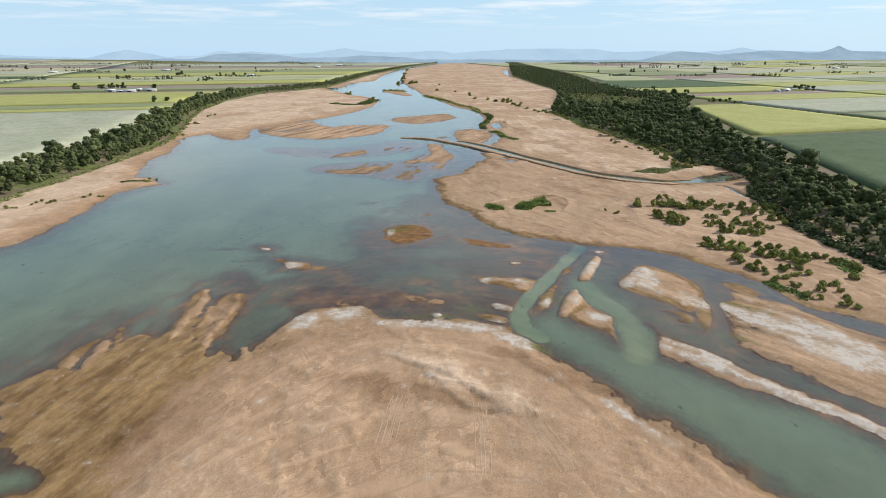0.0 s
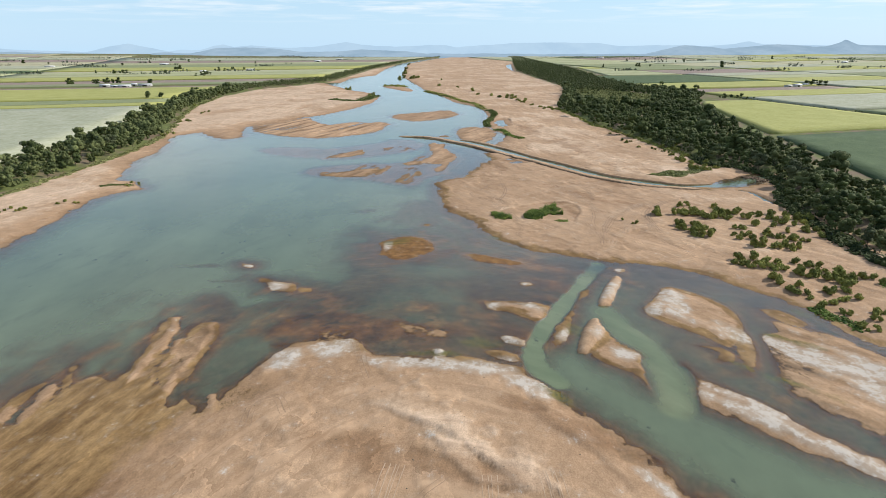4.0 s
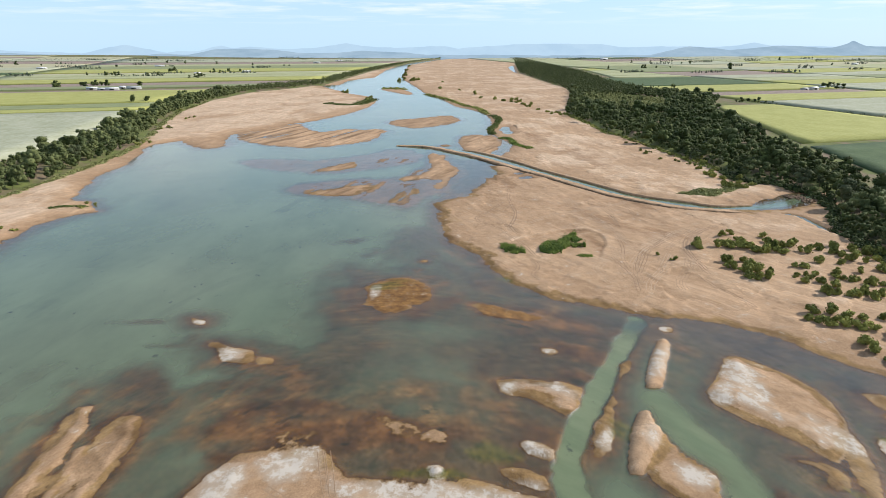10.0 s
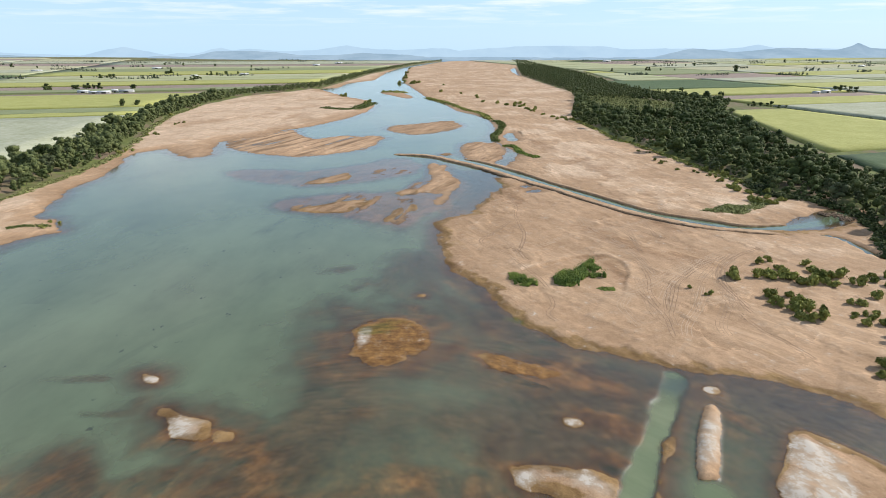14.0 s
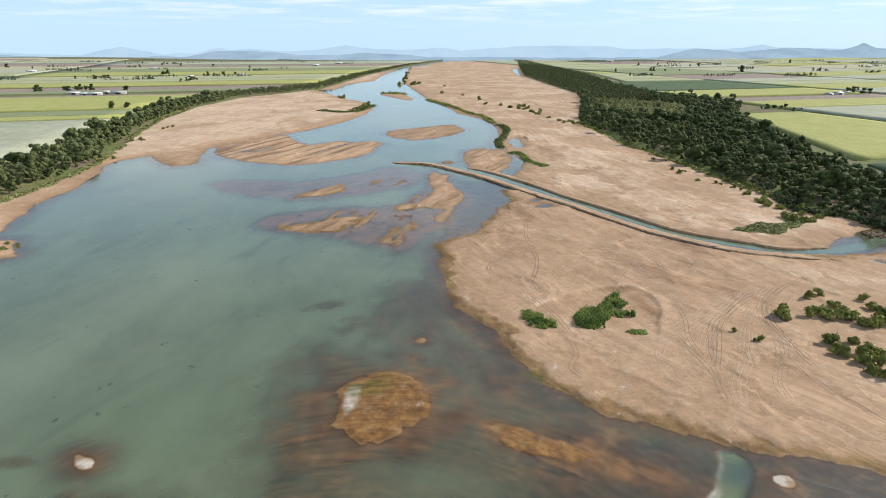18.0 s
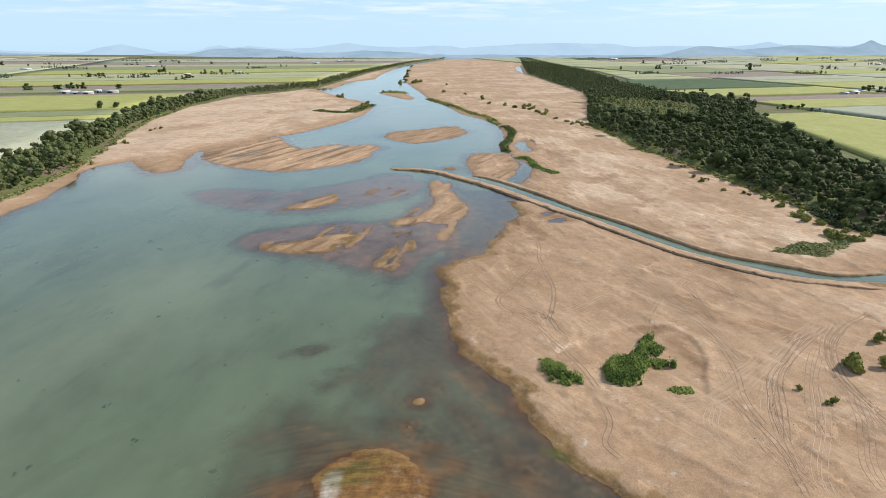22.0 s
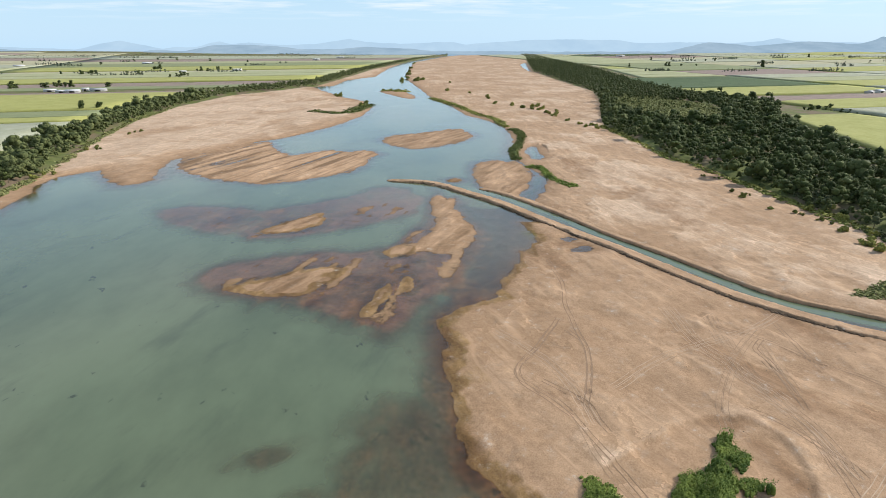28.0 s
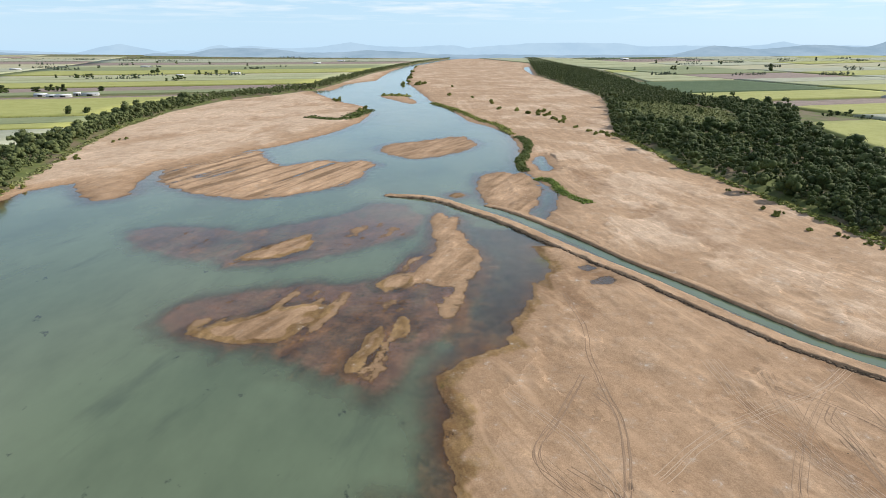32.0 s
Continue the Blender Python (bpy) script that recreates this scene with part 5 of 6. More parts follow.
shrubs([(170.0, 360.5), (178.0, 358.7), (183.4, 355.7), (188.8, 352.8), (199.5, 353.5), (203.6, 348.7), (209.5, 347.3)], SAND_SHRUB, "shrubs on the sandbar", 0.9, 1.5, 0.6, 6)
shrubs([(176.6, 325.2), (176.5, 316.0), (182.6, 321.6), (175.9, 330.2)], SAND_SHRUB, "shrubs on the sandbar", 0.9, 1.5, 0.6, 7)
shrubs([(203.1, 330.1), (211.7, 333.9), (215.2, 329.1), (222.9, 331.1), (229.4, 331.3), (194.1, 312.0), (206.6, 325.3), (209.0, 321.3), (202.7, 303.7)], SAND_SHRUB, "shrubs on the sandbar", 0.9, 1.5, 0.6, 8)
shrubs([(180.5, 306.5), (180.9, 296.8), (189.2, 300.9), (196.5, 303.2), (186.2, 290.8), (188.2, 287.1), (184.7, 274.8), (185.5, 271.7), (201.2, 290.0), (196.8, 280.8), (208.1, 289.8), (204.4, 280.0), (203.6, 273.0)], "bushy shrub on sand beside the water", "shrubs by the water", 0.6, 1.1, 0.6, 9, 1)
shrubs([(231.5, 324.8), (232.2, 316.6), (235.0, 311.9), (224.7, 297.1), (198.8, 264.0)], "bushy shrub on sand beside the water", "shrubs by the water", 0.8, 1.2, 0.6, 10, 2)
shrubs([(170.8, 410.8), (190.6, 385.9), (195.1, 403.8), (200.9, 391.8), (213.7, 398.4), (226.5, 411.9), (213.4, 425.9), (224.7, 424.3), (220.1, 392.4), (257.6, 392.2)], SAND_SHRUB, "shrubs on the sandbar", 0.9, 1.5, 0.6, 11)
shrubs([(80, 1496), (109, 1467), (126, 1431), (140, 1423), (157, 1407), (159, 1329), (153, 1450), (172, 1329), (-13, 2085), (-18, 1805), (34, 1733), (71, 1603)], "dark shrub on the pale sandbar", "shrubs up the river", 1.6, 2.6, 2, 12)
shrubs([(125, 1423), (136, 1398), (148, 1382), (158, 1352), (160, 1309), (179, 1366)], "dark shrub on the pale sandbar", "shrubs up the river", 1.4, 2.2, 3, 13, 1)
shrubs([(182, 1205), (198, 1189), (174, 1245), (211, 1177), (188, 1177), (200, 1163)], "dark shrub on the pale sandbar", "shrubs up the river", 1.0, 1.8, 3, 14, 1)
shrubs([(-270, 1684), (-263, 1712), (-258, 1658), (-172, 1521), (-176, 1472)], "green shrub on the far sandbar", "shrubs up the river", 1.5, 2.5, 3, 15, 1)
shrubs([(228, 859), (238, 850), (228, 783), (236, 787), (227, 778), (235, 746), (245, 737), (248, 730), (252, 720), (255, 710), (234, 920), (229, 965), (231, 928), (225, 798)], "low scrubby shrub at the foot of the wood", "scrub below the wood", 0.5, 0.9, 2, 16, 1)
shrubs([(-414, 994), (-404, 980), (-431, 1118), (-431, 1098), (-418, 979), (-381, 853), (-380, 840), (-492, 1221)], "low green shrub on the bank sand", "scrub below the belt", 0.8, 1.4, 2, 17, 1)
shrubs([(-325.4, 453.3), (-326.2, 465.0), (-317.7, 458.8), (-316.6, 464.3), (-331.0, 441.7), (-335.3, 438.5), (-302.3, 483.3), (-298.0, 488.3), (-292.4, 487.0), (-282, 561), (-281, 544)], "low green shrub on the beach", "scrub below the belt", 0.5, 0.9, 1.5, 18, 1)
shrubs([(248, 613), (261, 628), (255, 609), (245, 622), (266, 621), (248, 663), (267, 646), (269, 738), (269, 716), (267, 683), (248, 654), (255, 646), (253, 693), (261, 744)], "leafy shrub at the wood's edge", "scrub below the wood", 0.9, 1.6, 2, 19, 2)
shrubs([(-204, 3432), (-187, 2985), (-163, 2495), (-159, 2206), (-155, 2311), (-173, 2715), (-113, 2158), (-99, 2207)], "large dark shrub on the far river bank", "shrubs up the river", 2.2, 3.6, 6, 20, 2)
shrubs([(-177, 1841), (-163, 1840), (-142, 1843), (-126, 1810)], "green shrub on a small river islet", "shrubs up the river", 1.2, 1.8, 4, 21, 1)
YOUNG = "small olive green shrub among others on sand"
shrubs([(155.0, 455.5), (172.8, 458.9), (176.3, 453.0), (181.7, 452.7), (185.9, 446.3), (192.1, 445.5), (199.8, 450.5), (201.5, 442.9), (211.9, 453.2), (213.2, 445.6), (221.0, 450.4), (230.1, 454.4), (228.5, 441.4), (232.3, 436.7), (235.0, 430.3), (238.8, 425.5), (247.3, 429.4), (256.3, 437.8), (248.7, 440.4), (243.2, 446.4), (236.1, 453.1)], YOUNG, "shrubs on the sandbar", 0.95, 1.6, 0.8, 22, 1)
shrubs([(159.2, 429.9), (159.9, 418.7), (162.6, 413.1), (169.9, 418.5), (165.9, 400.4), (172.3, 401.7), (161.9, 402.4)], YOUNG, "shrubs on the sandbar", 0.95, 1.5, 0.8, 23, 1)
shrubs([(196.3, 420.7), (201.2, 420.3), (189.0, 406.4), (188.2, 397.7), (199.0, 407.7), (197.3, 397.1), (209.3, 408.6), (210.1, 401.1), (214.4, 398.4), (189.8, 380.7), (195.1, 379.8), (200.9, 378.5), (208.1, 381.0), (210.3, 377.1), (216.7, 380.1), (221.2, 393.9), (225.6, 393.4)], YOUNG, "shrubs on the sandbar", 0.7, 1.4, 0.8, 24, 1)
shrubs([(165.4, 353.2), (169.1, 351.1), (172.0, 347.0), (177.9, 348.1), (181.6, 345.7), (185.6, 345.5), (189.2, 343.1), (191.9, 338.9), (193.3, 335.4), (198.3, 336.8), (203.1, 338.2), (208.7, 339.0)], YOUNG, "shrubs on the sandbar", 0.9, 1.4, 0.8, 25, 1)
shrubs([(239.8, 415.1), (246.1, 413.2), (243.0, 400.7), (249.4, 401.0), (255.5, 401.4), (255.7, 391.2), (254.4, 384.6)], YOUNG, "shrubs on the sandbar", 0.8, 1.3, 0.8, 26, 1)
shrubs([(174.3, 324.2), (176.4, 318.0), (177.4, 312.4), (181.8, 311.7), (193.9, 315.1), (199.2, 316.1), (202.7, 315.8), (203.8, 312.3), (208.7, 331.5), (211.8, 329.1), (216.5, 330.4)], YOUNG, "shrubs on the sandbar", 0.8, 1.3, 0.8, 27, 0)
for t in BUSHES:
    for c in list(t.children):
        bpy.data.objects.remove(c)
    bpy.data.objects.remove(t)


def patch(name, outline, tall, step, leaf, mat, label, seed, spray=5, gaps=0.0):
    """A low mat of creeping plants that fills an outline."""
    x, y, d = sample(outline, step, seed)
    if gaps:
        k = (fbm(x, y, 7, seed + 8) + 0.07 * np.minimum(d, 4) > -0.06 + gaps * 0.09) & (d + 10 * fbm(x, y, 4, seed + 9) > 0.3)
        x, y, d = x[k], y[k], d[k]
    rng = np.random.RandomState(seed)
    hgt = tall * np.clip(0.25 + d / 5, 0.25, 1) * (0.45 + 2.6 * np.maximum(fbm(x, y, 5, seed + 2) + 0.12, 0))
    pts = np.repeat(np.stack([x, y, ground_z(x, y)], 1), spray, 0)
    pts[:, 2] += np.repeat(np.maximum(hgt, 0.15), spray) * rng.uniform(0.15, 1.0, len(pts))
    pts[:, :2] += rng.normal(size=(len(pts), 2)) * step * 0.5
    lumps = [blob(rng, (x[k], y[k], ground_z(x[k], y[k]) + hgt[k] * 0.25), (step * 0.9, step * 0.9, max(0.15, hgt[k] * 0.4)), 5, 3) for k in range(0, len(x), 2)]
    v, f = merge(lumps + [leaf_tris(rng, pts, leaf)])
    return tagged(new(name, mesh_from(name, v, f, mat)), label, "plants", kind="stuff")


def strip(line, width):
    """The outline of a band along a line."""
    p = rounded(line, 3, False)
    t = np.gradient(p, axis=0); t /= np.linalg.norm(t, axis=1)[:, None]
    n = np.stack([-t[:, 1], t[:, 0]], 1) * width / 2
    return np.vstack([p + n, (p - n)[::-1]])


patch("vine_patch", [(32.3, 461.4), (39.3, 464.2), (42.1, 455.4), (47.8, 443.6), (42.3, 440.9), (31.4, 447.4)], 3.4, 0.7, 0.34, LEAF_VINE, "bright green creeping vines spread over sand", 31, 14, 1.5)
patch("vine_patch", [(56.4, 453.6), (62.2, 464.3), (71.9, 467.3), (80.7, 481.1), (86.5, 480.9), (87.2, 469.8), (80.0, 462.0), (84.0, 458.1), (88.7, 453.7), (83.2, 447.4), (76.2, 450.6), (70.7, 437.7), (61.6, 439.1), (55.7, 443.3)], 4.4, 0.7, 0.34, LEAF_VINE, "bright green creeping vines heaped over sand", 32, 14, 1.7)
patch("vine_patch", [(77.6, 439.0), (83.5, 440.7), (87.3, 438.7), (83.7, 436.1), (78.1, 436.6)], 0.6, 0.7, 0.4, LEAF_VINE, "small mat of green vines on sand", 33, 9, 0.6)
patch("reed_bed", strip([(-52, 1638), (-10, 1515), (11, 1447), (37, 1334), (61, 1279), (74, 1185)], 11), 2.4, 3.0, 2.0, LEAF_BUSH, "band of green reeds and shrubs along the bar's edge", 34)
patch("reed_bed", strip([(79, 1161), (87, 1128), (84, 1076), (74, 1026), (65, 977), (65, 943)], 10), 2.2, 2.0, 1.4, LEAF_REED, "light green reeds beside the river", 35)
patch("reed_bed", strip([(73, 908), (84, 894), (86, 859), (91, 836), (101, 815)], 9), 1.8, 1.7, 1.2, LEAF_VINE, "bright green reeds on the damp sand", 36)
patch("grass_patch", strip([(-250, 1367), (-212, 1343), (-184, 1344), (-172, 1444), (-166, 1512)], 26), 1.0, 4.0, 2.2, LEAF_REED, "yellow-green grass on a low sandbar", 37)
patch("grass_patch", strip([(-301, 540), (-291, 547), (-277, 550)], 9), 0.8, 1.6, 0.9, LEAF_REED, "yellow-green grass on a sandy spit", 38)
patch("grass_patch", [(191, 589), (200, 596), (207, 597), (220, 606), (229, 601), (237, 612), (258, 635), (259, 611), (243, 595), (220, 581), (208, 583), (199, 585)], 1.2, 1.3, 0.9, LEAF_GRASS, "olive green scrub on a low mound by the canal", 39, 6, 0.8)
patch("islet_scrub", strip([(-180, 1824), (-161, 1825), (-141, 1825), (-120, 1794)], 40), 3.0, 6.0, 3.0, LEAF_BUSH, "green scrub covering a river islet", 40)
patch("reed_bed", strip([(176.8, 297.1), (178.1, 286.7), (183.1, 280.8), (182.4, 269.0)], 6), 1.2, 1.2, 0.8, LEAF_VINE, "low green plants at the water's edge", 41)
patch("reed_bed", [(225.0, 324.6), (239.2, 331.5), (241.2, 317.1), (230.7, 302.5), (223.5, 308.3)], 1.4, 1.4, 0.9, LEAF_VINE, "low bright green plants under the wood", 42)
patch("bank_grass", strip([(-356, 430), (-361, 543), (-359, 635), (-369, 761), (-384, 850)], 11), 0.8, 1.9, 1.2, LEAF_GRASS, "tall light green grass along the bank", 43, 5, 1.4)
patch("bank_grass", strip([(-386, 860), (-418, 965), (-448, 1057), (-488, 1210), (-512, 1400)], 12), 0.8, 2.6, 1.7, LEAF_GRASS, "tall light green grass along the bank", 44, 5, 1.4)
patch("bank_grass", strip([(270, 690), (260, 748), (253, 805), (238, 914), (226, 953), (220, 1109), (212, 1180)], 9), 1.6, 2.8, 1.8, LEAF_BUSH, "scrubby undergrowth along the wood's edge", 45)
# dark tree leaf on this scrub stands in for the wood's deep shade
patch("bank_grass", strip([(262, 240), (254, 300), (250, 352), (252, 400), (262, 470), (280, 520), (300, 558), (308, 590), (292, 624), (270, 642), (270, 690)], 14), 4.5, 1.8, 1.2, LEAF, "dense undergrowth along the wood's edge, dark leaf for deep shade", 47, 6, 0.8)
patch("grass_patch", GLADE, 1.3, 4.0, 2.2, LEAF_GRASS, "dry olive grass in a clearing of the wood", 46, 5, 1.0)
patch("grass_patch", GLADE_NEAR, 1.3, 3.0, 1.8, LEAF_REED, "olive grass in a small clearing of the wood", 48, 5, 1.0)
patch("vine_mound", [(268, 800), (263, 772), (268, 748), (280, 752), (288, 775), (280, 798)], 5.5, 1.4, 0.9, LEAF_GREY, "pale grey-green vines climbing over shrubs", 49, 9, 0.6)

# ---------------------------------------------------------------- farm plain: fields in a turned grid
EU, EV = np.array([0.959, 0.284]), np.array([-0.284, 0.959])


def to_uv(pts):
    p = np.array(pts, float)
    return np.stack([np.dot(p, EU), np.dot(p, EV)], 1)


LEFT_EDGE = to_uv([(-470, 100), (-455, 330), (-440, 565), (-450, 667), (-456, 795), (-508, 1052), (-608, 1481), (-560, 1768), (-480, 1965), (-421, 2085), (-417, 2454), (-380, 3018), (-259, 4116), (-69, 4807), (200, 5600)])
RIGHT_EDGE = to_uv([(352, 100), (358, 450), (368, 517), (397, 652), (422, 805), (446, 941), (500, 1227), (616, 1465), (540, 1700), (578, 2205), (628, 3035), (645, 3853), (658, 5095), (600, 5600)])


def edge_u(edge, v, side):
    o = np.argsort(edge[:, 1])
    return np.interp(v, edge[o, 1], edge[o, 0]) + side * 7


def field(u0, u1, v0, v1, crop, tall, seed):
    """One field: a slab of standing crop with an uneven top. u0 and u1 may follow an edge."""
    n, m = 16, 12
    v = np.linspace(v0, v1, m)
    a = np.broadcast_to(u0(v) if callable(u0) else u0, v.shape)
    b = np.broadcast_to(u1(v) if callable(u1) else u1, v.shape)
    if (b - a).max() < 40:
        return
    b = np.maximum(b, a + 5)
    s = np.linspace(0, 1, n)
    U, V = a[:, None] + (b - a)[:, None] * s, np.repeat(v[:, None], n, 1)
    P = U[..., None] * EU + V[..., None] * EV
    x, y = P[..., 0].ravel(), P[..., 1].ravel()
    if y.max() > 5200 or abs(x).max() > 4500 or y.min() < -500:
        return
    g = ground_z(x, y)
    top = np.stack([x, y, g + tall * (1 + 0.5 * fbm(x, y, 35, seed))], 1)
    f = quads_of_grid(n, m)
    ring = np.concatenate([np.arange(n), np.arange(2 * n - 1, n * m, n), np.arange(n * m - 2, n * (m - 1) - 1, -1), np.arange(n * (m - 2), 0, -n)])
    low = top[ring].copy(); low[:, 2] = g[ring] - 1.0
    k = np.arange(len(ring)); k2 = (k + 1) % len(ring)
    f = np.vstack([f, np.stack([ring[k2], ring[k], len(top) + k, len(top) + k2], 1)])
    ob = new("crop_field", mesh_from("crop_field", np.vstack([top, low]), f, CROPS[crop]))
    tagged(ob, {"ripe cane": "field of yellow-green standing sugar cane", "green cane": "field of green sugar cane", "flowering cane": "field of pale flowering sugar cane", "hazed cane": "field of green sugar cane, paled for distance haze", "dark cane": "field of dark green young cane",
                "ploughed soil": "bare ploughed brown field", "pale stubble": "pale harvested stubble field"}[crop], "field", "fields of the plain", "stuff")


TALL = {"ripe cane": 2.6, "green cane": 2.2, "flowering cane": 2.8, "hazed cane": 2.5, "dark cane": 1.6, "ploughed soil": 0.12, "pale stubble": 0.3}


def column(u0, u1, rows, seed):
    for k, (v0, v1, crop) in enumerate(rows):
        field(u0, u1, v0 + 4, v1 - 4, crop, TALL[crop], seed + k)


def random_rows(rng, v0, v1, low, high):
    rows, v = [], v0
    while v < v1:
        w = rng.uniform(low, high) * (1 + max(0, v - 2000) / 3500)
        # pale crops come up most: distance haze put into the field colours
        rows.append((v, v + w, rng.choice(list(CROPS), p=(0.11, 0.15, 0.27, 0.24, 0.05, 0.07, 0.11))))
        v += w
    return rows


FR = np.random.RandomState(12)
NEAR_LEFT = [(500, 1294, "flowering cane"), (1300, 1364, "ripe cane"), (1364, 1455, "green cane"), (1462, 1815, "ripe cane"), (1815, 1880, "ploughed soil"), (1925, 2025, "green cane"),
             (2030, 2180, "ploughed soil"), (2190, 2400, "ripe cane")]
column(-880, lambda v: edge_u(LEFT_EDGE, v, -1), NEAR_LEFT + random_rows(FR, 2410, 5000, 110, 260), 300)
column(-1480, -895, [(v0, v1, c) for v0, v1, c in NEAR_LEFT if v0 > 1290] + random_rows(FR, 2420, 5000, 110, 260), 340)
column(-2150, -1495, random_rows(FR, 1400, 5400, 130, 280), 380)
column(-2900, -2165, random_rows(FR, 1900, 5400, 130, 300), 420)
column(lambda v: edge_u(RIGHT_EDGE, v, 1), 985, [(250, 655, "dark cane"), (668, 1075, "ripe cane"), (1480, 1640, "ploughed soil")], 460)
column(1012, 1525, [(300, 560, "ripe cane"), (570, 860, "green cane"), (870, 1130, "flowering cane"), (1130, 1275, "ripe cane"), (1285, 1375, "ploughed soil"), (1392, 1585, "ripe cane"), (1597, 1985, "dark cane")], 480)
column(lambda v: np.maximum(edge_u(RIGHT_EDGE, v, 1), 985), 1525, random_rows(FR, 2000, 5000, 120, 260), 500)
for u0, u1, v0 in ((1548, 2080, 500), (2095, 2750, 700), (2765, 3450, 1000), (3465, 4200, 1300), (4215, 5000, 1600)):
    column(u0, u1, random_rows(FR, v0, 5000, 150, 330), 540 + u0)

# ---------------------------------------------------------------- trees and hedges on the plain
PLAIN_TREES = [plant("tree", LEAF, trunk(RNG, t, 0.4), crown(RNG, t, w, 7, 150, 1.6, 0.1, 6, 4)) for t, w in ((11, 6), (14, 6.5), (9, 5.5))]


def plain_trees(points, count, reach, label, seed, low=0.8, high=1.4):
    rng = np.random.RandomState(seed)
    for x, y in points:
        for _ in range(count):
            px, py, s = x + rng.normal() * reach, y + rng.normal() * reach * 0.5, rng.uniform(low, high)
            t = copy_thing(PLAIN_TREES[rng.randint(3)], pose(px, py, float(ground_z(px, py)), 0, 0, rng.uniform(0, 360)))
            t.scale = (s, s, s)
            tagged(t, label, "tree", "trees on the plain")


plain_trees([(-1024, 1836), (-1019, 1858), (-1013, 1880), (-984, 1858), (-889, 1861), (-1275, 2427)], 3, 9, "round dark tree sheltering farm sheds", 61)
plain_trees([(-647, 1357), (-628, 1368), (-1087, 1795), (-1077, 1816)], 2, 9, "dark tree standing beside a cane field", 62)
plain_trees([(-1295, 2390), (-1254, 2427), (-1209, 2732), (-1196, 2780), (-879, 2325), (-881, 2259), (-940, 2643), (-904, 2737), (-1110, 2431)], 3, 26, "dark tree in a clump around a farm", 63, 0.9, 1.5)
plain_trees([(-1653, 3152), (-1652, 3677), (-1558, 3683), (-1273, 3612), (-1065, 3458), (-2087, 3265), (-2256, 3323), (-1771, 3212), (-1697, 3510)], 1, 30, "distant dark tree on the farm plain", 64, 0.9, 1.6)
plain_trees([(1304, 2948)], 1, 0, "lone round dark tree among the fields", 65, 2.2, 2.4)
plain_trees([(1088, 1852), (1026, 1773), (1049, 1753)], 2, 8, "tall dark tree beside farm sheds", 66, 1.1, 1.7)
plain_trees([(914, 3069), (966, 3069), (1044, 3067), (1097, 3067), (1112, 3808), (1177, 3804), (1307, 3624), (1368, 3622), (767, 3014), (2120, 4026), (2045, 3362)], 1, 24, "distant dark tree on the farm plain", 67, 0.9, 1.6)
plain_trees([(638, 1378), (654, 1378), (648, 1336), (599, 1367)], 2, 7, "dark tree in the hedge beside a field", 68, 0.5, 0.9)
for t in PLAIN_TREES:
    for c in list(t.children):
        bpy.data.objects.remove(c)
    bpy.data.objects.remove(t)


def hedge(a, b, tall, step, label, seed):
    a, b = np.array(a, float), np.array(b, float)
    rng = np.random.RandomState(seed)
    n = int(np.linalg.norm(b - a) / step)
    p = a + (b - a) * np.linspace(0, 1, n)[:, None] + rng.normal(size=(n, 2)) * 1.2
    s = tall / 13 * rng.uniform(0.5, 1.2, n)
    v, f = spread_mesh(FAR, p[:, 0], p[:, 1], ground_z(p[:, 0], p[:, 1]), s, seed)
    tagged(new("hedge", mesh_from("hedge", v, f, LEAF)), label, "hedge", kind="stuff")


def uv(u, v):
    return EU * u + EV * v


hedge(uv(1000, 1160), uv(998, 420), 3.2, 3.0, "dark scrubby hedge along a farm track", 71)
hedge(uv(1536, 2050), uv(1537, 900), 2.6, 4.0, "low dark hedge along a ditch", 72)
hedge(uv(1046, 1585), uv(1020, 1290), 4.0, 4.0, "dark hedge between fields", 73)
hedge(uv(-880, 1298), uv(-190, 1298), 2.2, 4.0, "dark weedy ditch line between cane fields", 74)
hedge(uv(-880, 1459), uv(-190, 1459), 2.2, 4.0, "dark weedy ditch line between cane fields", 75)
hedge(uv(-1400, 2184), uv(-190, 2184), 2.4, 5.0, "dark weedy ditch line between cane fields", 76)

fr = np.random.RandomState(31)
px, py = [], []
for k in range(80):
    d = 2300 + 2500 * fr.rand() ** 0.7
    a = radians(fr.uniform(-40, 40))
    n = fr.randint(3, 22)
    cx, cy = d * math.sin(a), 180 + d * math.cos(a)
    if -600 < cx < 700:
        continue
    t = np.linspace(-1, 1, n) * n * fr.uniform(2.5, 4.5)
    px += list(cx + EU[0] * t + fr.normal(size=n) * 4); py += list(cy + EU[1] * t + fr.normal(size=n) * 4)
px, py = np.array(px), np.array(py)
v, f = spread_mesh(FAR, px, py, ground_z(px, py), fr.uniform(0.6, 1.1, len(px)), 33)
tagged(new("distant_trees", mesh_from("distant_trees", v, f, LEAF_HAZED)), "rows and clumps of trees far across the plain", "trees", kind="stuff")
px, py = [], []
for k in range(3400):
    a, d = radians(fr.uniform(-41, 41)), fr.choice([4250, 4420, 4560, 4680, 4760]) + fr.normal() * 14
    if -7 < math.degrees(a) < 7:
        continue
    px.append(d * math.sin(a)); py.append(180 + d * math.cos(a))
px, py = np.array(px), np.array(py)
v, f = spread_mesh(FAR, px, py, ground_z(px, py), fr.uniform(0.2, 0.5, len(px)), 34)
tagged(new("distant_trees", mesh_from("distant_trees", v, f, LEAF_HAZED)), "scattered scrub at the foot of the hills", "trees", kind="stuff")

# ---------------------------------------------------------------- farm sheds


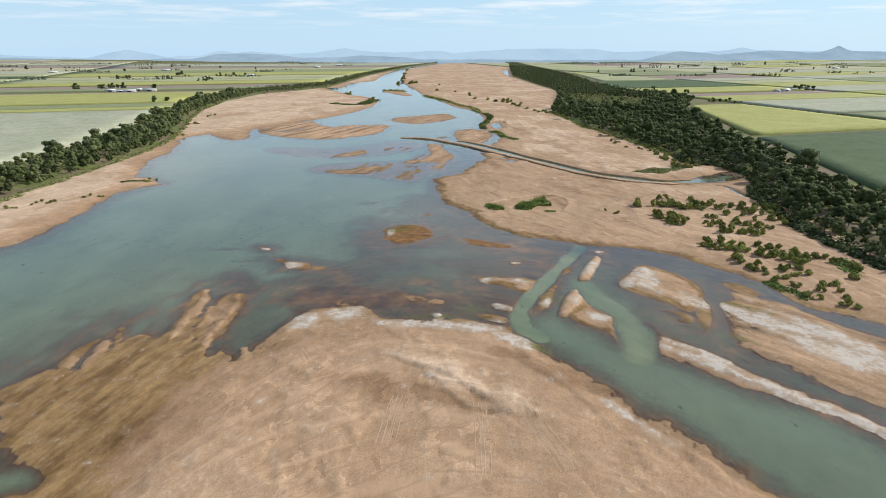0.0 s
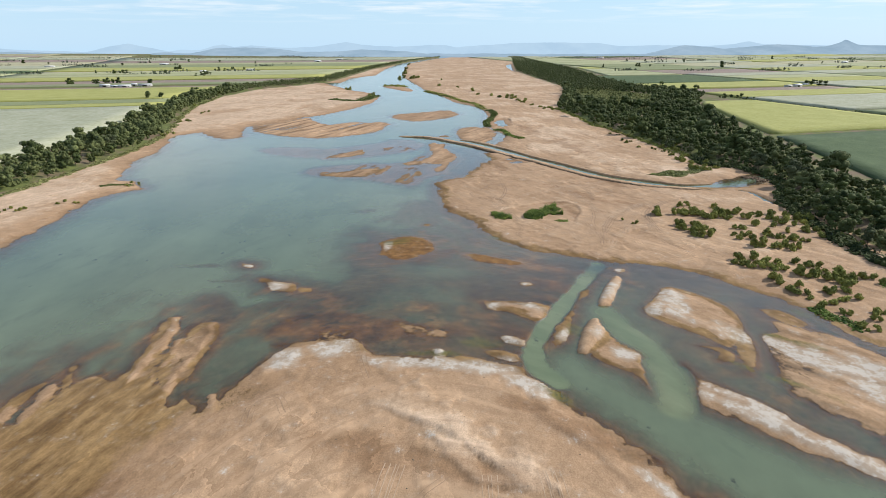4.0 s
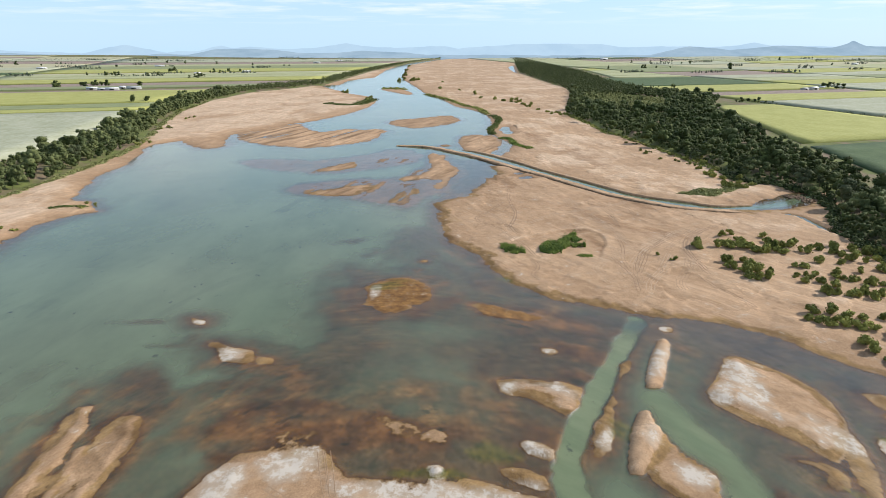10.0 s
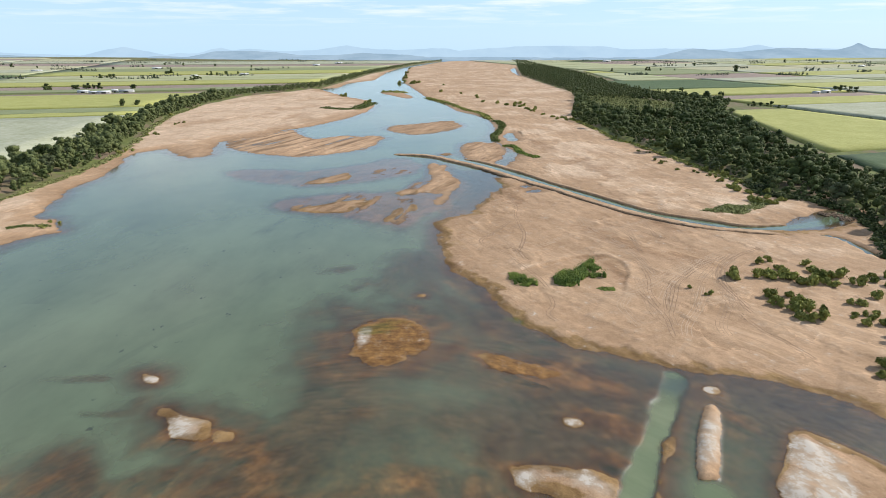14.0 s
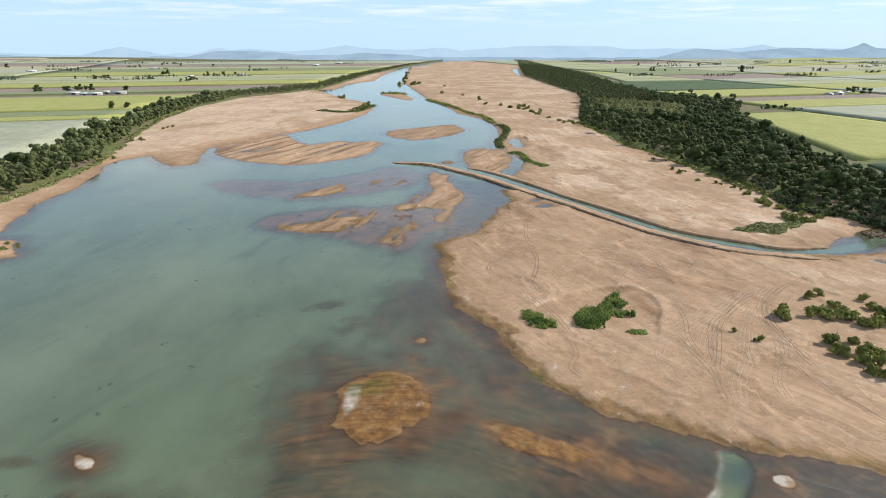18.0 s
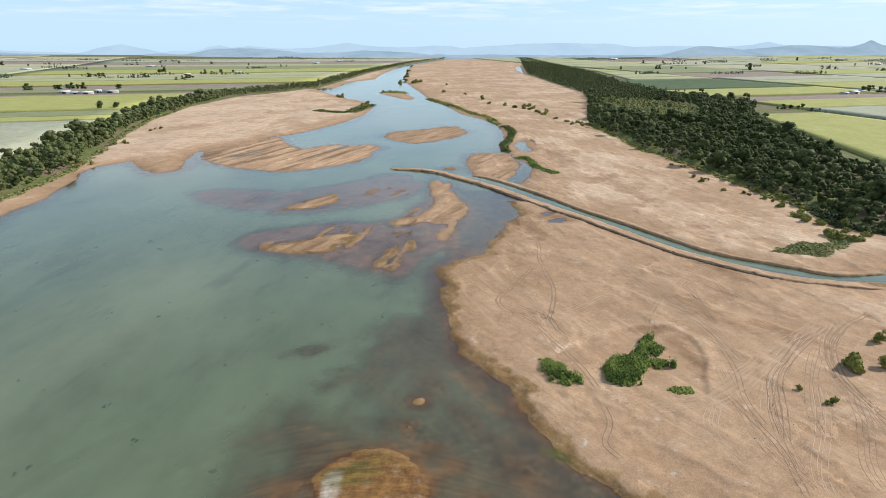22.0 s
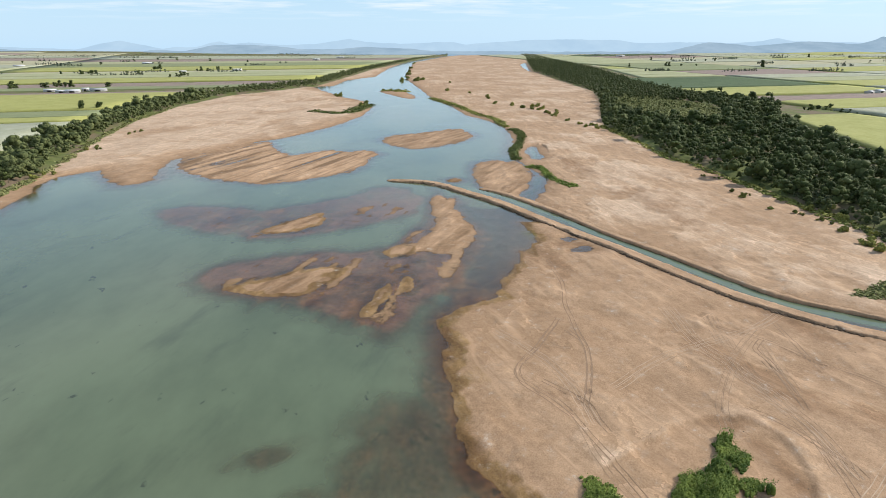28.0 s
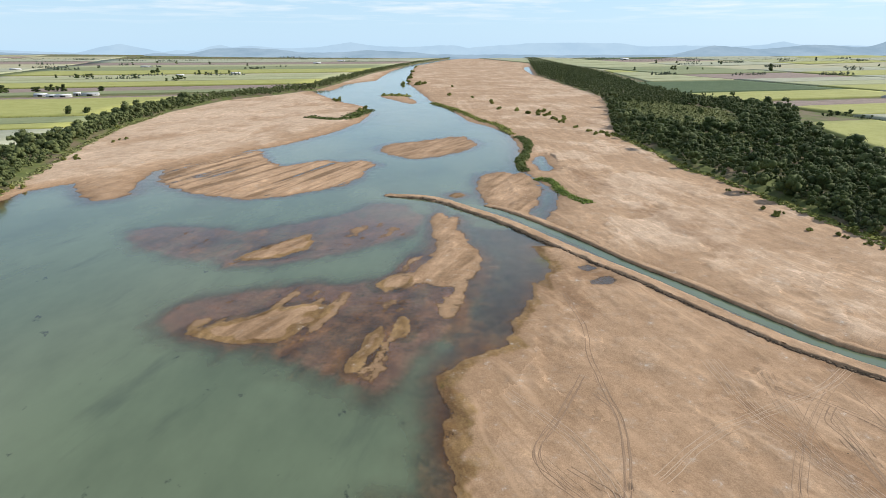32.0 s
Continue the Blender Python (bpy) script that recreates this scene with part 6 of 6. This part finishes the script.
def box_mesh(name, lo, hi, mat):
    v = np.array([(x, y, z) for z in (lo[2], hi[2]) for y in (lo[1], hi[1]) for x in (lo[0], hi[0])], float)
    f = np.array([(0, 2, 3, 1), (4, 5, 7, 6), (0, 1, 5, 4), (2, 6, 7, 3), (0, 4, 6, 2), (1, 3, 7, 5)])
    return mesh_from(name, v, f, mat)


def shed(x, y, w, d, h, turn, roof, label):
    """A gabled shed: walls, sheet roof with overhang, a wide door and windows."""
    ob = new("farm_shed")
    ob.matrix_world = pose(x, y, float(ground_z(x, y)), 0, 0, turn)
    g = h + d * 0.16
    hw, hd = w / 2, d / 2
    v = [(sx * hw, sy * hd, z) for z in (-0.5, h) for sy in (-1, 1) for sx in (-1, 1)] + [(-hw, 0, g), (hw, 0, g)]
    f = [(0, 1, 5), (0, 5, 4), (3, 2, 6), (3, 6, 7), (2, 0, 4), (2, 4, 8), (2, 8, 6), (1, 3, 7), (1, 7, 9), (1, 9, 5)]
    part("wall", mesh_from("wall", v, f, WALL), ob, "pale sheet metal walls")
    e, t = 0.6, 0.15
    for sy in (-1, 1):
        v = [(-hw - e, 0, g + t), (hw + e, 0, g + t), (hw + e, sy * (hd + e), h - e * 0.3 + t), (-hw - e, sy * (hd + e), h - e * 0.3 + t)]
        v += [(a, b, c - t) for a, b, c in v]
        part("roof", mesh_from("roof", v, [(0, 1, 2, 3), (7, 6, 5, 4), (0, 4, 5, 1), (1, 5, 6, 2), (2, 6, 7, 3), (3, 7, 4, 0)], roof), ob, "sheet metal roof slope")
    # no opening is cut: the dark inside is this sheet's colour
    part("door", box_mesh("door", (-w * 0.18, -hd - 0.06, 0), (w * 0.18, -hd + 0.02, h * 0.8), DARK), ob, "near-black sheet for the unlit doorway")
    for s in (-1, 1):
        part("window", box_mesh("window", (s * w * 0.36 - 0.7, -hd - 0.05, h * 0.4), (s * w * 0.36 + 0.7, -hd + 0.02, h * 0.7), DARK), ob, "dark window pane")
    tagged(ob, label, "shed", "farm buildings")


WHITE, GREY = "long farm shed with a white sheet roof", "farm shed with a weathered grey sheet roof"
SHEDS = [((-941, 1721), 26, 14, 4.5, 12, ROOF, WHITE), ((-904, 1703), 22, 12, 4, 16, ROOF, WHITE), ((-878, 1704), 30, 14, 4.5, 14, ROOF, WHITE), ((-870, 1741), 14, 12, 6, 20, ROOF, WHITE),
         ((-840, 1742), 34, 16, 4.5, 14, ROOF_GREY, GREY), ((944, 1718), 18, 12, 4, 25, ROOF_GREY, GREY), ((977, 1735), 26, 14, 5, 25, ROOF, WHITE), ((1020, 1772), 20, 12, 4.5, 25, ROOF, WHITE),
         ((-1847, 2906), 40, 18, 6, 10, ROOF, WHITE), ((-842, 2691), 34, 16, 5, 10, ROOF, WHITE), ((-1456, 3228), 44, 18, 6, 10, ROOF, WHITE), ((2186, 3422), 36, 16, 6, 20, ROOF, WHITE),
         ((-696, 4097), 46, 20, 7, 5, ROOF, WHITE), ((-778, 3806), 40, 18, 6, 5, ROOF, WHITE), ((1097, 4419), 50, 20, 7, 0, ROOF, WHITE), ((-994, 2554), 24, 14, 5, 10, ROOF, WHITE)]
for (x, y), w, d, h, turn, roof, label in SHEDS:
    shed(x, y, w, d, h, turn, roof, label)

# ---------------------------------------------------------------- hills behind the plain


def hill_haze_glow(name, low, high):
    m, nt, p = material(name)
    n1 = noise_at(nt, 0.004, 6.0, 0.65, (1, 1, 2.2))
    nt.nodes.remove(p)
    # hills emit their colour: blue distance haze is painted into the glow
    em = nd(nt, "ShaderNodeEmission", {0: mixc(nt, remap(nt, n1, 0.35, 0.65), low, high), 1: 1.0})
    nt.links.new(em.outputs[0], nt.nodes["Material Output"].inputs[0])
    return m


def hills(name, radius, deep, knots, mat, label, seed):
    """A range as a ridge seen from the plain: bearing and rise in degrees, from the river."""
    k = np.array(knots)
    az = np.arange(-42, 42, 0.1)
    el = np.interp(az, k[:, 0], k[:, 1])
    ker = np.exp(-np.linspace(-2, 2, 5) ** 2); ker /= ker.sum()
    el = np.convolve(np.pad(el, 2, "edge"), ker, "valid") + 0.09 * fbm(az * 10, az * 0, 9, seed)
    rows = []
    for s in np.linspace(0, 1, 7):
        y = np.full(len(az), 146 + radius - deep * (1 - s))
        x = (y - 146) * np.tan(np.radians(az * 1.012))
        crest = 120 + radius / np.cos(np.radians(az)) * np.tan(np.radians(el))
        foot = rise(x, y)
        z = foot - 4 + (crest - foot + 4) * s ** 1.3 + 18 * fbm(x, y, 160, seed + 3) * s * (1 - s) * 3
        rows.append(np.stack([x, y, z], 1))
    me = mesh_from(name, np.vstack(rows), quads_of_grid(len(az), 7), mat, True)
    tagged(new(name, me), label, "hills", kind="structure")


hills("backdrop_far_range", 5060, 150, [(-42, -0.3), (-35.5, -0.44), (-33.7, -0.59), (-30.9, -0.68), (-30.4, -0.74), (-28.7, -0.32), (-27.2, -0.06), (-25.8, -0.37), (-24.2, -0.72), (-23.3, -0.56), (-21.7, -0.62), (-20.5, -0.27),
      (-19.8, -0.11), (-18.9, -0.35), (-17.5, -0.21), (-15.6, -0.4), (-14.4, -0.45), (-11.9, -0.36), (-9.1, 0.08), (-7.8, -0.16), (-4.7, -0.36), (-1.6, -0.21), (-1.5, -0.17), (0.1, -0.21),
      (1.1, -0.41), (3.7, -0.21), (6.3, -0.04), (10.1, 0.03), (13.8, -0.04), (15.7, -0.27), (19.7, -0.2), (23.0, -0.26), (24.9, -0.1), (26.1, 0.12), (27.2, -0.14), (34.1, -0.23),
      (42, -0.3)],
      hill_haze_glow("hazy_blue_range", (0.40, 0.56, 0.72), (0.45, 0.61, 0.76)), "hazy pale blue mountain range", 81)
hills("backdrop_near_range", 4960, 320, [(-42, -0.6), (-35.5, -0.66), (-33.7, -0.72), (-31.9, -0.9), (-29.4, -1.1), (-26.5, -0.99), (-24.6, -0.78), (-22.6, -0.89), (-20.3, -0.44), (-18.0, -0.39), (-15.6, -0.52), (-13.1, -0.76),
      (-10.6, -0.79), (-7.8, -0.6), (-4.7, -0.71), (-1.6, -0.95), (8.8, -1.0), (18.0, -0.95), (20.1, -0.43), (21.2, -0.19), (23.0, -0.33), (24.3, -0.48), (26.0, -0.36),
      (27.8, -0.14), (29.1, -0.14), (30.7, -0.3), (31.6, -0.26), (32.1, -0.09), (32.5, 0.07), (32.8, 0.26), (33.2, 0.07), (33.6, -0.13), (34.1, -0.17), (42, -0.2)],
      hill_haze_glow("hazy_slate_hills", (0.27, 0.385, 0.50), (0.36, 0.48, 0.595)), "wooded hills behind the plain, glowing blue-grey with haze", 82)

# ---------------------------------------------------------------- wheel tracks pressed into the sand


def wheel_track(line, gauge=1.7, wide=0.13, shift=0.0, pale=False, mat=None):
    """Two shallow ruts with a raised lip, laid along a line on the sand."""
    p = rounded(line, 14, False)
    t = np.gradient(p, axis=0); t /= np.linalg.norm(t, axis=1)[:, None] + 1e-9
    n = np.stack([-t[:, 1], t[:, 0]], 1)
    p = p + n * (shift + 1.1 * fbm(p[:, 0], p[:, 1], 14, int(60 + 7 * shift)))[:, None]
    vs, fs, m = [], [], len(p)
    for s in (-1, 1):
        cols = []
        w = wide * (1 + 1.2 * fbm(p[:, 0], p[:, 1] + 50 * s, 6, 71))[:, None]
        for off, up in ((-1, 0.025), (-0.5, 0.05), (0.5, 0.05), (1, 0.025)):
            q = p + n * (s * gauge / 2 + off * w)
            cols.append(np.stack([q[:, 0], q[:, 1], ground_z(q[:, 0], q[:, 1]) + up], 1))
        base = sum(len(v) for v in vs)
        vs.append(np.stack(cols, 1).reshape(-1, 3))
        fs.append(quads_of_grid(4, m) + base)
    me = mesh_from("wheel_track", np.vstack(vs), np.vstack(fs), mat or (TRACK_PALE if pale else TRACK), True)
    tagged(new("wheel_track", me), "pale wheel tracks churned through dry sand" if pale else "dark wheel tracks pressed into damp sand", "track", "wheel tracks", "structure")


TRACKS = [
    [(52, 643), (53, 621), (54, 602), (51, 580), (51, 564), (51, 551), (52, 538), (51, 528), (49, 518), (46, 502)],
    [(45, 563), (38, 550), (32, 537), (26, 528), (22, 519), (22, 513), (26, 508), (29, 503)],
    [(47.5, 480.7), (45.9, 487.4), (44.0, 496.3), (38, 504), (31, 512)], 
    [(170.9, 491.2), (156.4, 474.2), (146.1, 450.1), (144.0, 432.8), (143.1, 416.9), (143.6, 409.4)], [(156.9, 487.6), (134.3, 463.2), (119.8, 448.0), (110.5, 428.1), (105.6, 412.7)], [(163.5, 488.5), (142.2, 468.2), (123.9, 448.3), (111.2, 421.1), (105.8, 410.4)],
    [(173.2, 489.9), (157.4, 471.3), (147.6, 449.3), (145.0, 429.9), (144.8, 415.8)], [(119, 527), (120, 517), (120, 508), (119, 503)], [(97.7, 495.3), (104.1, 489.0), (109.0, 480.9), (111.9, 473.8), (114.4, 469.4)], [(139, 528), (145, 522), (151, 515), (155, 509)],
    [(47, 552), (52, 537), (48, 511), (43.4, 496.0)], [(27, 507), (35.9, 495.3), (40.8, 480.2), (45.2, 466.9), (50.4, 451.1), (51.9, 440.3)], [(111.0, 471.5), (108.6, 452.2), (103.6, 434.1), (102.8, 417.9)], [(193, 503), (170.5, 487.3), (153.3, 467.8), (146.2, 453.0), (143.4, 431.9)],
    [(51.6, 427.8), (52.0, 419.2), (47.3, 408.1), (50.3, 400.6)], 
    [(137.6, 408.9), (139.5, 391.7), (144.9, 378.9), (147.6, 367.4)], [(98.2, 435.2), (100.8, 417.2), (100.9, 402.1), (97.8, 386.1)],
]
TRACKS += [[(43, 559), (30, 533), (23, 522), (23, 510), (30.6, 499.8), (37.3, 489.7)], [(113, 556), (128, 544), (141, 526)], [(127, 545), (123, 540), (120, 535), (121, 525), (119, 508), (117.5, 493.9)], [(143, 582), (140, 553), (138, 521)]]
for line in TRACKS:
    wheel_track(line, 1.8, 0.2, 0.0, False, TRACK_DEEP)
BUNDLES = [  # line, sideways shifts of the repeated runs, pale or dark
    ([(50, 564), (51, 528), (42.5, 492.5)], (0,), False), ([(23, 517), (36.8, 493.5), (41.0, 468.4), (47.0, 450.7), (51.0, 437.2)], (0,), False), ([(124, 542), (119, 505)], (0, 2.4), False),
    ([(111.4, 475.4), (114.0, 460.4)], (0, 2.2), False), ([(104.3, 452.1), (101.0, 426.4), (98.7, 409.0), (100.9, 397.9), (103.3, 388.6)], (-2.6, 0), False), ([(173.5, 493.5), (154.6, 470.2), (145.3, 449.7), (140.9, 427.7), (137.7, 412.1)], (-2.3, 0, 2.5), False),
    ([(157.8, 489.8), (132.5, 461.0), (113.2, 435.4), (104.2, 412.6), (100.9, 397.9)], (0, 2.1), False), ([(160.5, 485.6), (138.0, 454.9), (123.0, 428.8), (116.8, 411.1)], (0, 2.7), False), ([(150.5, 482.7), (121.7, 448.9), (107.8, 424.6)], (-2.2, 0), True),
    ([(69.6, 426.5), (86.7, 429.7), (100.9, 438.0), (118.1, 453.5), (137.2, 469.9), (164.7, 490.0)], (-2.4, 0, 2.2, 4.6), True), ([(89.1, 428.5), (83.4, 417.9), (83.9, 406.2), (86.0, 395.8)], (0, 2.5), True),
    ([(144.1, 440.6), (133.7, 418.1), (122.7, 398.6), (120.2, 387.5)], (0, 3), False), ([(132.5, 441.7), (120.5, 418.3), (107.3, 398.2), (102.8, 386.5)], (0, 2.6), True), ([(105, 503), (113.5, 485.6), (114.1, 460.4)], (0,), True),
    ([(-15.3, 184.1), (-17.4, 171.9), (-18.7, 157.6)], (-2, 0, 2.4), True), ([(11.5, 178.4), (11.2, 160.4), (10.6, 142.4)], (0, 2.6), True), ([(-51.1, 246.5), (-41.6, 239.1), (-41.1, 232.9), (-48.8, 234.6), (-51.2, 240.1), (-49.0, 245.1)], (0,), False), ([(-38.5, 262.6), (-34.3, 247.2), (-29.6, 231.9)], (0, 2), False),
    ([(27.9, 180.5), (29.6, 166.0), (34.0, 150.7), (36.0, 144.1)], (0, 2.4, 4.8), True), ([(-11.1, 152.4), (-8.4, 168.6), (0.8, 178.8)], (0,), False), ([(-65.2, 202.1), (-65.9, 214.5), (-60.5, 218.3), (-55.1, 209.4)], (0, 2), False),
    ([(114, 568), (110, 537), (109, 507), (113.6, 482.6), (111.2, 461.6)], (-2.5, 0, 2.5), False), ([(158, 580), (128, 556), (100, 541), (75, 526), (55, 508)], (0, 2.4), True), 
    ([(15, 551), (30, 531), (39, 509), (42.7, 484.6)], (0, 2.4), True), ([(95, 576), (96, 543), (102, 521), (110.4, 498.4)], (0, 2.6, 5.2), True), ([(173, 594), (135, 561), (108, 529), (89.5, 498.0), (84.1, 480.2)], (0, 2.2), False),
]
for line, shifts, pale in BUNDLES:
    for shift in shifts:
        wheel_track(line, 1.7, 0.12, shift, pale)


# ---------------------------------------------------------------- flood litter on the bars


def litter(centre, reach, count, label, seed):
    """Stranded sticks and clods, a hand to an arm long."""
    rng = np.random.RandomState(seed)
    x, y = centre[0] + rng.normal(size=count) * reach[0], centre[1] + rng.normal(size=count) * reach[1]
    z = ground_z(x, y)
    pieces = []
    for k in np.where(z > 0.3)[0]:
        a, r = rng.uniform(0, 3.14), rng.uniform(0.1, 0.3)
        if rng.rand() < 0.4:
            d = np.array([math.cos(a), math.sin(a), 0]) * r * 1.6
            pieces.append(tube(np.array([x[k], y[k], z[k] + 0.06]) - d, np.array([x[k], y[k], z[k] + 0.1]) + d, 0.06, 0.03, 5))
        else:
            pieces.append(blob(rng, (x[k], y[k], z[k]), (r, r * 0.8, r * 0.6), 5, 3, 0.35))
    tagged(new("flood_litter", mesh_from("flood_litter", *merge(pieces), BARK)), label, "litter", kind="stuff")


litter((-30, 190), (40, 30), 70, "small dark sticks and clods stranded on sand", 801)
litter((100, 430), (45, 45), 50, "small dark sticks and clods stranded on sand", 802)
litter((200, 640), (40, 70), 80, "grey sticks and clods scattered below the wood", 803)


def clods(name, line, side, count, size, label, seed, lift=0.0):
    """Rough lumps of dug soil heaped along a line."""
    rng = np.random.RandomState(seed)
    p = rounded(line, 40, False)
    t = np.gradient(p, axis=0); t /= np.linalg.norm(t, axis=1)[:, None] + 1e-9
    k = rng.randint(0, len(p), count)
    q = p[k] + np.stack([t[k, 1], -t[k, 0]], 1) * (side[0] + rng.normal(size=count) * side[1])[:, None]
    pieces = []
    for x, y in q:
        r = rng.uniform(*size)
        pieces.append(blob(rng, (x, y, max(0.0, float(ground_z(x, y))) + lift + 0.1 * r), (r * rng.uniform(0.8, 1.6), r, r * 0.8), 5, 3, 0.35))
    tagged(new(name, mesh_from(name, *merge(pieces), SOIL_AND_SHADE)), label, "soil", kind="stuff")


# clods laid as a dark line where levee and canal faces are shaded
clods("spoil_clods", LEVEE[3:10], (5.6, 0.35), 800, (0.25, 0.8), "clods along the levee's foot, darkened for its shaded face", 811)
clods("spoil_clods", LEVEE[:4], (5.6, 0.3), 160, (0.2, 0.6), "clods along the levee's foot, darkened for its shaded face", 812)
clods("spoil_clods", CANAL[1:10], (-5.2, 0.3), 260, (0.15, 0.45), "clods along the cut canal bank, darkened for its shaded face", 813)
clods("driftwood_bank", [(281, 589), (289, 586), (292, 579), (292, 569)], (0.0, 3.0), 220, (0.4, 1.3), "dark jumbled bank of logs and clods by the pool", 814)
